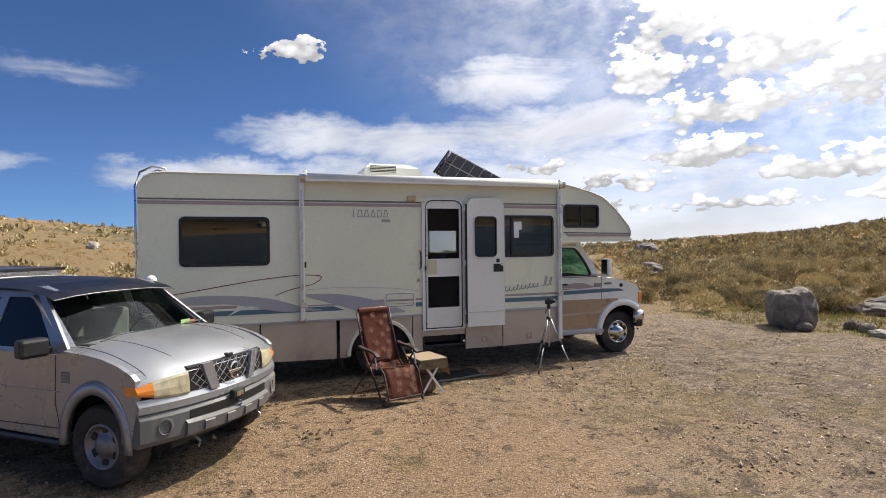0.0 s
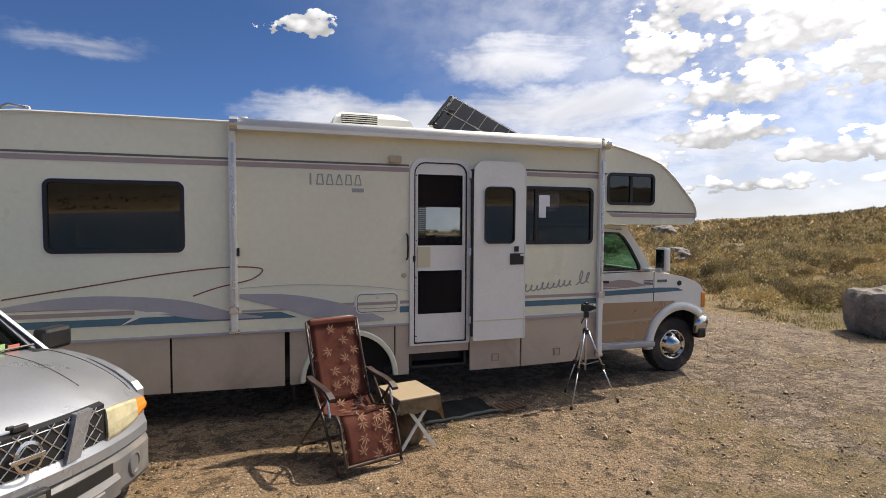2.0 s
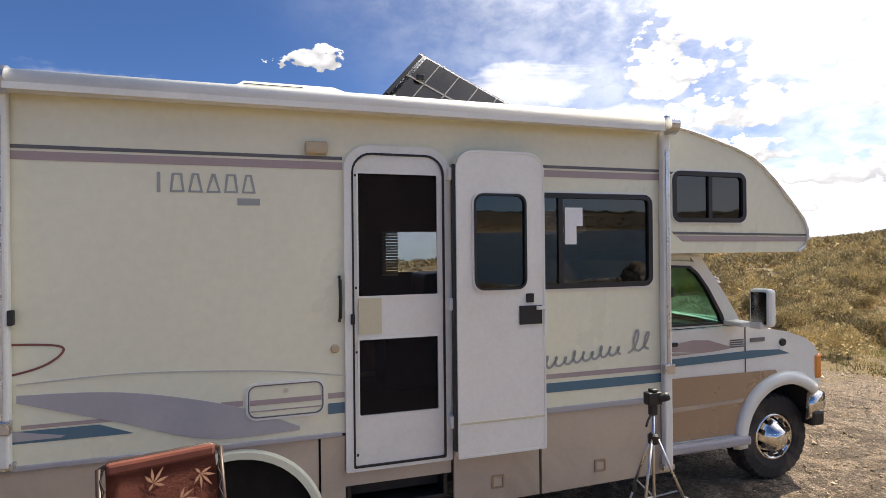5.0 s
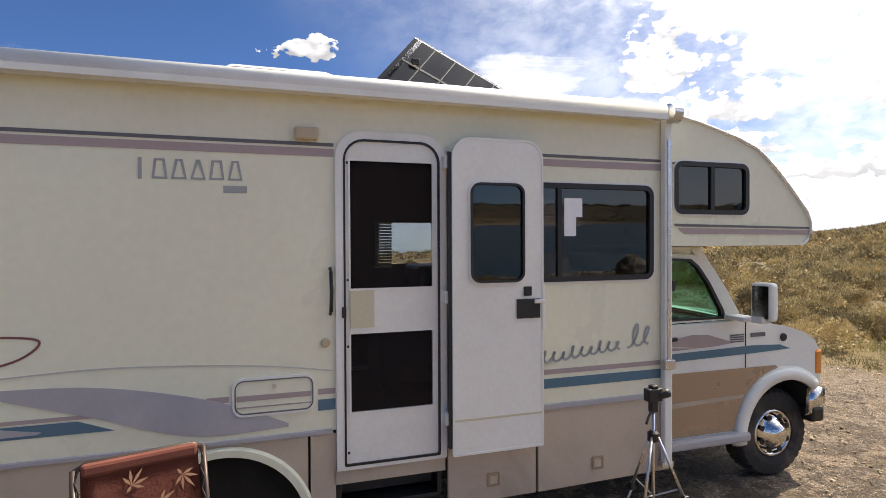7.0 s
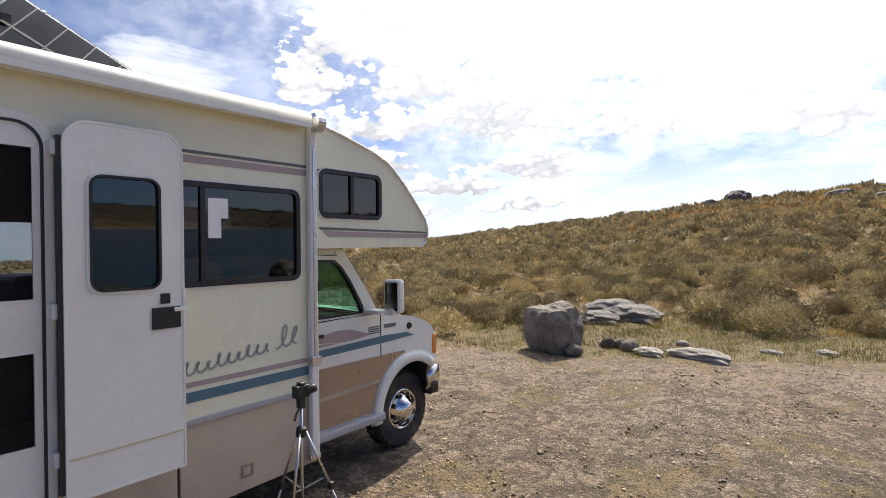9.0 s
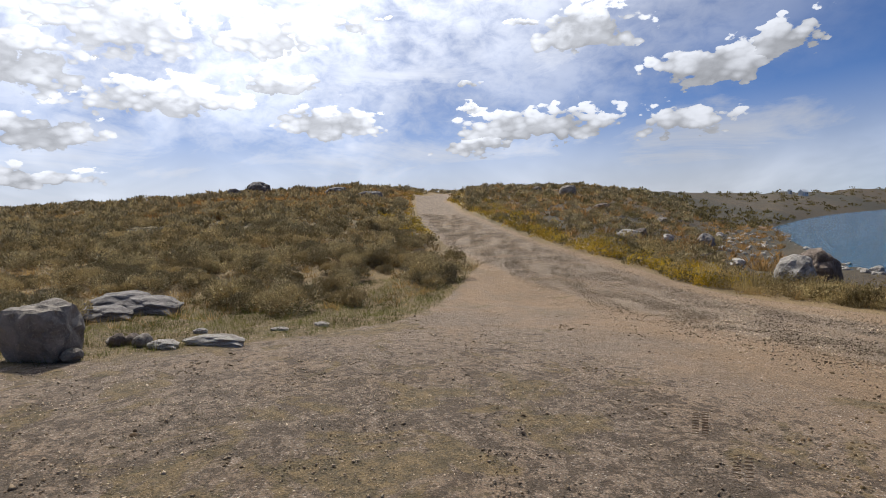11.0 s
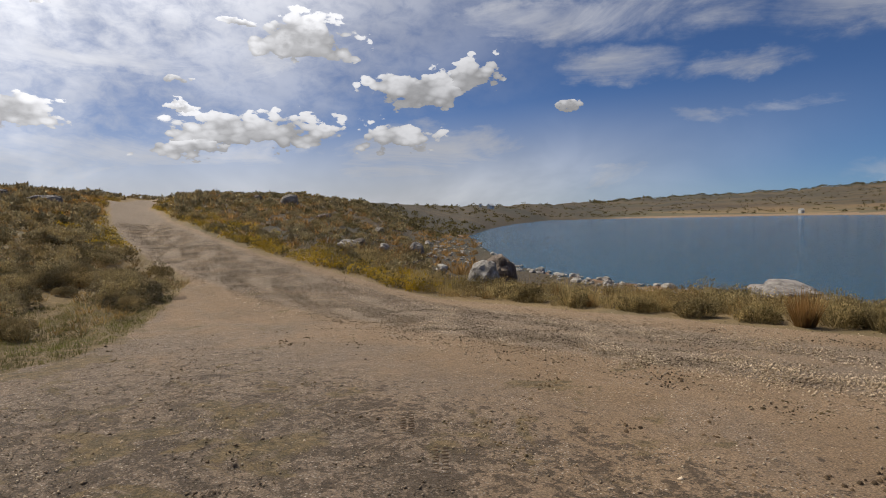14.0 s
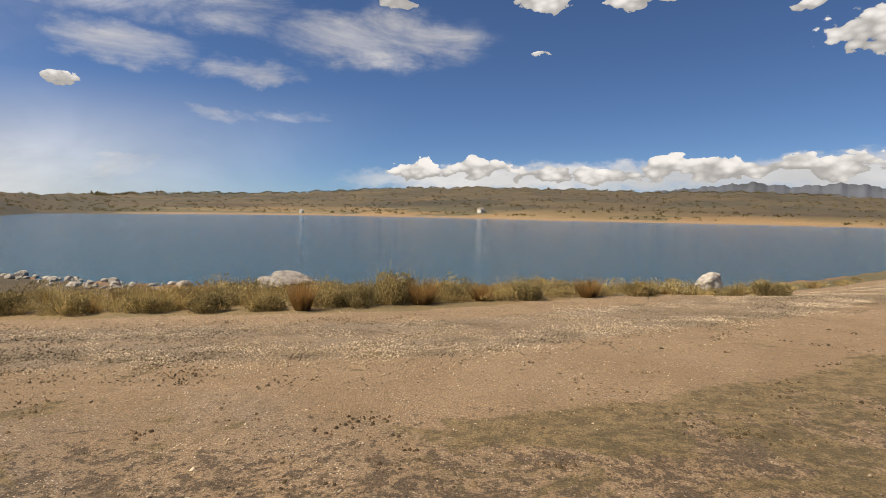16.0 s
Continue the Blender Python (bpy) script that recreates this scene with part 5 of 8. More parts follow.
M_ALLOY = paint("dusty grey alloy", (0.24, 0.24, 0.25), 0.42, metal=0.6, dirt=(0.16, 0.13, 0.10), wear=0.6, scale=9.0)
M_SHADE = glass("darkened truck glass", (0.25, 0.27, 0.33), 0.6, 0.05)
M_SCREEN_GLASS = glass("truck windshield glass", (0.50, 0.68, 0.60), 0.55, 0.03)
M_STICK = paint("green sticker", (0.35, 0.55, 0.22), 0.6)
M_REDW = paint("red sticker", (0.6, 0.16, 0.12), 0.6)


def pickup():
    tr = thing("pickup_truck", LOT @ pose(-2.68, -2.58, 0, 0, 0, -38.5) @ Matrix.Scale(0.93, 4), "dusty silver pickup truck with a canopy, parked beside the motorhome", "truck")

    def xf(y):
        return -0.34 * (abs(y) / 0.92) ** 2.4

    def hood_edge(y):
        return 0.955 - 0.055 * (abs(y) / 0.90) ** 4.5

    def band(y0, y1, prof, n=13):
        """A piece that follows the curve of the nose from y0 to y1; prof: (forward, height) pairs."""
        bm = bmesh.new()
        return loft(bm, [[(xf(y) + dx, y, z) for dx, z in prof] for y in np.linspace(y0, y1, n)])

    part("front_bumper", band(-0.91, 0.91, [(-0.02, 0.40), (0.03, 0.44), (0.035, 0.62), (-0.01, 0.665), (-0.28, 0.665), (-0.28, 0.42)], 25), M_GREYP, tr, "scuffed grey plastic bumper", smooth=False)
    part("bumper_top", band(-0.91, 0.91, [(-0.02, 0.662), (0.02, 0.675), (0.02, 0.735), (-0.03, 0.79), (-0.28, 0.79), (-0.28, 0.662)], 25), M_SILVER, tr)
    part("air_intake", band(-0.52, 0.52, [(0.0, 0.545), (0.04, 0.55), (0.04, 0.625), (0.0, 0.63)]), M_BLACK, tr)
    skid = part("skid_plate", band(-0.56, 0.56, [(0.0, 0.40), (0.07, 0.43), (0.085, 0.52), (0.03, 0.548), (0.0, 0.548)]), M_GREYP, tr, "scuffed grey skid plate", smooth=False)
    for y in (-0.36, -0.12, 0.12, 0.36):
        part("skid_rib", band(y - 0.05, y + 0.05, [(0.06, 0.425), (0.088, 0.44), (0.095, 0.505), (0.06, 0.53)], 3), M_GREYP, skid)
    for s in (-1, 1):
        y = 0.715 * s
        rot = Matrix.Translation((xf(y) + 0.01, y, 0.535)) @ Matrix.Rotation(radians(-s * -38), 4, "Z") @ Matrix.Rotation(radians(90), 4, "Y")
        fog = part("fog_lamp", lathe(bmesh.new(), [(0.075, 0.0), (0.075, 0.03), (0.058, 0.034), (0.054, 0.0)], rot, 20), M_GREYP, tr)
        part("fog_lens", lathe(bmesh.new(), [(0.055, 0.004), (0.03, 0.012), (0.001, 0.014)], rot, 16), M_BLACK, fog)
        part("tow_hook", tube(bmesh.new(), [(-0.25, 0.42 * s, 0.40), (-0.08, 0.42 * s, 0.36), (-0.02, 0.42 * s, 0.34), (-0.05, 0.42 * s, 0.30)], 0.014, 6), M_ALU, tr)
        # headlamp unit
        def lens(y0, y1, low, out):
            rows = []
            for y in np.linspace(y0, y1, 9):
                zt = hood_edge(y) + 0.004
                zb = 0.772 + low + 0.05 * max(0, (y - 0.5) / 0.42) ** 2
                rows.append([(xf(y) + dx + out, y * s, z) for dx, z in ((-0.2, zb), (0.002, zb), (0.014, zb + 0.02), (0.012, zb + 0.5 * (zt - zb)), (-0.008, zt - 0.02), (-0.03, zt), (-0.2, zt + 0.004))])
            return loft(bmesh.new(), rows)
        lamp = part("headlamp", lens(0.505, 0.80, 0.0, 0.0), M_LENS, tr, "yellowed headlamp")
        part("side_marker", lens(0.80, 0.917, 0.01, 0.0), M_AMBER, lamp, "orange corner lens")
        part("grille_strut", loft(bmesh.new(), [[(xf(y0) + dx, y0 * s, z) for y0, dx in ((a, -0.04), (a, 0.03), (b, 0.03), (b, -0.04))] for a, b, z in ((0.20, 0.29, 0.76), (0.235, 0.335, 0.87), (0.275, 0.385, 0.99))]), M_SILVER, tr, "satin grille strut")
    grille = part("grille", band(-0.50, 0.50, [(-0.06, 0.775), (-0.012, 0.785), (-0.03, 0.975), (-0.1, 0.985)]), M_BLACK, tr, "black mesh grille")
    for d in (-1, 1):
        for k in range(-7, 12):
            pts = []
            for z in np.linspace(0.785, 0.975, 5):
                y = -0.5 + 0.09 * k + d * (z - 0.785) * 1.15 + (0.22 if d < 0 else 0)
                if abs(y) < 0.49:
                    pts.append((xf(y) - 0.006 - (z - 0.785) * 0.09, y, z))
            if len(pts) > 1:
                part("mesh_wire", tube(bmesh.new(), pts, 0.0038, 5), M_ALU, grille)
    emb = Matrix.Translation((0.02, 0, 0.875)) @ Matrix.Rotation(radians(84), 4, "Y")
    part("emblem", lathe(bmesh.new(), [(0.075, 0.0), (0.075, 0.012), (0.06, 0.016), (0.058, 0.006)], emb, 24), M_CHROME, tr, "round chrome emblem")
    part("emblem_bar", boxes((0.015, 0.035, -0.085, 0.085, 0.862, 0.888), bevel=0.004), M_CHROME, tr)
    part("plate_box", boxes((0.03, 0.085, -0.085, 0.075, 0.615, 0.70), bevel=0.01), M_BLACK, tr)
    part("plate_lamp", boxes((0.083, 0.092, -0.05, 0.04, 0.635, 0.68)), M_ALU, tr)
    part("winch_hook", tube(bmesh.new(), [(0.04, 0.0, 0.60), (0.09, 0.01, 0.57), (0.085, 0.02, 0.54), (0.05, 0.01, 0.53)], 0.012, 6), M_ALU, tr)
    # hood with a raised middle
    bm = bmesh.new()
    rows = []
    for u in np.linspace(0, 1, 12):
        row = []
        for v in np.linspace(-1, 1, 23):
            y = 0.90 * v
            x = xf(y) * (1 - u) - 0.02 + u * (-1.42 - 0.02 * abs(v)) + 0 * v
            z = 0.985 + 0.205 * (1 - (1 - u) ** 1.9) - 0.055 * abs(v) ** 4.5 + 0.018 * (abs(v) < 0.52) * min(1, u * 3) - 0.03 * (1 - u) ** 6
            row.append(bm.verts.new((x, y, z)))
        rows.append(row)
    for a, b in zip(rows, rows[1:]):
        for k in range(22):
            bm.faces.new((a[k], a[k + 1], b[k + 1], b[k]))
    part("hood", bm, M_SILVER, tr, "dusty silver hood", smooth=True)
    def on_hood(v, u):
        y = 0.90 * v
        return (xf(y) * (1 - u) - 0.02 + u * (-1.42 - 0.02 * abs(v)), y, 0.986 + 0.205 * (1 - (1 - u) ** 1.9) - 0.055 * abs(v) ** 4.5 - 0.03 * (1 - u) ** 6)
    for s in (-1, 1):
        # the crease's shade is drawn as a thin dark line; the joint is real
        part("hood_crease", tube(bmesh.new(), [on_hood(s * (0.53 + 0.06 * u), u) for u in np.linspace(0.25, 0.97, 12)], 0.0025, 5), M_GAP, tr)
        part("hood_joint", tube(bmesh.new(), [on_hood(s * (0.90 - 0.02 * u), u) for u in np.linspace(0.08, 0.97, 14)], 0.0025, 5), M_GAP, tr)
    part("hood_ornament", boxes((-0.10, -0.05, -0.035, 0.045, 0.985, 1.015), (-0.09, -0.06, -0.06, -0.02, 1.005, 1.025), bevel=0.008), M_BLACK, tr, "small black hood ornament")
    # body sides with wheel openings
    def arch(cx, r, a0=0.0):
        return [(cx + r * math.cos(t), 0.38 + r * math.sin(t)) for t in np.linspace(0.06, math.pi - 0.06, 17)]
    side = [(-0.36, 0.66), (-0.44, 0.47)] + arch(-0.98, 0.45) + [(-1.46, 0.40), (-3.70, 0.42)] + arch(-4.18, 0.45) + [(-4.66, 0.46), (-5.18, 0.52), (-5.20, 1.10), (-1.55, 1.105), (-1.40, 1.137), (-1.1, 1.12), (-0.9, 1.098), (-0.65, 1.05), (-0.45, 0.985), (-0.36, 0.945)]
    for s in (-1, 1):
        a, b = (0.865, 0.915) if s > 0 else (-0.915, -0.865)
        part("body_side", sheet(side, [], a, b), M_SILVER, tr, "silver body side")
        o = 0.915 * s
        for cx in (-0.98, -4.18):
            part("fender_flare", loft(bmesh.new(), [[(cx + r * math.cos(t), y, 0.38 + r * math.sin(t)) for r, y in ((0.43, o - s * 0.03), (0.435, o + s * 0.022), (0.50, o + s * 0.02), (0.55, o - s * 0.002))] for t in np.linspace(-0.05, math.pi + 0.05, 22)]), M_SILVER, tr, smooth=True)
        def line(n, pts):
            part(n, tube(bmesh.new(), [(x, o + s * 0.001, z) for x, z in pts], 0.005, 5), M_GAP, tr)
        line("door_joint", [(-1.55, 1.10), (-1.57, 0.7), (-1.50, 0.48), (-2.6, 0.47), (-2.70, 0.6), (-2.66, 1.10)])
        line("door_joint", [(-2.66, 1.10), (-3.25, 1.10), (-3.22, 0.6), (-3.12, 0.48), (-2.6, 0.47)])
        line("bed_joint", [(-3.42, 1.10), (-3.42, 0.45)])
        part("door_handle", boxes((-2.56, -2.38, min(o, o + s * 0.03), max(o, o + s * 0.03), 0.955, 0.99), bevel=0.01), M_BLACK, tr)
        part("sill_step", tube(bmesh.new(), [(-1.5, 0.90 * s, 0.36), (-3.6, 0.90 * s, 0.36)], 0.035, 8), M_BLACK, tr)
        part("flag_badge", boxes(*[(-1.47, -1.35, min(o, o + s * 0.004), max(o, o + s * 0.004), 0.885 + k * 0.022, 0.9 + k * 0.022) for k in range(4)]), M_DARKV, tr)
        part("crease_line", tube(bmesh.new(), [(-1.5, o, 0.80), (-3.6, o, 0.81)], 0.008, 5), M_SILVER, tr)
    # upper sides lean inwards
    def leaning(poly, holes, s, thick=0.03, out=0.0):
        bm = sheet(poly, holes, 0, thick)
        for v in bm.verts:
            k = (v.co.z - 1.09) / 0.63
            v.co.y = s * (0.885 - 0.20 * k - 0.03 * k * k + out - (v.co.y))
        return bm
    cab_side = [(-1.38, 1.09), (-2.12, 1.71), (-3.33, 1.73), (-3.33, 1.09)]
    w_front = [(-1.68, 1.14), (-2.16, 1.61), (-2.28, 1.655), (-2.58, 1.655), (-2.58, 1.13)]
    w_rear = [(-2.70, 1.15), (-2.70, 1.65), (-3.0, 1.65), (-3.20, 1.40), (-3.20, 1.16)]
    shell_side = [(-3.36, 1.09), (-3.36, 1.76), (-5.05, 1.74), (-5.18, 1.09)]
    w_shell = [(-3.60, 1.20), (-3.62, 1.62), (-4.85, 1.60), (-4.95, 1.20)]
    for s in (-1, 1):
        part("cab_side", leaning(cab_side, [w_front, w_rear], s), M_SILVER, tr)
        for w in (w_front, w_rear):
            p = part("side_window", leaning(w, [], s, 0.006, -0.012), M_SHADE, tr, "dark side window")
            p.visible_shadow = False
        part("canopy_side", leaning(shell_side, [w_shell], s), M_SILVER, tr, "silver canopy side")
        part("canopy_window", leaning(w_shell, [], s, 0.008, -0.006), M_SHADE, tr)
        mir = part("door_mirror", boxes((-0.06, 0.07, -0.12, 0.12, -0.085, 0.085), bevel=0.03), M_BLACK, tr, "black door mirror")
        mir.matrix_basis = pose(-1.72, 1.03 * s, 1.18, 0, 0, 10 * s)
        part("mirror_foot", boxes((-1.76, -1.68, min(0.87 * s, 0.96 * s), max(0.87 * s, 0.96 * s), 1.11, 1.17), bevel=0.01), M_BLACK, tr)
    part("roof", loft(bmesh.new(), [[(x, y, z) for y, z in ((-0.665, zz), (-0.58, zz + 0.045), (0, zz + 0.065), (0.58, zz + 0.045), (0.665, zz), (0.55, zz - 0.03), (-0.55, zz - 0.03))] for x, zz in ((-2.06, 1.675), (-2.25, 1.715), (-3.34, 1.725))]), M_SILVER, tr, smooth=False)
    part("canopy_roof", loft(bmesh.new(), [[(x, y, z) for y, z in ((-0.665, zz), (-0.58, zz + 0.05), (0, zz + 0.07), (0.58, zz + 0.05), (0.665, zz), (0.55, zz - 0.03), (-0.55, zz - 0.03))] for x, zz in ((-3.36, 1.745), (-5.06, 1.73))]), M_TRIM, tr, "white canopy roof")
    part("tailgate", boxes((-5.22, -5.17, -0.86, 0.86, 0.52, 1.12), bevel=0.02), M_SILVER, tr)
    part("canopy_rear", boxes((-5.17, -5.1, -0.72, 0.72, 1.12, 1.72)), M_PANE_DARK, tr)
    part("rear_bumper", boxes((-5.36, -5.2, -0.86, 0.86, 0.45, 0.6), bevel=0.03), M_CHROME, tr)
    # windshield and its surround
    ws = part("windshield", loft(bmesh.new(), [[(x - 0.17 * v * v, v * hw, z - 0.02 * v * v) for v in np.linspace(-1, 1, 11)] for x, hw, z in ((-1.33, 0.77, 1.165), (-1.66, 0.71, 1.42), (-1.99, 0.64, 1.665))], close=False, caps=False), M_SCREEN_GLASS, tr, "clear windshield", smooth=True)
    ws.visible_shadow = False
    for s in (-1, 1):
        part("windshield_pillar", loft(bmesh.new(), [[(x, y0 * s, z), (x - 0.06, (y0 + 0.075) * s, z - 0.01), (x - 0.11, (y0 + 0.06) * s, z - 0.01), (x - 0.07, y0 * s, z - 0.015)] for x, y0, z in ((-1.48, 0.765, 1.155), (-1.83, 0.70, 1.42), (-2.15, 0.63, 1.69))]), M_SILVER, tr)
        part("wiper", tube(bmesh.new(), [(-1.33, 0.42 * s - 0.2, 1.185), (-1.40, 0.42 * s + 0.05, 1.215), (-1.43, 0.42 * s + 0.32, 1.21)], 0.009, 5), M_BLACK, tr)
    part("cowl", boxes((-1.48, -1.30, -0.76, 0.76, 1.135, 1.172), bevel=0.01), M_BLACK, tr)
    part("dashboard", boxes((-1.85, -1.45, -0.72, 0.72, 0.95, 1.16), bevel=0.05), M_BLACK, tr)
    part("steering_wheel", lathe(bmesh.new(), [(0.17, -0.012), (0.195, 0.0), (0.17, 0.012), (0.155, 0.0), (0.17, -0.012)], Matrix.Translation((-1.98, 0.36, 1.16)) @ Matrix.Rotation(radians(-62), 4, "Y"), 24), M_BLACK, tr, smooth=True)
    for y in (-0.37, 0.37):
        part("front_seat", boxes((-2.55, -2.0, y - 0.25, y + 0.25, 0.7, 0.92), (-2.68, -2.48, y - 0.24, y + 0.24, 0.85, 1.38), (-2.66, -2.54, y - 0.13, y + 0.13, 1.40, 1.56), bevel=0.05), M_CLOTH if y < 0 else M_SEAT, tr, "cloth covered front seat")
    part("rear_bench", boxes((-3.30, -3.0, -0.7, 0.7, 0.8, 1.45), bevel=0.05), M_SEAT, tr)
    part("inspection_sticker", boxes((0, 0.005, 0.42, 0.56, 1.20, 1.25)), M_STICK, tr).matrix_basis = Matrix.Translation((-1.405, 0, 0.0)) @ pose(0, 0, 0, 0, 0, 4)
    part("inspection_sticker", boxes((0, 0.005, 0.60, 0.68, 1.19, 1.225)), M_REDW, tr).matrix_basis = Matrix.Translation((-1.42, 0, 0.0)) @ pose(0, 0, 0, 0, 0, 6)
    # dark solar blanket over the cab roof, and the panel on the canopy
    bm = bmesh.new()
    rows = []
    for x, z in ((-1.86, 1.675), (-2.0, 1.735), (-2.25, 1.785), (-2.9, 1.805), (-3.3, 1.81)):
        rows.append([(x - 0.03 * v * v, 0.72 * v, z - 0.05 * abs(v) ** 3) for v in np.linspace(-1, 1, 9)])
    top = loft(bm, rows, close=False, caps=False)
    bmesh.ops.solidify(bm, geom=list(bm.faces), thickness=0.012)
    blanket = part("solar_blanket", bm, M_NAVY, tr, "dark solar blanket over the cab roof")
    part("blanket_hem", tube(bmesh.new(), [(-1.865 - 0.03 * v * v, 0.72 * v, 1.682 - 0.05 * abs(v) ** 3) for v in np.linspace(-1, 1, 9)], 0.005, 5), M_DARKV, blanket)
    pan = part("roof_panel", boxes((-4.9, -3.5, -0.55, 0.55, 1.86, 1.895), bevel=0.006), M_NAVY, tr, "blue solar panel on the canopy")
    part("panel_frame", ring([(-4.91, -0.56), (-3.49, -0.56), (-3.49, 0.56), (-4.91, 0.56)], [(-4.87, -0.52), (-3.53, -0.52), (-3.53, 0.52), (-4.87, 0.52)], 0, 0.02), M_BLACK, pan).matrix_basis = Matrix.Translation((0, 0, 1.898)) @ Matrix.Rotation(radians(-90), 4, "X") @ Matrix.Diagonal((1, 1, 1, 1))
    for x in (-4.7, -3.7):
        part("roof_bar", boxes((x - 0.025, x + 0.025, -0.62, 0.62, 1.80, 1.86), bevel=0.008), M_ALU, tr)
    part("antenna_dome", lathe(bmesh.new(), [(0.06, 0.0), (0.058, 0.03), (0.03, 0.06), (0.001, 0.065)], Matrix.Translation((-2.2, 0.66, 1.73)), 14), M_TRIM, tr, "white dome on the roof edge", smooth=True)
    part("underbody", boxes((-5.1, -0.35, -0.55, 0.55, 0.30, 0.62), (-3.6, -1.5, -0.84, 0.84, 0.42, 1.0), (-0.5, -0.28, -0.6, 0.6, 0.5, 0.95)), M_UNDER, tr)
    part("engine_bay", boxes((-1.4, -0.45, -0.55, 0.55, 0.6, 0.95)), M_UNDER, tr)
    for cx in (-0.98, -4.18):
        for s in (-1, 1):
            wheel(tr, cx, 0.895 * s, 0.37, 0.37, 0.25, 0.205, s, rim_mat=M_ALLOY, holes=6, dish=-0.02, label="black tyre on a dusty grey alloy rim", hole=0.19)
    # a short steep nose: the cab sits well forward
    def fx(x):
        return float(np.interp(x, [-6, -1.86, -1.5, -0.98, -0.45, 0, 1], [-5.56, -1.42, -1.13, -0.68, -0.28, 0, 1]))

    def fz(z):
        return float(np.interp(z, [0, 0.3, 0.535, 0.875, 0.985, 1.165, 1.675, 3], [0, 0.3, 0.565, 0.905, 1.04, 1.225, 1.66, 2.985]))
    for ob in tr.children_recursive:
        vs = ob.data.vertices
        mid = sum((v.co for v in vs), Vector()) / len(vs)
        if ob.name.split(".")[0] in ("tyre", "rim", "vent_hole"):
            for v in vs:
                v.co.x += 0.30 if mid.x > -2 else 0.44
        elif ob.matrix_basis == Matrix.Identity(4):
            for v in vs:
                v.co.x, v.co.z = fx(v.co.x), fz(v.co.z)
        else:
            c = ob.matrix_basis @ mid
            ob.matrix_basis = Matrix.Translation((fx(c.x) - c.x, 0, fz(c.z) - c.z)) @ ob.matrix_basis
    return tr


pickup()

# ---- camp things beside the motorhome ----
M_STEEL = paint("brown painted tube", (0.055, 0.035, 0.028), 0.4, metal=0.3)
M_FABRIC = paint("russet chair fabric", (0.15, 0.045, 0.03), 0.9, dirt=(0.22, 0.08, 0.05), wear=0.5, scale=6.0, relief=0.3)
M_PRINT = paint("pale printed leaf", (0.23, 0.12, 0.075), 0.9)
M_PAD = paint("dark armrest plastic", (0.035, 0.022, 0.02), 0.45)
M_TABLETOP = paint("tan table cloth", (0.30, 0.235, 0.155), 0.8, dirt=(0.3, 0.21, 0.12), wear=0.5, scale=7.0)
M_CAMO = paint("brown camouflage cloth", (0.24, 0.17, 0.10), 0.9, dirt=(0.07, 0.055, 0.03), wear=0.9, scale=9.0)
M_MAT = paint("dark woven mat", (0.025, 0.027, 0.023), 0.95, dirt=(0.07, 0.06, 0.045), wear=0.5, scale=5.0, relief=0.5)
M_HOSE = paint("grey green ground sheet", (0.085, 0.10, 0.085), 0.7, dirt=(0.14, 0.12, 0.09), wear=0.6, scale=6.0)
M_SLAT = paint("brown wood slat", (0.14, 0.07, 0.04), 0.7, scale=8.0)


def leaf_print_mesh():
    bm = bmesh.new()
    for a, l in ((-75, 0.05), (-38, 0.066), (0, 0.076), (38, 0.066), (75, 0.05), (180, 0.034)):
        d = Vector((math.sin(radians(a)), math.cos(radians(a)), 0))
        n = Vector((d.y, -d.x, 0)) * 0.0065
        vs = [bm.verts.new(p) for p in (Vector((0, 0, 0)), d * l * 0.5 + n, d * l, d * l * 0.5 - n)]
        bm.faces.new(vs)
    me = bpy.data.meshes.new("printed_leaf")
    bm.to_mesh(me)
    bm.free()
    me.materials.append(M_PRINT)
    return me


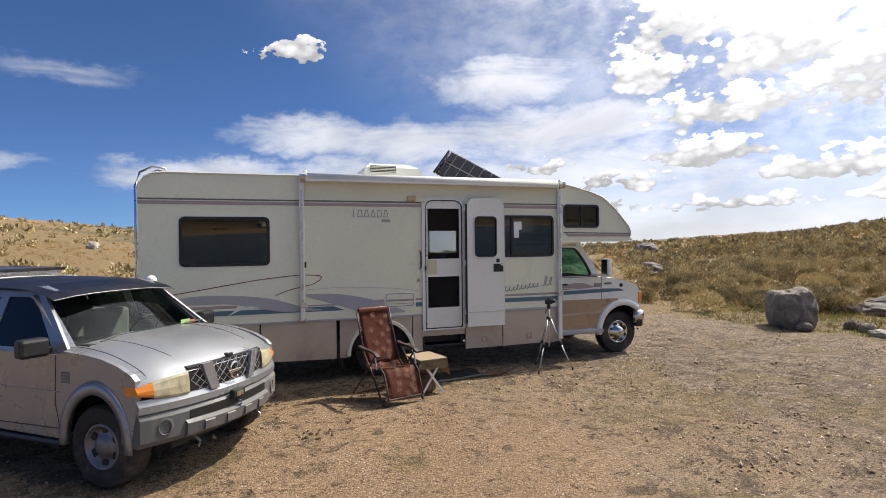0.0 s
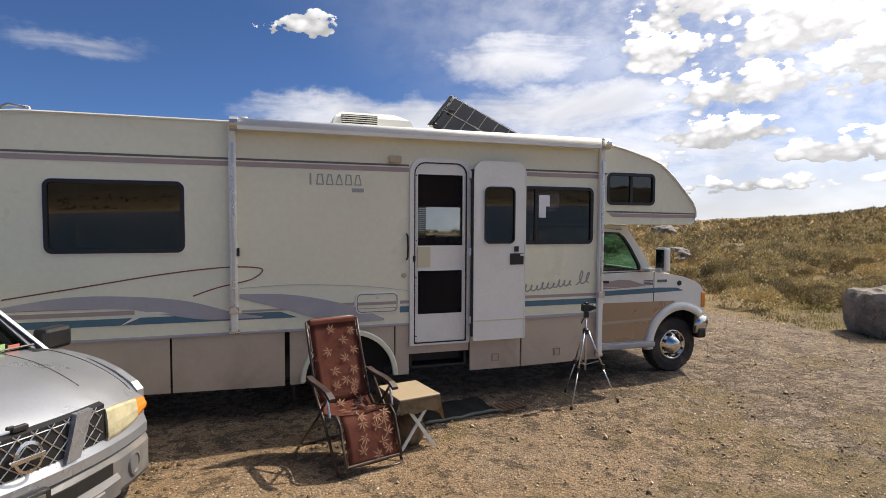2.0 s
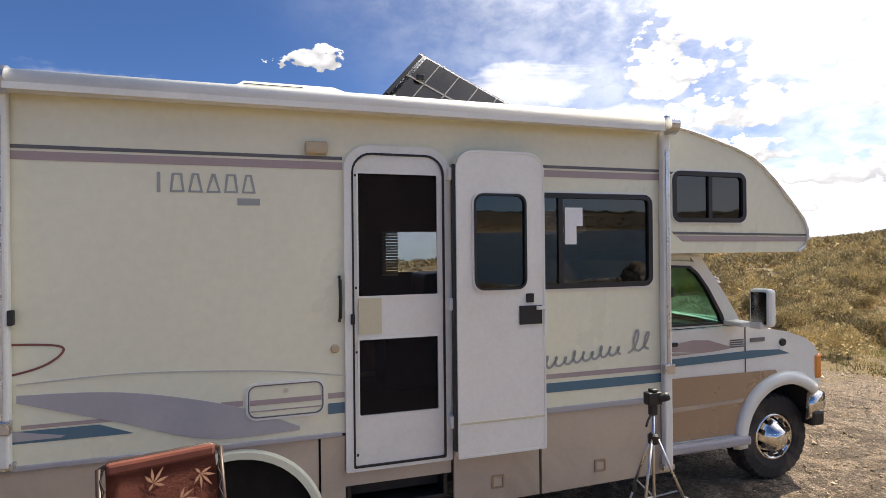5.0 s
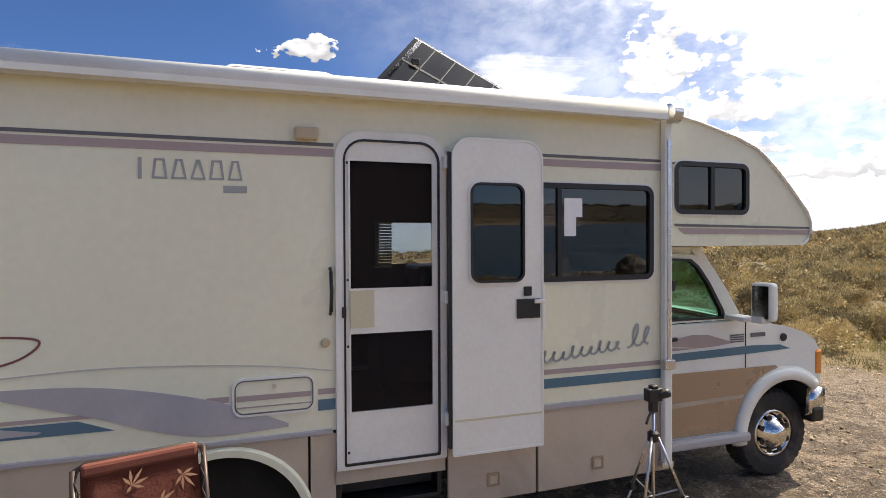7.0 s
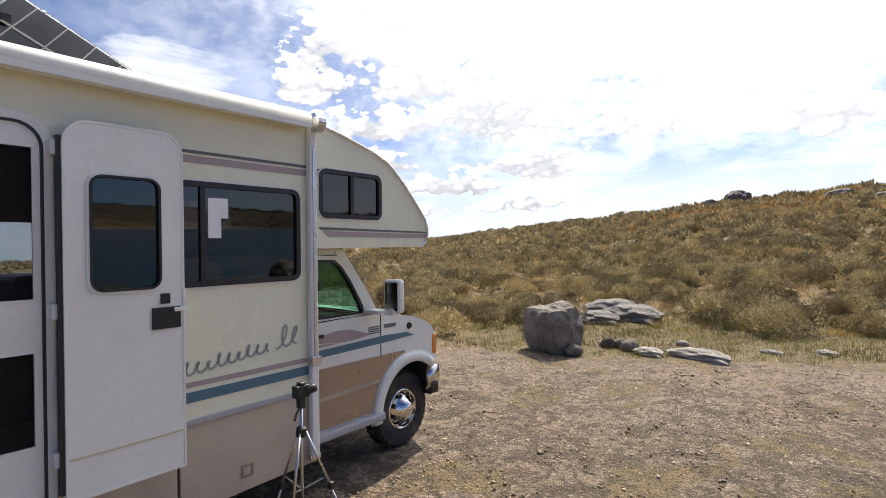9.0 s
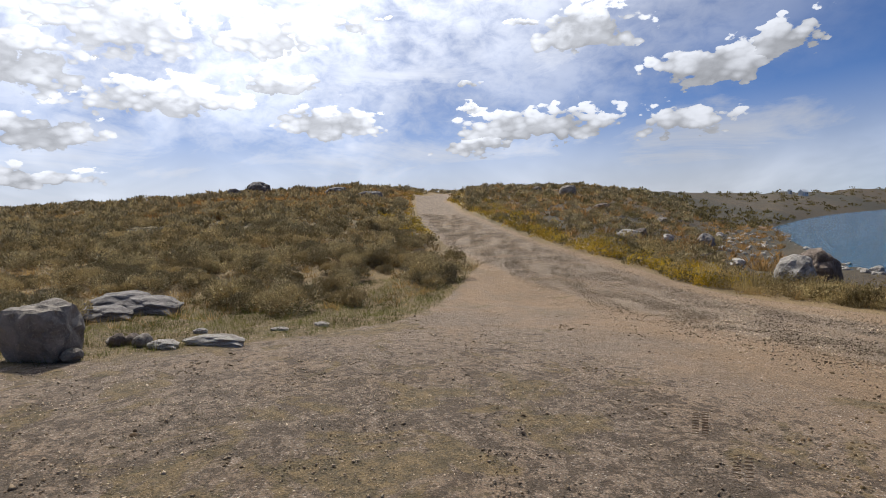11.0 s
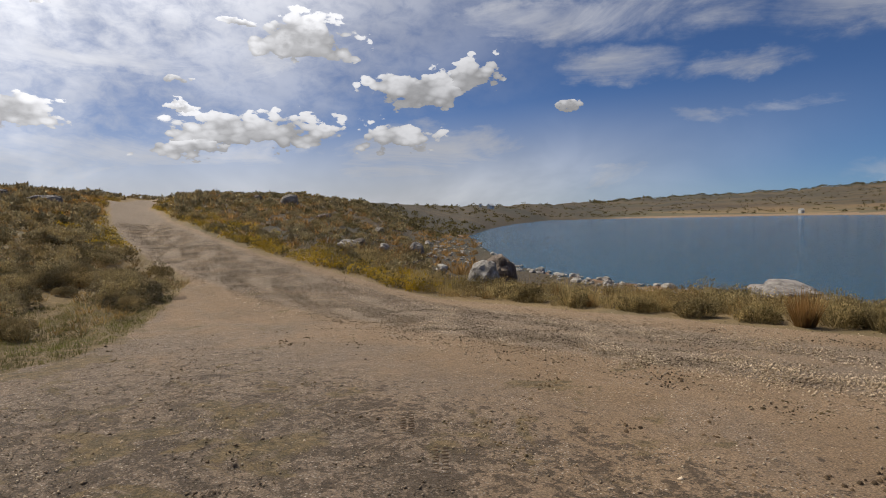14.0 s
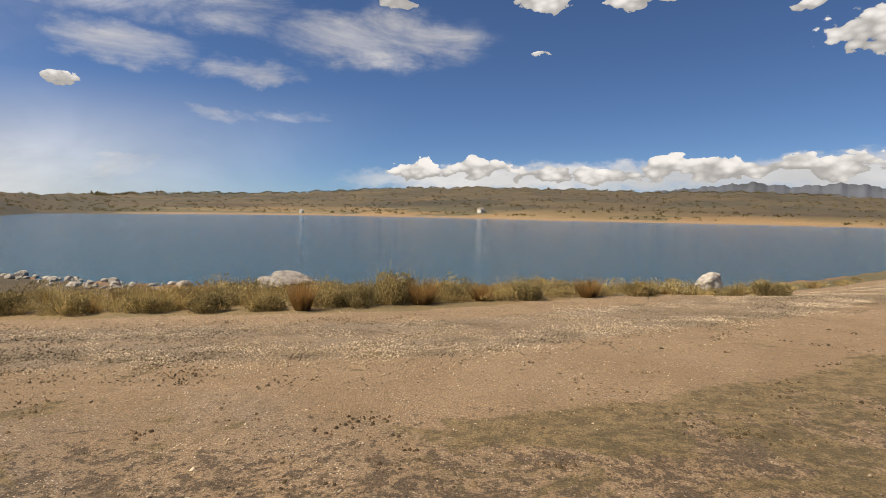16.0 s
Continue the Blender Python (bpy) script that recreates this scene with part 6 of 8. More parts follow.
def lounge_chair():
    ch = thing("lounge_chair", LOT @ pose(-0.88, -1.04, 0, 0, 0, -163), "russet leaf-print reclining lounge chair on a bent steel frame", "chair")
    # fabric line in side view: forward, height
    back = [(-0.36, 1.11), (-0.27, 0.86), (-0.17, 0.62), (-0.10, 0.45)]
    seat = [(-0.10, 0.45), (-0.02, 0.39), (0.14, 0.42), (0.27, 0.455)]
    legs = [(0.27, 0.455), (0.34, 0.40), (0.41, 0.24), (0.455, 0.10)]
    rng = random.Random(4)
    me = leaf_print_mesh()
    for name, line, lab in (("backrest", back, "russet fabric back with pale leaf print"), ("seat", seat, "russet fabric seat"), ("leg_rest", legs, "russet fabric leg rest")):
        bm = bmesh.new()
        rows = []
        fine = []
        for (a, b), (c, d) in zip(line, line[1:]):
            for k in range(3):
                fine.append((a + (c - a) * k / 3, b + (d - b) * k / 3))
        fine.append(line[-1])
        for f, z in fine:
            rows.append([(w, f, z - 0.018 * (1 - (w / 0.22) ** 2)) for w in np.linspace(-0.22, 0.22, 9)])
        loft(bm, rows, close=False, caps=False)
        bmesh.ops.solidify(bm, geom=list(bm.faces), thickness=0.006)
        fab = part(name, bm, M_FABRIC, ch, lab, smooth=True)
        for i, (f, z) in enumerate(fine[1:-1]):
            f2, z2 = fine[i + 2]
            slope = math.atan2(z2 - z, f2 - f)
            for w in (-0.14 + 0.07 * (i % 2), 0.06 + 0.07 * (i % 2)):
                if i % 2 and w > 0.1:
                    continue
                for lift in (0.012, -0.016):
                    ob = new("printed_leaf", me)
                    ob.parent = fab
                    ob.matrix_basis = Matrix.Translation((w + rng.uniform(-0.02, 0.02), f, z - 0.012)) @ Matrix.Rotation(slope, 4, "X") @ Matrix.Translation((0, 0, lift)) @ Matrix.Rotation(rng.uniform(0, 6.3), 4, "Z")
    for s in (-1, 1):
        w = 0.245 * s
        part("back_tube", tube(bmesh.new(), [(w, f - 0.01, z) for f, z in back], 0.012, 8), M_STEEL, ch, smooth=True)
        part("seat_tube", tube(bmesh.new(), [(w, f, z) for f, z in seat + legs[1:]], 0.012, 8), M_STEEL, ch, smooth=True)
        w2 = 0.285 * s
        part("front_leg", tube(bmesh.new(), [(w2, -0.12, 0.62), (w2, 0.10, 0.40), (w2, 0.40, 0.02)], 0.012, 8), M_STEEL, ch, smooth=True)
        part("rear_leg", tube(bmesh.new(), [(w2, 0.22, 0.62), (w2, 0.0, 0.38), (w2, -0.40, 0.02)], 0.012, 8), M_STEEL, ch, smooth=True)
        arm = part("armrest", loft(bmesh.new(), [[(w2 + a, f, z + b) for a, b in ((-0.03, 0), (0.03, 0), (0.025, 0.022), (-0.025, 0.022))] for f, z in ((-0.20, 0.655), (-0.10, 0.64), (0.10, 0.635), (0.22, 0.62), (0.29, 0.585))]), M_PAD, ch, "dark curved armrest", smooth=False)
        part("arm_strut", tube(bmesh.new(), [(w2, 0.18, 0.62), (w2, 0.24, 0.44)], 0.01, 6), M_ALU, arm)
        part("side_lace", tube(bmesh.new(), [(w * (0.92 + 0.06 * (k % 2)), f, z) for k, (f, z) in enumerate([(a + (c - a) * q / 6, b + (d - b) * q / 6) for (a, b), (c, d) in zip(back, back[1:]) for q in range(6)])], 0.004, 4), M_PAD, ch)
    part("top_rail", tube(bmesh.new(), [(-0.245, -0.37, 1.10), (-0.20, -0.375, 1.125), (0.20, -0.375, 1.125), (0.245, -0.37, 1.10)], 0.012, 8), M_STEEL, ch, smooth=True)
    part("head_band", boxes((-0.22, 0.22, -0.40, -0.345, 1.075, 1.13), bevel=0.015), M_FABRIC, ch)
    part("front_foot_bar", tube(bmesh.new(), [(-0.285, 0.40, 0.015), (-0.24, 0.43, 0.012), (0.24, 0.43, 0.012), (0.285, 0.40, 0.015)], 0.012, 8), M_STEEL, ch, smooth=True)
    part("rear_foot_bar", tube(bmesh.new(), [(-0.285, -0.40, 0.015), (0.285, -0.40, 0.015)], 0.012, 8), M_STEEL, ch)
    part("leg_end_bar", tube(bmesh.new(), [(-0.245, 0.45, 0.10), (0.245, 0.45, 0.10)], 0.012, 8), M_STEEL, ch)


def side_table():
    tb = thing("side_table", LOT @ pose(-0.33, -0.92, 0, 0, 0, 12), "small folding table with a tan cloth top beside the chair", "table")
    part("tabletop", boxes((-0.20, 0.20, -0.24, 0.24, 0.455, 0.475), bevel=0.006), M_TABLETOP, tb, "tan cloth covered top")
    # cloth apron that hangs unevenly
    for s, drop in ((1, 0.20), (-1, 0.14)):
        bm = bmesh.new()
        rows = []
        for k in range(5):
            z = 0.46 - drop * k / 4
            rows.append([(s * (0.203 + 0.012 * k) + 0.012 * math.sin(v * 9) * k / 4, 0.24 * v, z - 0.03 * abs(v) * k / 4) for v in np.linspace(-1, 1, 13)])
        loft(bm, rows, close=False, caps=False)
        bmesh.ops.solidify(bm, geom=list(bm.faces), thickness=0.004)
        part("cloth_apron", bm, M_CAMO, tb, "brown camouflage cloth")
    bm = bmesh.new()
    loft(bm, [[(0.20 * v, -0.243 - 0.004 * k, 0.46 - 0.028 * k + 0.012 * math.sin(v * 7) * k / 4) for v in np.linspace(-1, 1, 11)] for k in range(5)], close=False, caps=False)
    bmesh.ops.solidify(bm, geom=list(bm.faces), thickness=0.004)
    part("cloth_apron", bm, M_CAMO, tb)
    for y in (-0.20, 0.20):
        for s in (-1, 1):
            part("cross_leg", loft(bmesh.new(), [[(x - 0.018, y + s * 0.008, z), (x + 0.018, y + s * 0.008, z), (x + 0.018, y + s * 0.008 + 0.012, z), (x - 0.018, y + s * 0.008 + 0.012, z)] for x, z in ((-0.16 * s, 0.0), (0.16 * s, 0.455))]), M_TRIM, tb, "white crossed leg")
    part("stored_bag", loft(bmesh.new(), [[(0.13 * math.cos(t) * r, 0.15 * math.sin(t) * r, z) for t in np.linspace(0, 2 * math.pi, 14, endpoint=False)] for r, z in ((0.8, 0.0), (1.05, 0.05), (1.0, 0.16), (0.6, 0.24))]), M_CAMO, tb, "dark bag under the table", smooth=True)


def tripod():
    tp = thing("camera_tripod", LOT @ pose(1.83, -0.44, 0), "aluminium tripod with a black camera, standing on the gravel", "tripod")
    top = Vector((0, 0, 0.80))
    for k, a in enumerate((215, 335, 95)):
        d = Vector((math.cos(radians(a)), math.sin(radians(a)), 0))
        foot = d * 0.36 + Vector((0, 0, 0.012))
        mid = top.lerp(foot, 0.5) + d * 0.012
        leg = part("leg", tube(bmesh.new(), [top + d * 0.025, mid], 0.0095, 8), M_ALU, tp, "silver telescopic leg", smooth=True)
        part("lower_tube", tube(bmesh.new(), [mid - Vector((0, 0, 0.02)), foot], 0.0068, 8), M_ALU, leg, smooth=True)
        part("leg_clip", boxes((-0.018, 0.018, -0.018, 0.018, -0.025, 0.025), bevel=0.005), M_BLACK, leg).matrix_basis = Matrix.Translation(mid)
        part("rubber_foot", lathe(bmesh.new(), [(0.012, 0.03), (0.016, 0.01), (0.012, -0.012), (0.001, -0.012)], Matrix.Translation(foot), 8), M_BLACK, leg)
        part("brace", tube(bmesh.new(), [Vector((0, 0, 0.42)), top.lerp(foot, 0.42)], 0.005, 6), M_ALU, tp)
    part("centre_column", tube(bmesh.new(), [(0, 0, 0.36), (0, 0, 0.98)], 0.011, 8), M_ALU, tp, smooth=True)
    part("collar", lathe(bmesh.new(), [(0.02, -0.04), (0.035, -0.03), (0.035, 0.02), (0.018, 0.035)], Matrix.Translation((0, 0, 0.80)), 14), M_BLACK, tp)
    part("head", boxes((-0.025, 0.025, -0.02, 0.02, 0.95, 1.02), bevel=0.008), M_BLACK, tp)
    part("pan_handle", tube(bmesh.new(), [(0, 0, 0.97), (-0.06, -0.03, 0.93), (-0.09, -0.05, 0.90)], 0.008, 6), M_BLACK, tp)
    cm = part("camera_body", boxes((-0.052, 0.052, -0.03, 0.03, 1.02, 1.1), (-0.02, 0.024, -0.025, 0.025, 1.096, 1.12), bevel=0.008), M_BLACK, tp, "black still camera")
    part("lens", lathe(bmesh.new(), [(0.028, 0.0), (0.03, 0.04), (0.028, 0.065), (0.023, 0.065), (0.02, 0.045), (0.001, 0.04)], Matrix.Translation((0.035, -0.012, 1.058)) @ Matrix.Rotation(radians(75), 4, "Y") @ Matrix.Rotation(radians(20), 4, "X"), 16), M_BLACK, cm, smooth=True)


def mats():
    m = thing("doormat", LOT, "dark woven mat on the gravel below the step", "mat")
    bm = bmesh.new()
    rows = []
    for u in np.linspace(0, 1, 12):
        rows.append([(-0.05 + 0.78 * u, -0.60 + 0.14 * u + 0.5 * v, 0.012 + 0.006 * math.sin(u * 17 + v * 5) + 0.004) for v in np.linspace(0, 1, 6)])
    loft(bm, rows, close=False, caps=False)
    bmesh.ops.solidify(bm, geom=list(bm.faces), thickness=0.01)
    part("weave", bm, M_MAT, m)
    bm = bmesh.new()
    pts = [(-0.08 + 0.86 * u, -0.62 + 0.17 * u + 0.012 * math.sin(u * 11), 0.022 + 0.005 * math.sin(u * 23)) for u in np.linspace(0, 1, 18)]
    part("rolled_edge", tube(bm, pts, 0.018, 8), M_HOSE, m, "grey green rolled edge", smooth=True)
    s = thing("slatted_foot_grid", LOT @ pose(0.92, -0.38, 0.0, 0, 0, 14), "brown slatted wooden foot grid on the gravel", "mat")
    for k in range(6):
        part("slat", boxes((-0.17 + k * 0.06, -0.125 + k * 0.06, -0.10, 0.10, 0.016, 0.03), bevel=0.003), M_SLAT, s)
    for y in (-0.07, 0.07):
        part("batten", boxes((-0.17, 0.175, y - 0.015, y + 0.015, 0.002, 0.016)), M_SLAT, s)


lounge_chair()
side_table()
tripod()
mats()

# ---- rocks ----
def stone_material(name, light, dark, lichen, scale=1.0):
    mat, g, b = shader(name, 0.9)
    co = g.n("ShaderNodeTexCoord").outputs["Object"]
    n1 = g.noise(co, 1.8 * scale, 6.0, 0.62, 0.6)
    n2 = g.noise(co, 14.0 * scale, 5.0, 0.7)
    col = g.mix(g.ramp(n1, 0.35, 0.65), dark, light)
    col = g.mix(g.ramp(n2, 0.5, 0.72, 0.0, 0.6), col, lichen)
    rnd = g.n("ShaderNodeObjectInfo")
    hue = g.n("ShaderNodeHueSaturation")
    g.link(g.ramp(rnd.outputs["Random"], 0.0, 1.0, 0.75, 1.2, False), hue.inputs["Value"])
    g.link(col, hue.inputs["Color"])
    g.link(hue.outputs[0], b.inputs["Base Color"])
    bump(g, b, g.m("ADD", n1, g.m("MULTIPLY", n2, 0.5)), 0.8, 0.06)
    return mat


M_GRANITE = stone_material("grey granite", (0.28, 0.245, 0.205), (0.155, 0.134, 0.112), (0.38, 0.335, 0.275))
M_OUTCROP = stone_material("dark grey outcrop", (0.22, 0.20, 0.185), (0.10, 0.09, 0.082), (0.36, 0.33, 0.3), 1.5)
M_PALE = stone_material("pale shore stone", (0.46, 0.43, 0.385), (0.27, 0.24, 0.205), (0.54, 0.505, 0.455), 2.0)
M_DARKROCK = stone_material("dark brown rock", (0.17, 0.13, 0.10), (0.085, 0.066, 0.052), (0.26, 0.21, 0.17))


def rock_mesh(name, seed, boxy=0.6, sub=3, rough=0.24, faces=9):
    """A weathered block of about unit size, flat enough at its foot."""
    bm = bmesh.new()
    bmesh.ops.create_icosphere(bm, subdivisions=sub, radius=1.0)
    off = Vector((seed * 3.7, seed * 1.3, seed * 2.1))
    rng = random.Random(seed)
    cuts = [(Vector((rng.uniform(-1, 1), rng.uniform(-1, 1), rng.uniform(-0.3, 1))).normalized(), rng.uniform(0.6, 0.8)) for _ in range(faces)]
    for v in bm.verts:
        p = v.co.normalized()
        cube = p / max(abs(c) for c in p)
        q = p.lerp(cube, 0.62 * boxy) * 0.84
        for n, d in cuts:
            k = q.dot(n)
            if k > d:
                q -= n * (k - d) * 0.85
        q *= 1 + rough * noise.noise(q * 1.3 + off) + rough * 0.6 * noise.noise(q * 3.1 + off) + rough * 0.4 * abs(noise.noise(q * 7 + off))
        v.co = q
    me = bpy.data.meshes.new(name)
    bm.to_mesh(me)
    bm.free()
    return me


ROCKS = [rock_mesh("rock", s, boxy=b, sub=4, faces=0 if s == 1 else 9, rough=0.17 if s == 1 else 0.26) for s, b in ((1, 0.82), (2, 0.6), (3, 0.8), (4, 0.3), (5, 0.6))]
SMALL = [rock_mesh("stone", s, boxy=0.5, sub=2, rough=0.25) for s in (11, 12, 13, 14)]


def polar(az, r, lift=0.0):
    x, y = HOVER.x + r * math.sin(radians(az)), HOVER.y + r * math.cos(radians(az))
    return Vector((x, y, float(terrain(x, y)) + lift))


def lay_rock(name, me, mat, at, size, turn, label, category="rock", group="", sink=0.3):
    data = me.copy()
    data.materials.append(mat)
    ob = new(name, data)
    ob.matrix_world = Matrix.Translation(Vector(at) + Vector((0, 0, size[2] * (1 - sink) * 0.8))) @ Matrix.Rotation(radians(turn), 4, "Z") @ Matrix.Diagonal((*size, 1))
    return tagged(ob, label, category, group)


def on_lot(x, y):
    return Vector((x, y, float(terrain(x, y))))


def rocks():
    lay_rock("boulder", ROCKS[0], M_GRANITE, on_lot(9.05, 1.25), (0.46, 0.60, 0.56), -24, "large blocky grey granite boulder at the lot's edge", "boulder", sink=0.08)
    lay_rock("stone", SMALL[0], M_GRANITE, on_lot(8.75, 0.72), (0.16, 0.2, 0.13), 20, "small grey stone against the boulder", "rock", sink=0.1)
    for x, y, sx, sy, sz, a in ((13.0, 2.0, 0.6, 0.7, 0.24, 10), (13.9, 1.3, 0.65, 0.9, 0.32, -15), (14.4, 2.1, 0.65, 0.95, 0.34, 30), (13.3, 2.6, 0.5, 0.55, 0.2, 0)):
        lay_rock("rock_slab", ROCKS[2], M_OUTCROP, on_lot(x, y), (sx, sy, sz), a, "low cracked grey rock slab in the grass", "rock", "rock outcrop", sink=0.45)
    for x, y, s, h, a, m in ((9.85, 0.50, 0.14, 0.15, 0, M_DARKROCK), (9.95, 0.30, 0.16, 0.13, 40, M_DARKROCK), (9.72, 0.05, 0.17, 0.15, 15, M_GRANITE), (10.0, 0.62, 0.16, 0.09, 70, M_GRANITE)):
        lay_rock("stone", SMALL[1], m, on_lot(x, y), (s, s * 1.1, h), a, "broken grey stone in the grass", "rock", "stones by the boulder", sink=0.15)
    for x, y, sx, sy, h, a in ((9.55, -0.35, 0.2, 0.30, 0.08, -10), (9.7, -1.15, 0.26, 0.62, 0.10, -14), (10.9, -2.1, 0.12, 0.22, 0.04, -20), (11.4, -2.9, 0.13, 0.2, 0.04, -30), (10.9, -0.6, 0.1, 0.16, 0.05, 0)):
        lay_rock("flat_stone", ROCKS[2], M_PALE, on_lot(x, y), (sx, sy, h * 1.3), a, "flat pale stone half sunk in turf", "rock", "flat edging stones", sink=0.3)
    # lakeside boulders
    lay_rock("boulder", ROCKS[1], M_PALE, polar(132.4, 24.0), (0.85, 0.75, 0.8), 30, "pale grey boulder by the gravel road", "boulder", "lakeside boulders", sink=0.2)
    lay_rock("boulder", ROCKS[4], M_DARKROCK, polar(133.9, 25.6), (1.05, 0.8, 0.95), -20, "dark grey boulder behind a pale one", "boulder", "lakeside boulders", sink=0.2)
    lay_rock("boulder", ROCKS[3], M_OUTCROP, polar(160.0, 22.0), (1.7, 0.7, 0.62), -22, "long sloping pale rock by the water", "boulder", "lakeside boulders", sink=0.2)
    lay_rock("boulder", ROCKS[4], M_PALE, polar(201.8, 24.0), (0.6, 0.5, 0.6), 10, "rounded whitish boulder by the road", "boulder", "lakeside boulders", sink=0.15)
    for az, r, s, h, m in ((118.3, 31, 0.85, 0.32, M_PALE), (119.4, 32.5, 0.6, 0.35, M_DARKROCK), (125.3, 44, 0.8, 0.62, M_OUTCROP), (112.6, 72, 1.3, 1.0, M_GRANITE), (122, 36, 0.5, 0.3, M_PALE), (128, 33, 0.55, 0.3, M_PALE),
                         (109.5, 78, 0.8, 0.6, M_DARKROCK), (126.5, 58, 0.6, 0.5, M_PALE), (121.5, 52, 0.7, 0.4, M_GRANITE), (116, 50, 0.7, 0.35, M_DARKROCK)):
        lay_rock("boulder", ROCKS[1 + int(az) % 4], m, polar(az, r), (s, s * 0.8, h), az * 7, "weathered boulder on the dry lakeside slope", "boulder", "slope boulders", sink=0.25)
    for az, r, s, h in ((81.3, 80, 2.0, 1.3), (92.6, 62, 1.2, 0.7), (91.6, 62.5, 1.0, 0.5), (88.9, 64, 1.5, 0.6), (79, 77, 1.3, 0.8), (42.5, 26, 0.9, 0.5), (40.6, 60, 1.6, 0.9), (-11.4, 45, 0.7, 0.6), (-13.0, 47, 0.6, 0.4), (-17, 52, 0.7, 0.5), (-7, 60, 0.8, 0.5)):
        lay_rock("boulder", ROCKS[1 + int(abs(az)) % 4], M_OUTCROP if az > 30 else M_PALE, polar(az, r), (s, s * 0.8, h), az * 5, "rock standing out of the sagebrush hill", "boulder", "hill rocks", sink=0.25)
    # stones along the shore
    rng = random.Random(21)
    meshes = []
    for m in SMALL:
        d = m.copy()
        d.materials.append(M_PALE)
        meshes.append(d)
    near = table(SHORE, 1)
    for k in range(150):
        az = 131 + 26 * rng.random() ** 1.25
        r = float(near(az)) - 4.2 * rng.random() ** 1.5 * (1 + (135 - az) * 0.35 * (az < 135))
        s = rng.uniform(0.07, 0.22) * (1.7 if rng.random() < 0.15 else 1)
        p = polar(az, r, s * 0.2)
        ob = new("shore_stone", rng.choice(meshes))
        ob.matrix_world = Matrix.Translation(p) @ Matrix.Rotation(rng.uniform(0, 6.3), 4, "Z") @ Matrix.Diagonal((s, s * rng.uniform(0.7, 1.2), s * rng.uniform(0.5, 0.9), 1))
        tagged(ob, "pale stone on the reddish shore", "rock", "shore stones")
    for k in range(70):
        az, r = rng.uniform(126.5, 131.0), rng.uniform(44, 78)
        s = rng.uniform(0.12, 0.36)
        ob = new("shore_stone", rng.choice(meshes))
        ob.matrix_world = Matrix.Translation(polar(az, r, s * 0.2)) @ Matrix.Rotation(rng.uniform(0, 6.3), 4, "Z") @ Matrix.Diagonal((s, s * 0.9, s * 0.6, 1))
        tagged(ob, "grey stone in a shore rubble heap", "rock", "shore rubble")


rocks()


# ---- far buildings ----
def far_house(az, r, w, h, label, roof_col):
    m = Matrix.Translation(polar(az, r)) @ Matrix.Rotation(radians(-az + 65), 4, "Z")
    hs = thing("house", m, label, "house", "far houses")
    part("wall", boxes((-w / 2, w / 2, -w * 0.25, w * 0.25, -0.5, h)), M_TRIM, hs)
    bm = bmesh.new()
    loft(bm, [[(x, -w * 0.29, h), (x, 0, h + w * 0.24), (x, w * 0.29, h), (x, 0, h - 0.05)] for x in (-w * 0.54, w * 0.54)])
    part("roof", bm, roof_col, hs)
    part("door", boxes((-0.45, 0.45, -w * 0.25 - 0.05, -w * 0.25 + 0.02, 0, h * 0.72)), M_TAN, hs)
    part("window", boxes((w * 0.2, w * 0.2 + 0.9, -w * 0.25 - 0.05, -w * 0.25 + 0.02, h * 0.4, h * 0.75)), M_BLACK, hs)


far_house(133.0, 330, 5.0, 1.8, "white cabin on the far low ridge", M_TRIM)
far_house(132.0, 325, 2.0, 1.7, "small white shed on the far low ridge", M_TAN)
far_house(161.2, 436, 4.0, 2.2, "small white house on the far shore", M_TRIM)
far_house(179.6, 345, 5.0, 2.3, "white house across the lake", M_TAN)


# ---- plants ----
def plant_material(name, tones, rough=0.9, leaf=True, thin_part=0.4):
    mat, g, b = shader(name, rough)
    geo = g.n("ShaderNodeNewGeometry")
    co = g.n("ShaderNodeTexCoord").outputs["Object"]
    patch = g.noise(co, 0.35, 3.0, 0.6)
    col = g.mix(geo.outputs["Random Per Island"], tones[0], tones[1])
    col = g.mix(g.ramp(patch, 0.42, 0.65, 0.0, 0.6), col, tones[2])
    tone = g.n("ShaderNodeHueSaturation")
    g.link(g.ramp(g.noise(co, 0.9, 1.0, 0.5), 0.38, 0.62, 0.65, 1.3), tone.inputs["Value"])
    g.link(col, tone.inputs["Color"])
    col = tone.outputs[0]
    g.link(col, b.inputs["Base Color"])
    b.inputs["Specular IOR Level"].default_value = 0.15
    if leaf:
        thin = g.n("ShaderNodeBsdfTranslucent")
        g.link(col, thin.inputs[0])
        mixer = g.n("ShaderNodeMixShader")
        mixer.inputs[0].default_value = thin_part
        g.link(b.outputs[0], mixer.inputs[1])
        g.link(thin.outputs[0], mixer.inputs[2])
        g.link(mixer.outputs[0], mat.node_tree.nodes["Material Output"].inputs[0])
    return mat


M_SAGE = plant_material("sagebrush leaves", ((0.56, 0.475, 0.275), (0.23, 0.19, 0.10), (0.47, 0.365, 0.18)), thin_part=0.07)
M_DRY = plant_material("dry grass", ((0.44, 0.31, 0.13), (0.25, 0.17, 0.07), (0.36, 0.24, 0.09)), thin_part=0.22)
M_RUST = plant_material("rusty autumn grass", ((0.42, 0.25, 0.095), (0.26, 0.15, 0.055), (0.36, 0.25, 0.11)))
M_YELLOW = plant_material("yellow rabbitbrush flowers", ((0.50, 0.33, 0.03), (0.28, 0.22, 0.05), (0.42, 0.27, 0.03)))
M_GREEN = plant_material("short green turf", ((0.16, 0.165, 0.045), (0.085, 0.09, 0.026), (0.20, 0.165, 0.065)))
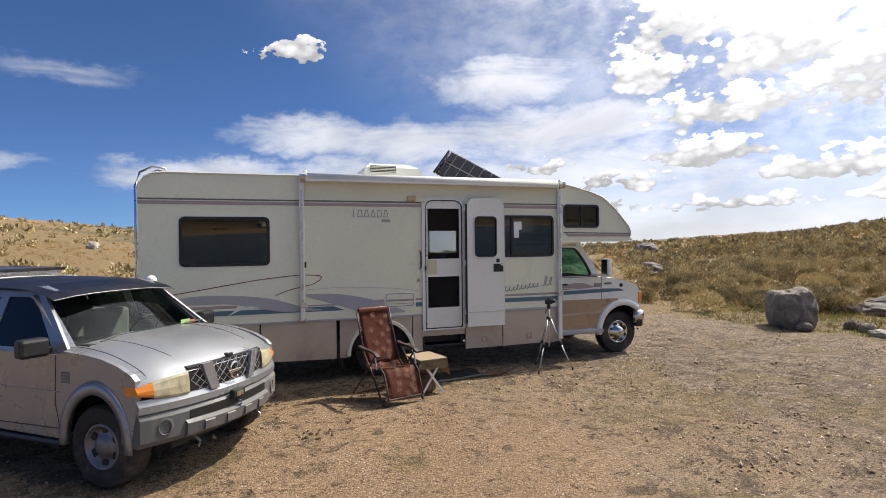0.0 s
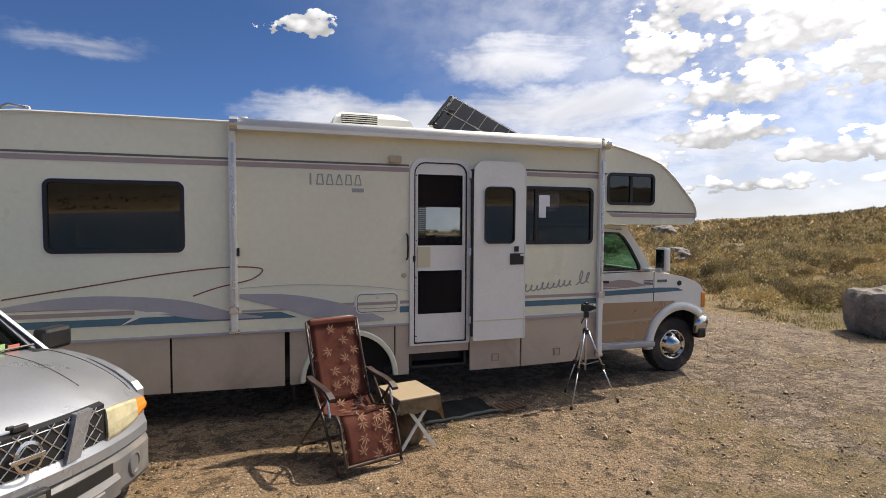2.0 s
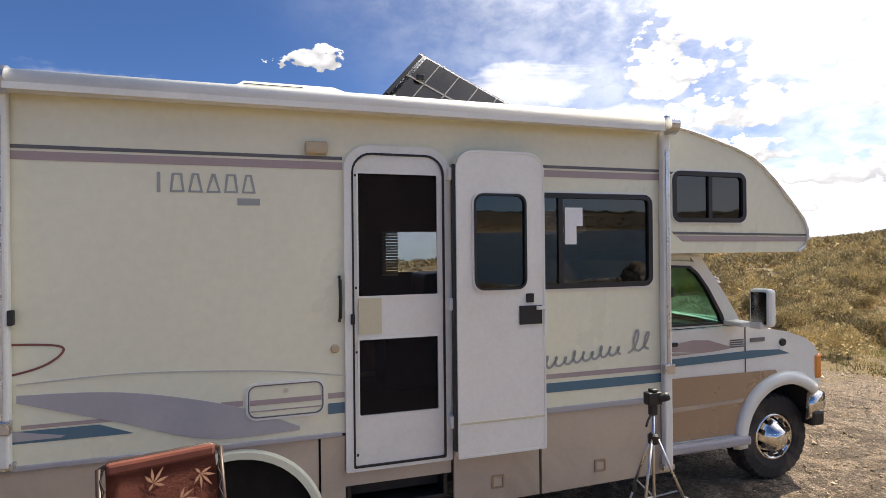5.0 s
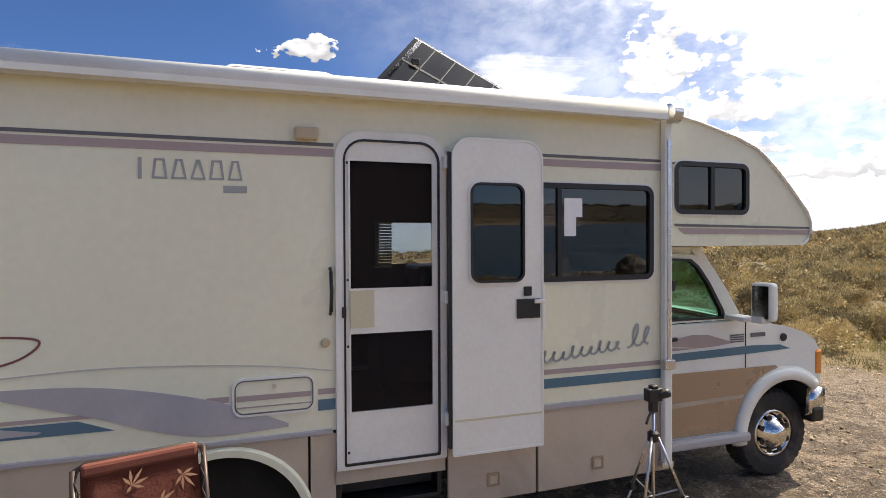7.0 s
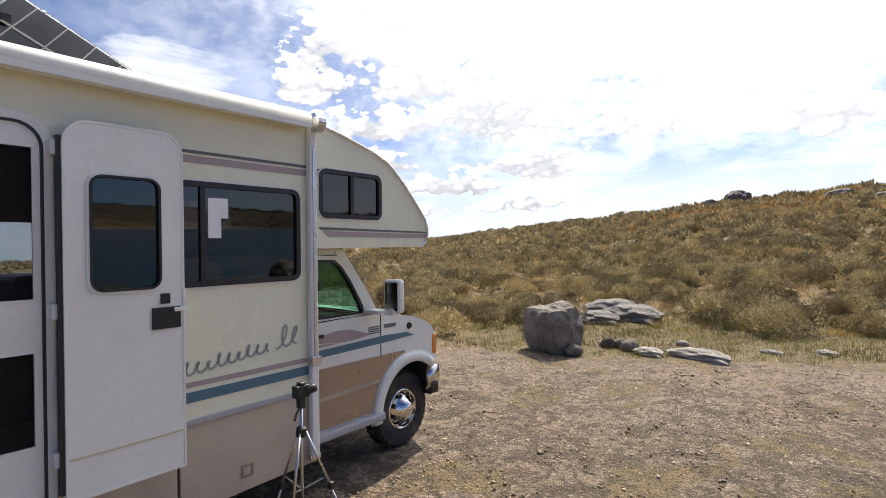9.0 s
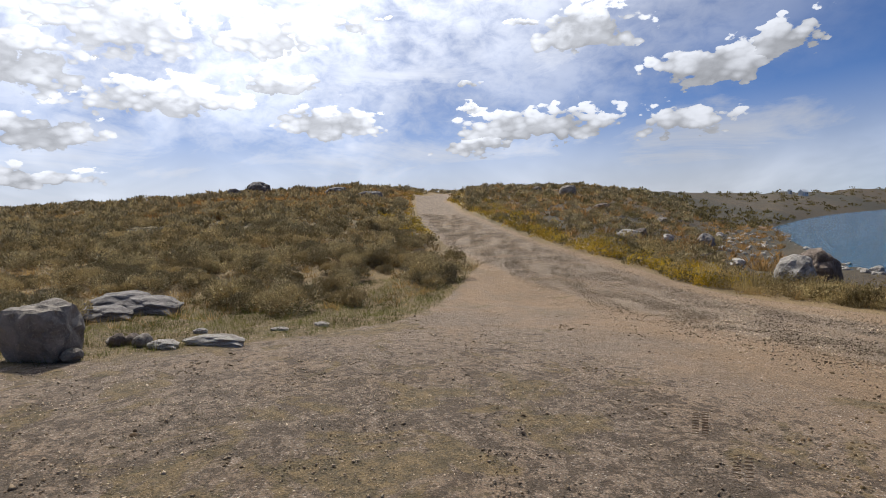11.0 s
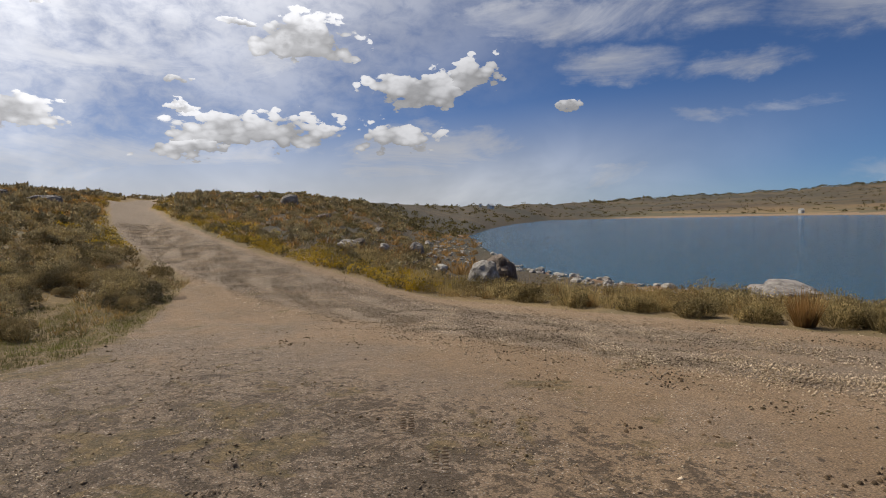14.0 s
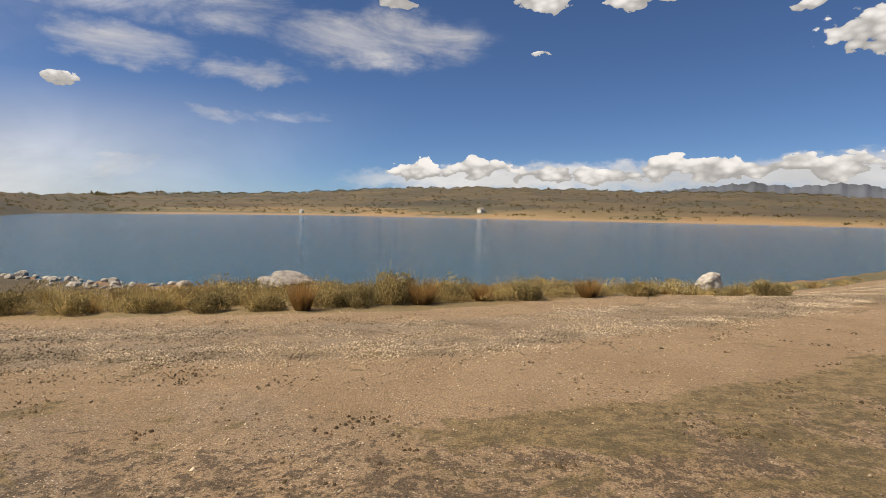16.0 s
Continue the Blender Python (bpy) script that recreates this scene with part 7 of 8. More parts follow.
M_STEM = plant_material("straw and olive stems", ((0.58, 0.44, 0.21), (0.21, 0.175, 0.075), (0.42, 0.33, 0.15)))
M_BRUSH = plant_material("dusty lakeside brush", ((0.46, 0.37, 0.18), (0.16, 0.125, 0.055), (0.40, 0.28, 0.11)), thin_part=0.2)
M_OLIVE = plant_material("olive brush", ((0.20, 0.165, 0.075), (0.10, 0.085, 0.038), (0.16, 0.12, 0.05)))
M_CHIP = plant_material("gravel chips", ((0.54, 0.44, 0.32), (0.11, 0.078, 0.05), (0.30, 0.22, 0.14)), leaf=False)

M_CLOD = plant_material("dry earth crumbs", ((0.15, 0.10, 0.058), (0.05, 0.034, 0.02), (0.10, 0.075, 0.035)), leaf=False)


def mesh_of(name, co, tris, mat):
    me = bpy.data.meshes.new(name)
    n, k = len(co), len(tris)
    me.vertices.add(n)
    me.vertices.foreach_set("co", np.ascontiguousarray(co, dtype=np.float32).ravel())
    me.loops.add(k * 3)
    me.loops.foreach_set("vertex_index", np.ascontiguousarray(tris, dtype=np.int32).ravel())
    me.polygons.add(k)
    me.polygons.foreach_set("loop_start", np.arange(k, dtype=np.int32) * 3)
    me.update(calc_edges=True)
    me.materials.append(mat)
    return me


def leafy(rng, centre, rad, high, count, leaf):
    """Loose leaf sprays filling low domes. centre (n,3), rad, high (n,); returns corners (m,3,3)."""
    n = len(centre)
    d = rng.normal(size=(n, count, 3))
    d[..., 2] = np.abs(d[..., 2]) * 0.9 + 0.02
    d /= np.linalg.norm(d, axis=2, keepdims=True)
    lump = 1 + 0.28 * np.sin(d[..., 0] * 5 + rng.uniform(0, 6, (n, 1))) * np.cos(d[..., 1] * 5 + rng.uniform(0, 6, (n, 1)))
    shell = rng.uniform(0.45, 1.0, (n, count)) ** 0.6 * lump
    p = centre[:, None] + d * shell[..., None] * np.stack([rad, rad, high], 1)[:, None]
    up = d * 0.7 + np.array([0, 0, 0.75])
    up += rng.normal(size=up.shape) * 0.35
    up /= np.linalg.norm(up, axis=2, keepdims=True)
    side = np.cross(up, rng.normal(size=up.shape))
    side /= np.linalg.norm(side, axis=2, keepdims=True) + 1e-9
    s = (leaf * rng.uniform(0.6, 1.4, (n, count)) * (rad[:, None] / 0.5) ** 0.6)[..., None]
    return np.stack([p - side * s * 0.55, p + side * s * 0.55, p + up * s * 1.15], 2).reshape(-1, 3, 3)


def sage(rng, centre, rad, high, count, leaf, lobes=10):
    """Rounded bushes of several lobes, each full of narrow upright sprays."""
    n = len(centre)
    a = rng.uniform(0, 2 * math.pi, (n, lobes))
    out = np.sqrt(rng.uniform(0.02, 1, (n, lobes))) * 0.78
    lobe = np.stack([np.cos(a) * out, np.sin(a) * out, rng.uniform(0.25, 0.62, (n, lobes)) * (1.15 - 0.6 * out)], 2)
    size = rng.uniform(0.22, 0.46, (n, lobes))
    pick = rng.randint(0, lobes, (n, count))
    rows = np.arange(n)[:, None]
    d = rng.normal(size=(n, count, 3))
    d[..., 2] = d[..., 2] * 0.8 + 0.35
    d /= np.linalg.norm(d, axis=2, keepdims=True)
    q = lobe[rows, pick] + d * (size[rows, pick] * rng.uniform(0.55, 1.0, (n, count)) ** 0.5)[..., None]
    q[..., 2] = np.abs(q[..., 2]) * 0.95
    scale = np.stack([rad, rad, high], 1)[:, None]
    p = centre[:, None] + q * scale
    up = d * 0.85 + np.array([0, 0, 0.6]) + rng.normal(size=d.shape) * 0.3
    up /= np.linalg.norm(up, axis=2, keepdims=True)
    side = np.cross(up, rng.normal(size=up.shape))
    side /= np.linalg.norm(side, axis=2, keepdims=True) + 1e-9
    s = (leaf * rng.uniform(0.6, 1.4, (n, count)) * (rad[:, None] / 0.5) ** 0.6)[..., None]
    return np.stack([p - side * s * 0.5, p + side * s * 0.5, p + up * s * 1.3], 2).reshape(-1, 3, 3)


def blades(rng, centre, rad, high, count, width, tight=0.45):
    """Upright grass blades from small feet."""
    n = len(centre)
    a = rng.uniform(0, 2 * math.pi, (n, count))
    q = rng.uniform(0, 1, (n, count)) ** 0.5
    foot = centre[:, None] + np.stack([np.cos(a) * q * rad[:, None] * tight, np.sin(a) * q * rad[:, None] * tight, 0 * a - 0.02], 2)
    lean = np.stack([np.cos(a) * q * rad[:, None] * (1.2 - tight), np.sin(a) * q * rad[:, None] * (1.2 - tight), high[:, None] * rng.uniform(0.5, 1.0, (n, count))], 2) + rng.normal(size=(n, count, 3)) * ((0.02 + 0.3 * tight) * rad[:, None, None])
    tip = foot + lean
    side = np.stack([-np.sin(a + 0.7), np.cos(a + 0.7), 0 * a], 2) * (width * (rad[:, None] / 0.3) ** 0.5)[..., None]
    return np.stack([foot - side, foot + side, tip], 2).reshape(-1, 3, 3)


def stuff(name, tri, mat, label, category):
    co = tri.reshape(-1, 3)
    ob = new(name, mesh_of(name, co, np.arange(len(co)).reshape(-1, 3), mat))
    return tagged(ob, label, category, kind="stuff")


def spread(rng, n, az0, az1, r0, r1, power=0.5):
    az = rng.uniform(az0, az1, n)
    r = r0 + (r1 - r0) * rng.uniform(0, 1, n) ** (1 / (1 + power))
    return az, r, HOVER.x + r * np.sin(np.radians(az)), HOVER.y + r * np.cos(np.radians(az))


def at_ground(x, y):
    return np.stack([x, y, terrain(x, y)], 1)


LOT_EDGE = lambda az: np.interp(az, EDGE_AZ, EDGE_R)


def keep_off(az, r, x, y, margin=0.6):
    return (r > LOT_EDGE(az) + margin) & (road_gap(x, y) > road_half(x) + 0.3 + margin * 0.4)


def hill_cover():
    rng = np.random.RandomState(7)
    sages, dry, rust, yellow = [], [], [], []
    # sagebrush hill ahead of the lot, dense and in three grades of detail
    for n, az0, az1, r0, r1, count, leaf, big in ((260, 44, 104, 12, 22, 2600, 0.029, 0.66), (620, 40, 104, 22, 34, 800, 0.048, 0.70), (1400, 38, 104, 34, 58, 170, 0.105, 0.66), (2800, 34, 104, 56, 125, 60, 0.19, 0.8),
                                                  (380, 104, 128, 22, 60, 150, 0.085, 0.42), (700, 104, 124, 60, 120, 50, 0.17, 0.6), (620, -40, 44, 16, 70, 110, 0.12, 0.55), (1500, -40, 40, 70, 240, 30, 0.3, 1.0)):
        az, r, x, y = spread(rng, n, az0, az1, r0, r1)
        clump = waves(x, y, 9, 31)
        ok = keep_off(az, r, x, y, np.interp(az, [50, 62, 74, 94, 99], [1.2, 2.0, 3.4, 3.2, 1.2]) if az0 >= 34 and az1 <= 104 else 1.0) & (clump > rng.uniform(-1.5, 0.6, n)) & (terrain(x, y) > WATER + 0.5)
        ok &= rng.uniform(0, 1, n) < np.where((az > -40) & (az < 56), np.clip((az - 40) / 14, 0.22, 1), 1.0)
        ok &= ~((az > 65) & (az < 76.5) & (r < 17.5))
        x, y, az, r = x[ok], y[ok], az[ok], r[ok]
        rad = big * rng.uniform(0.55, 1.35, len(x))
        sages.append(sage(rng, at_ground(x, y), rad, rad * rng.uniform(0.8, 1.2, len(x)), count, leaf))
    # dry grass between the bushes
    for n, az0, az1, r0, r1, count, h, wd in ((2400, 40, 104, 12.5, 34, 18, 0.30, 0.010), (5200, 36, 104, 32, 110, 12, 0.45, 0.024), (700, 104, 131, 20, 100, 12, 0.34, 0.018), (1500, -40, 45, 14, 60, 26, 0.3, 0.009), (1800, -40, 45, 60, 200, 12, 0.5, 0.03)):
        az, r, x, y = spread(rng, n, az0, az1, r0, r1)
        ok = keep_off(az, r, x, y, np.where((az > 56) & (az < 104) & (r < 20), 2.2, 0.3)) & (terrain(x, y) > WATER + 0.25)
        x, y = x[ok], y[ok]
        rad = rng.uniform(0.18, 0.45, len(x)) * (1 + (r1 > 60) * 0.6)
        dry.append(blades(rng, at_ground(x, y), rad, h * rng.uniform(0.5, 1.2, len(x)), count, wd))
    # rusty band near the hill's crest
    for n, az0, az1, r0, r1 in ((1900, 70, 99, 42, 80), (700, 104, 132, 26, 100)):
        az, r, x, y = spread(rng, n, az0, az1, r0, r1)
        ok = keep_off(az, r, x, y)
        rad = rng.uniform(0.3, 0.7, ok.sum())
        rust.append(blades(rng, at_ground(x[ok], y[ok]), rad, rad * 1.0, 22, 0.03))
    # rabbitbrush along both road sides
    t = rng.uniform(0, 1, 560) ** 1.5
    px = np.interp(t, np.linspace(0, 1, 5), [16, 30, 48, 70, 88])
    py = np.interp(px, [p[0] for p in ROAD], [p[1] for p in ROAD])
    side = np.where(rng.uniform(0, 1, 560) < 0.6, -1, 1)
    py = py + side * (road_half(px) + 0.55 + 3.0 * rng.uniform(0, 1, 560) ** 2)
    ok = (side < 0) | (px > 26)
    rad = rng.uniform(0.2, 0.55, ok.sum())
    gold = rng.uniform(0, 1, len(rad)) < 0.65
    c = at_ground(px[ok], py[ok])
    yellow.append(leafy(rng, c[gold], rad[gold], rad[gold] * 1.0, 90, 0.06))
    olive = [leafy(rng, c[~gold], rad[~gold], rad[~gold] * 1.0, 90, 0.06)]
    for n, az0, az1, r0, r1, count, leaf, big in ((750, 103, 132, 24, 60, 70, 0.08, 0.32), (900, 103, 130, 55, 125, 34, 0.15, 0.5)):
        az, r, x, y = spread(rng, n, az0, az1, r0, r1)
        ok = keep_off(az, r, x, y) & (terrain(x, y) > WATER + 0.5) & (waves(x, y, 8, 77) > rng.uniform(-1.2, 0.9, n))
        rad = big * rng.uniform(0.4, 1.4, ok.sum())
        olive.append(leafy(rng, at_ground(x[ok], y[ok]), rad, rad * 0.85, count, leaf))
    stuff("olive_brush", np.concatenate(olive), M_OLIVE, "dark olive brush dotted over the rusty slope", "shrub")
    stuff("sagebrush", np.concatenate(sages), M_SAGE, "grey green sagebrush covering the slopes", "shrub")
    stuff("dry_grass", np.concatenate(dry), M_DRY, "straw coloured dry grass between the sagebrush", "grass")
    stuff("autumn_grass", np.concatenate(rust), M_RUST, "rust coloured autumn grass patches", "grass")
    stuff("rabbitbrush", np.concatenate(yellow), M_YELLOW, "yellow flowering rabbitbrush along the road", "shrub")


def road_radius(az):
    """Distance of the road's middle line from the hover point, by heading."""
    pts = np.array([(a[0] + (b[0] - a[0]) * k / 20, a[1] + (b[1] - a[1]) * k / 20) for a, b in zip(ROAD[:12], ROAD[1:13]) for k in range(20)])
    aa = np.degrees(np.arctan2(pts[:, 0] - HOVER.x, pts[:, 1] - HOVER.y)) % 360
    rr = np.hypot(pts[:, 0] - HOVER.x, pts[:, 1] - HOVER.y)
    o = np.argsort(aa)
    return np.interp(az, aa[o], rr[o])


def lakeside():
    rng = np.random.RandomState(12)
    near = table(SHORE, 1)
    tri_s, tri_d, tri_r, tri_o = [], [], [], []
    for n, kind in ((1300, 0), (650, 1), (260, 2), (420, 3)):
        az = rng.uniform(116, 236, n)
        e = road_radius(az) + 3.5
        r = e + rng.uniform(0.2, 1.0, n) ** 1.3 * np.minimum(near(az) - e - 2.5, 8.5)
        x, y = HOVER.x + r * np.sin(np.radians(az)), HOVER.y + r * np.cos(np.radians(az))
        ok = (road_gap(x, y) > 3.3) & (terrain(x, y) > WATER + 0.12) & (waves(x, y, 5, 44) > rng.uniform(-1.6, 0.6, n))
        c = at_ground(x[ok], y[ok])
        m = len(c)
        if kind == 0:
            rad = rng.uniform(0.16, 0.42, m) * (1 + 0.9 * (rng.uniform(0, 1, m) < 0.3))
            tri_s.append(sage(rng, c, rad, rad * rng.uniform(0.75, 1.15, m), 340, 0.032))
        elif kind == 1:
            rad = rng.uniform(0.12, 0.32, m)
            tri_d.append(blades(rng, c, rad, rng.uniform(0.15, 0.5, m), 40, 0.007, 0.9))
        elif kind == 3:
            big = rng.uniform(0, 1, m) ** 2
            rad = 0.16 + 0.34 * big
            tri_o.append(blades(rng, c, rad, 0.16 + 0.6 * big * rng.uniform(0.6, 1.3, m), 130, 0.006, 0.85))
        else:
            rad = rng.uniform(0.16, 0.3, m)
            tri_r.append(blades(rng, c, rad, rng.uniform(0.3, 0.55, m), 60, 0.008))
    stuff("lakeside_sagebrush", np.concatenate(tri_s), M_BRUSH, "low grey green brush between road and lake", "shrub")
    stuff("lakeside_brush", np.concatenate(tri_o), M_STEM, "bushy straw and olive stems beside the road", "shrub")
    stuff("lakeside_grass", np.concatenate(tri_d), M_DRY, "dry straw grass between road and lake", "grass")
    stuff("lakeside_autumn_grass", np.concatenate(tri_r), M_RUST, "rusty grass tufts between road and lake", "grass")
    # the shrubs that stand out
    def shrub(az, r, rad, high, mat, upright, label, n=420):
        c = polar(az, r)
        one = np.zeros((1, 3))
        g = np.random.RandomState(int(az * 10))
        if upright:
            tri = blades(g, one, np.array([rad * 1.25]), np.array([high * 0.95]), n, 0.008)
        else:
            size = np.array([rad * 1.1]), np.array([high * 0.95])
            tri = np.concatenate([sage(g, one, *size, 2600, 0.034, 11), blades(g, one, *size, 260, 0.006, 0.75)])
        ob = new("shrub", mesh_of("shrub", tri.reshape(-1, 3), np.arange(len(tri) * 3).reshape(-1, 3), mat))
        ob.matrix_world = Matrix.Translation(c)
        tagged(ob, label, "shrub", "lakeside shrubs")
    rusty, grey, gold = "tall rust coloured grass clump beside the road", "bushy grey green sagebrush beside the road", "golden rabbitbrush clump beside the road"
    for az, r, rad, high, kind in ((161.6, 15.0, 0.34, 1.05, 0), (164.5, 15.6, 0.55, 0.62, 1), (171.2, 16.0, 0.75, 1.15, 1), (167.5, 15.4, 0.5, 0.7, 1), (173.9, 15.6, 0.4, 0.9, 0), (158.0, 15.5, 0.5, 0.6, 1), (153.0, 15.8, 0.5, 0.6, 1), (148.0, 16.4, 0.55, 0.6, 1), (142.0, 17.2, 0.6, 0.65, 1),
                                   (137.0, 18.4, 0.6, 0.7, 1), (134.5, 20.0, 0.6, 0.6, 1), (190.9, 17.6, 0.35, 0.75, 0), (185.0, 16.8, 0.5, 0.6, 1), (196.0, 18.6, 0.5, 0.55, 1), (207.0, 21.0, 0.55, 0.6, 1), (124.3, 23.5, 0.5, 0.45, 2), (129.0, 22.0, 0.55, 0.5, 1), (180.0, 16.4, 0.35, 0.6, 0), (176.5, 16.6, 0.5, 0.7, 1)):
        shrub(az, r, rad, high, M_BRUSH if kind == 1 and int(az) % 2 else (M_RUST, M_STEM, M_YELLOW)[kind], kind == 0, (rusty, grey, gold)[kind])


def turf():
    """Short turf beside the boulder and worn weeds in the gravel."""
    rng = np.random.RandomState(19)
    az, r, x, y = spread(rng, 5200, 52, 102, 9.5, 19)
    ok = (r > LOT_EDGE(az) - 0.1) & (r < LOT_EDGE(az) + 6.5) & (road_gap(x, y) > 3.4)
    c = at_ground(x[ok], y[ok])
    tri = [blades(rng, c, rng.uniform(0.08, 0.2, len(c)), rng.uniform(0.05, 0.17, len(c)), 16, 0.006, 0.8)]
    stuff("turf", np.concatenate(tri), M_GREEN, "short green and yellow turf by the boulder", "grass")
    tri = []
    x, y = rng.uniform(-7, 11, 9000), rng.uniform(-16, 1.0, 9000)
    ok = (waves(x, y, 2.6, 52) + 0.9 * waves(x, y, 0.9, 53) > 0.75) & (road_gap(x, y) > 2.6)
    c = at_ground(x[ok], y[ok])
    tri.append(blades(rng, c, rng.uniform(0.03, 0.10, len(c)), rng.uniform(0.015, 0.05, len(c)), 12, 0.005))
    # worn strip between the lot and the road
    az, r, x, y = spread(rng, 2600, 172, 262, 4.5, 20)
    gap = road_gap(x, y)
    ok = (gap > 3.4) & (gap < 11) & (r < road_radius(az)) & (waves(x, y, 2.2, 61) > 0.05)
    c = at_ground(x[ok], y[ok])
    tri.append(blades(rng, c, rng.uniform(0.05, 0.11, len(c)), rng.uniform(0.02, 0.05, len(c)), 10, 0.005))
    stuff("lot_weeds", np.concatenate(tri), M_OLIVE, "sparse trodden weeds in the gravel", "grass")


def chips():
    """Loose gravel chips on the lot and in the road's windrows."""
    rng = np.random.RandomState(23)
    n1, n2 = 110000, 100000
    r = 1.6 + 12 * rng.uniform(0, 1, n1) ** 0.8
    a = rng.uniform(0, 2 * math.pi, n1)
    x1, y1 = HOVER.x + r * np.sin(a), HOVER.y + r * np.cos(a)
    s1 = 0.0055 + 0.013 * rng.uniform(0, 1, n1) ** 2.2 + (rng.uniform(0, 1, n1) < 0.02) * rng.uniform(0.004, 0.02, n1)
    t = rng.uniform(0, 1, n2)
    k = np.linspace(0, 1, 7)
    px = np.interp(t, k, [-22, -10, 0, 8, 18, 30, 48])
    py = np.interp(px, [p[0] for p in ROAD], [p[1] for p in ROAD])
    pick = rng.uniform(0, 1, n2)
    row = np.where(pick < 0.5, 1.4, np.where(pick < 0.8, -0.9, rng.uniform(-3, 3.5, n2))) * road_half(px) / 3.2
    py = py + row + rng.normal(size=n2) * 0.62
    s2 = rng.uniform(0.009, 0.026, n2)
    x, y, s = np.concatenate([x1, px]), np.concatenate([y1, py]), np.concatenate([s1, s2])
    thick = 0.12 + 0.88 * smooth01((x + 1.5) / 5) * smooth01((y + 9.5) / 5)
    thick = np.where(np.arange(len(x)) < n1, thick, 1.0)
    ok = ~((x > -4) & (x < 4) & (y > -0.05) & (y < 2.4)) & (rng.uniform(0, 1, len(x)) < thick)
    x, y, s = x[ok], y[ok], s[ok]
    c = at_ground(x, y) + np.stack([0 * x, 0 * x, s * 0.3], 1)
    n = len(x)
    base = np.array([(1, 0, -0.2), (-0.5, 0.87, -0.2), (-0.5, -0.87, -0.2), (0, 0, 0.75)])
    ang = rng.uniform(0, 6.3, n)
    rot = np.stack([np.stack([np.cos(ang), -np.sin(ang), 0 * ang], 1), np.stack([np.sin(ang), np.cos(ang), 0 * ang], 1), np.stack([0 * ang, 0 * ang, 1 + 0 * ang], 1)], 1)
    pts = base[None] * (1 + 0.45 * rng.normal(size=(n, 4, 1))) * s[:, None, None]
    pts = np.einsum("nij,nkj->nki", rot, pts) + c[:, None]
    tri = np.array([(0, 1, 3), (1, 2, 3), (2, 0, 3), (0, 2, 1)])
    idx = (np.arange(n)[:, None, None] * 4 + tri[None]).reshape(-1, 3)
    ob = new("gravel_chips", mesh_of("gravel_chips", pts.reshape(-1, 3), idx, M_CHIP))
    tagged(ob, "loose pale and grey gravel chips", "gravel", kind="stuff")


def clods():
    """Dark crumbs of earth and dry litter, in patches on the trodden sand."""
    rng = np.random.RandomState(29)
    n = 60000
    r = 1.8 + 12 * rng.uniform(0, 1, n) ** 0.7
    a = rng.uniform(0, 2 * math.pi, n)
    x, y = HOVER.x + r * np.sin(a), HOVER.y + r * np.cos(a)
    patch = waves(x, y, 1.9, 71) + 0.8 * waves(x, y, 0.55, 72) + 0.5 * waves(x, y, 5.0, 73)
    grey = smooth01((x + 1.5) / 5) * smooth01((y + 9.5) / 5)
    ok = (patch > 0.8 + 1.2 * grey) & (road_gap(x, y) > 1.6) & ~((x > -4) & (x < 4) & (y > -0.3) & (y < 2.4))
    x, y = x[ok], y[ok]
    n = len(x)
    s = 0.008 + 0.024 * rng.uniform(0, 1, n) ** 2.5
    k = 6
    ang = np.arange(k)[None] * 2 * math.pi / k + rng.uniform(0, 6.3, (n, 1))
    rr = s[:, None] * rng.uniform(0.6, 1.4, (n, k))
    c = at_ground(x, y)
    foot = c[:, None] + np.stack([np.cos(ang) * rr, np.sin(ang) * rr, 0 * rr - 0.004], 2)
    top = c[:, None] + np.stack([np.cos(ang + 0.4) * rr * 0.55, np.sin(ang + 0.4) * rr * 0.55, (s[:, None] * rng.uniform(0.35, 0.75, (n, k)))], 2)
    pts = np.concatenate([foot, top], 1).reshape(-1, 3)
    q = np.arange(k)
    w = (q + 1) % k
    tri = np.concatenate([np.stack([q, w, k + q], 1), np.stack([w, k + w, k + q], 1), np.stack([k + 0 * q[1:-1], k + q[1:-1], k + w[1:-1]], 1)])
    idx = (np.arange(n)[:, None, None] * 2 * k + tri[None]).reshape(-1, 3)
    tagged(new("earth_clods", mesh_of("earth_clods", pts, idx, M_CLOD)), "dark brown earth crumbs and litter on sand", "gravel", kind="stuff")


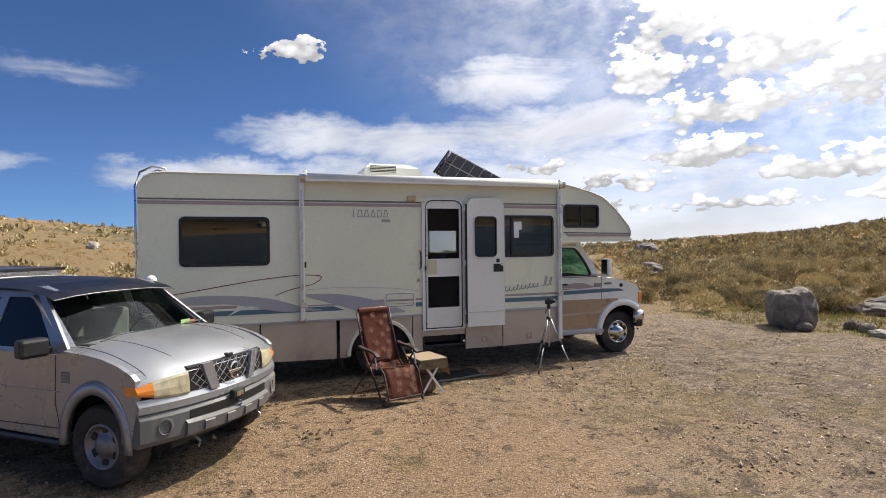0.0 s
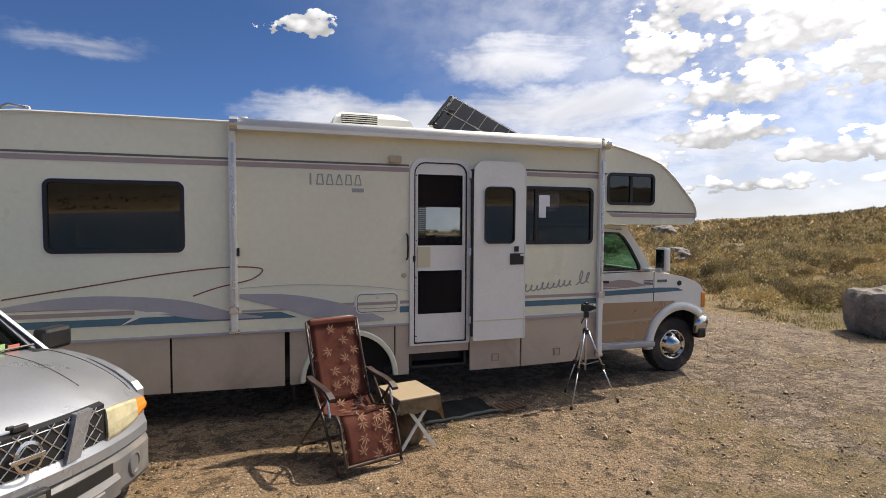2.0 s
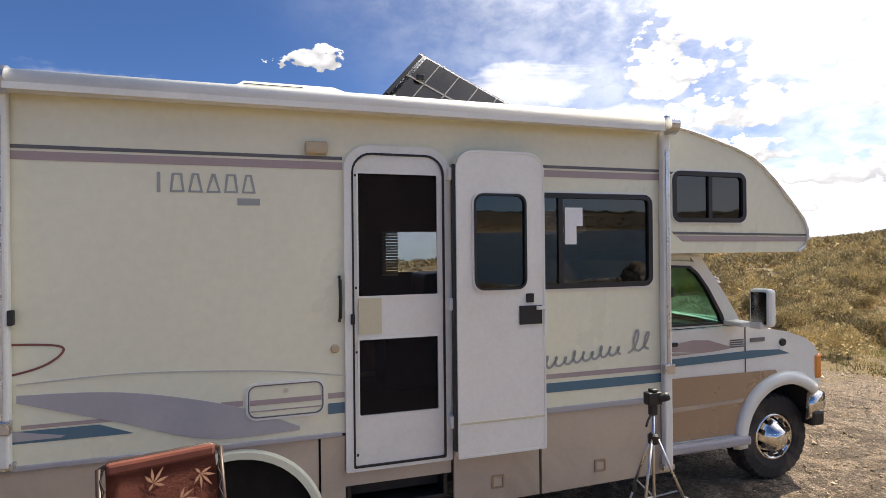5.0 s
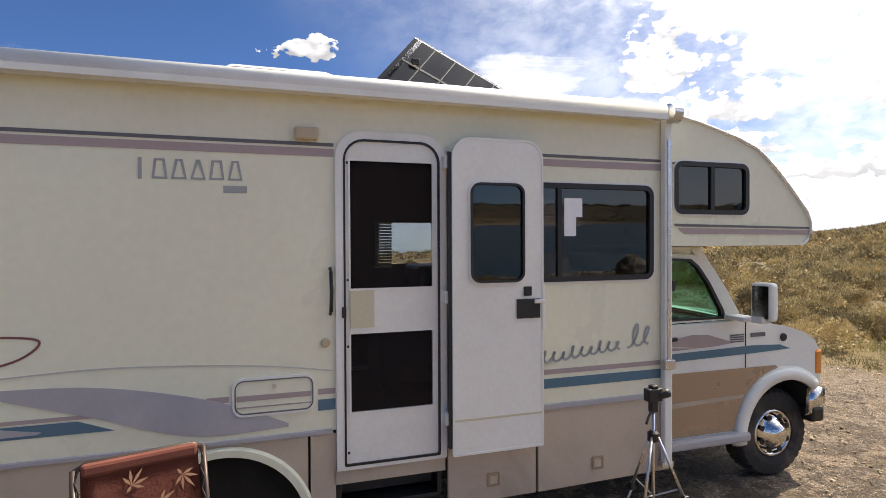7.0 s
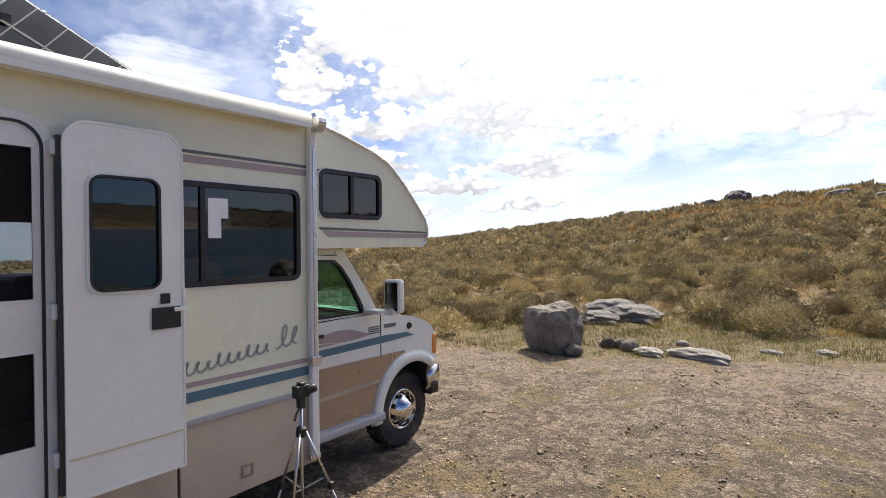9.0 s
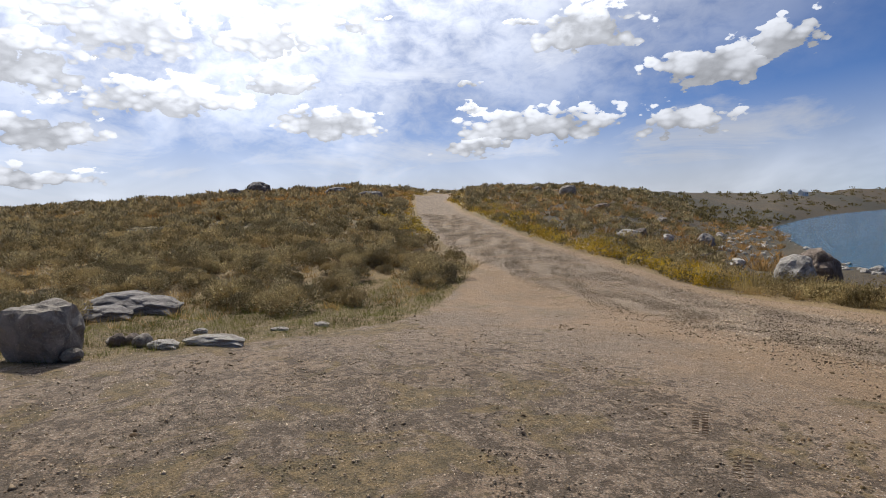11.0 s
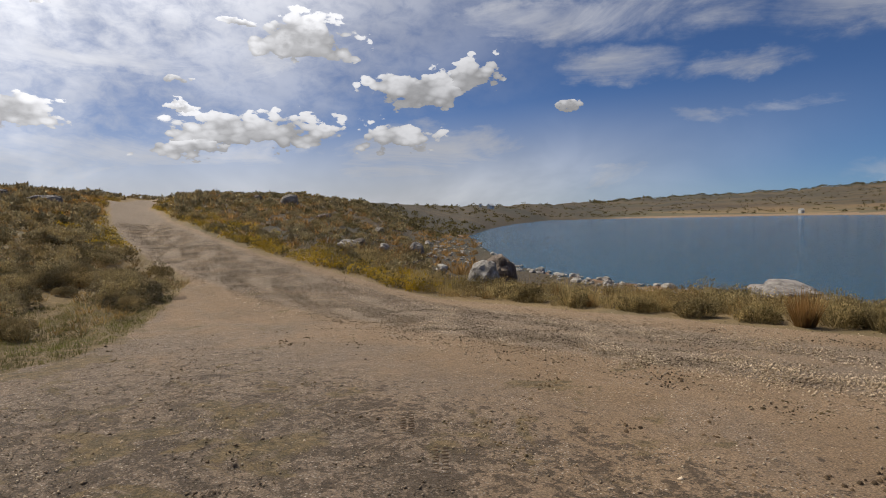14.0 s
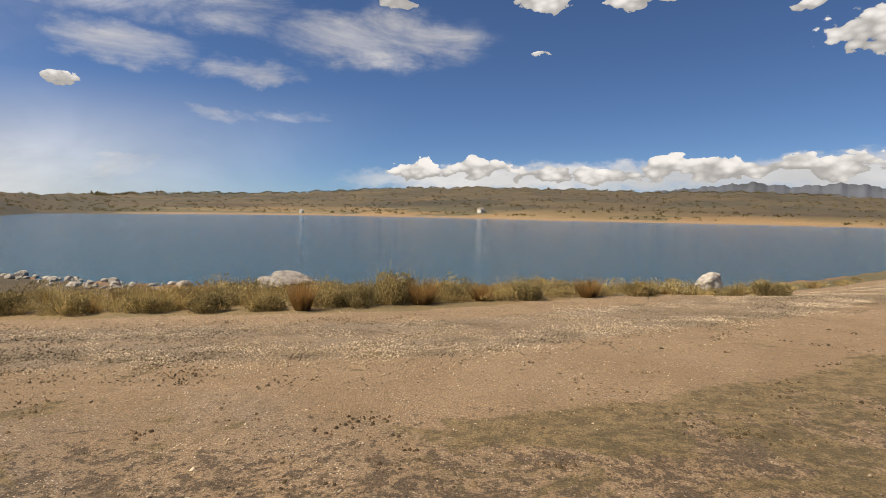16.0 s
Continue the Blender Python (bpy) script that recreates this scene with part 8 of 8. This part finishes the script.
def tread_marks():
    """Short runs of tyre tread pressed into the sand."""
    earth = paint("pressed earth", (0.25, 0.168, 0.096), 0.95, dirt=(0.19, 0.125, 0.07), wear=0.5, scale=9.0)
    for az, r0, r1, label in ((124.8, 5.9, 6.8, "tyre tread pressed into the sandy ground"), (128.4, 4.9, 5.6, "shorter tyre tread pressed into the sandy ground")):
        tr = thing("tread_mark", Matrix.Translation(polar(az, (r0 + r1) / 2)) @ Matrix.Rotation(radians(90 - az), 4, "Z"), label, "track", "tyre tread marks")
        half = (r1 - r0) / 2
        for k in range(int((r1 - r0) / 0.085)):
            for side in (-1, 1):
                x = -half + 0.085 * k + 0.02 * side
                z = float(terrain(*(tr.matrix_world @ Vector((x, 0, 0))).xy)) - tr.matrix_world.translation.z
                bm = bmesh.new()
                loft(bm, [[(x + dx - side * 0.012 * w, y, z + dz) for dx, dz in ((-0.010, -0.006), (0.0, 0.008), (0.010, -0.006))] for w, y in ((0, 0.015 * side), (1, 0.075 * side))])
                part("lug_print", bm, earth, tr)


def ridge_trees():
    """Dark scrub along the far hills' skyline and on their slopes."""
    rng = np.random.RandomState(31)
    az = rng.uniform(143, 212, 1500)
    r = table(FAR_RIDGE, 2)(az) - rng.uniform(0, 60, 1500)
    x, y = HOVER.x + r * np.sin(np.radians(az)), HOVER.y + r * np.cos(np.radians(az))
    rad = rng.uniform(1.2, 3.2, 1500)
    tri = leafy(rng, at_ground(x, y), rad, rad * 1.1, 14, 0.5)
    # scattered over the slopes round the lake, larger with distance
    n = 3200
    az = rng.uniform(118, 216, n)
    far = np.where(az > 131, table(SHORE, 2)(az) * 1.08, 90.0)
    crest = table(RIDGE + FAR_RIDGE[1:], 2)(az)
    r = far + (crest - far) * rng.uniform(0, 1, n) ** 1.6
    x, y = HOVER.x + r * np.sin(np.radians(az)), HOVER.y + r * np.cos(np.radians(az))
    ok = (r > far) & (waves(x, y, 90, 91) > rng.uniform(-0.9, 0.7, n)) & (road_gap(x, y) > 6)
    rad = (0.5 + r[ok] / 480) * rng.uniform(0.5, 1.3, ok.sum())
    tri = np.concatenate([tri, leafy(rng, at_ground(x[ok], y[ok]), rad, rad * 0.8, 14, 0.3)])
    stuff("ridge_scrub", tri, M_OLIVE, "dark scrub dotted over the far slopes and skyline", "shrub")


hill_cover()
lakeside()
turf()
chips()
clods()
tread_marks()
ridge_trees()
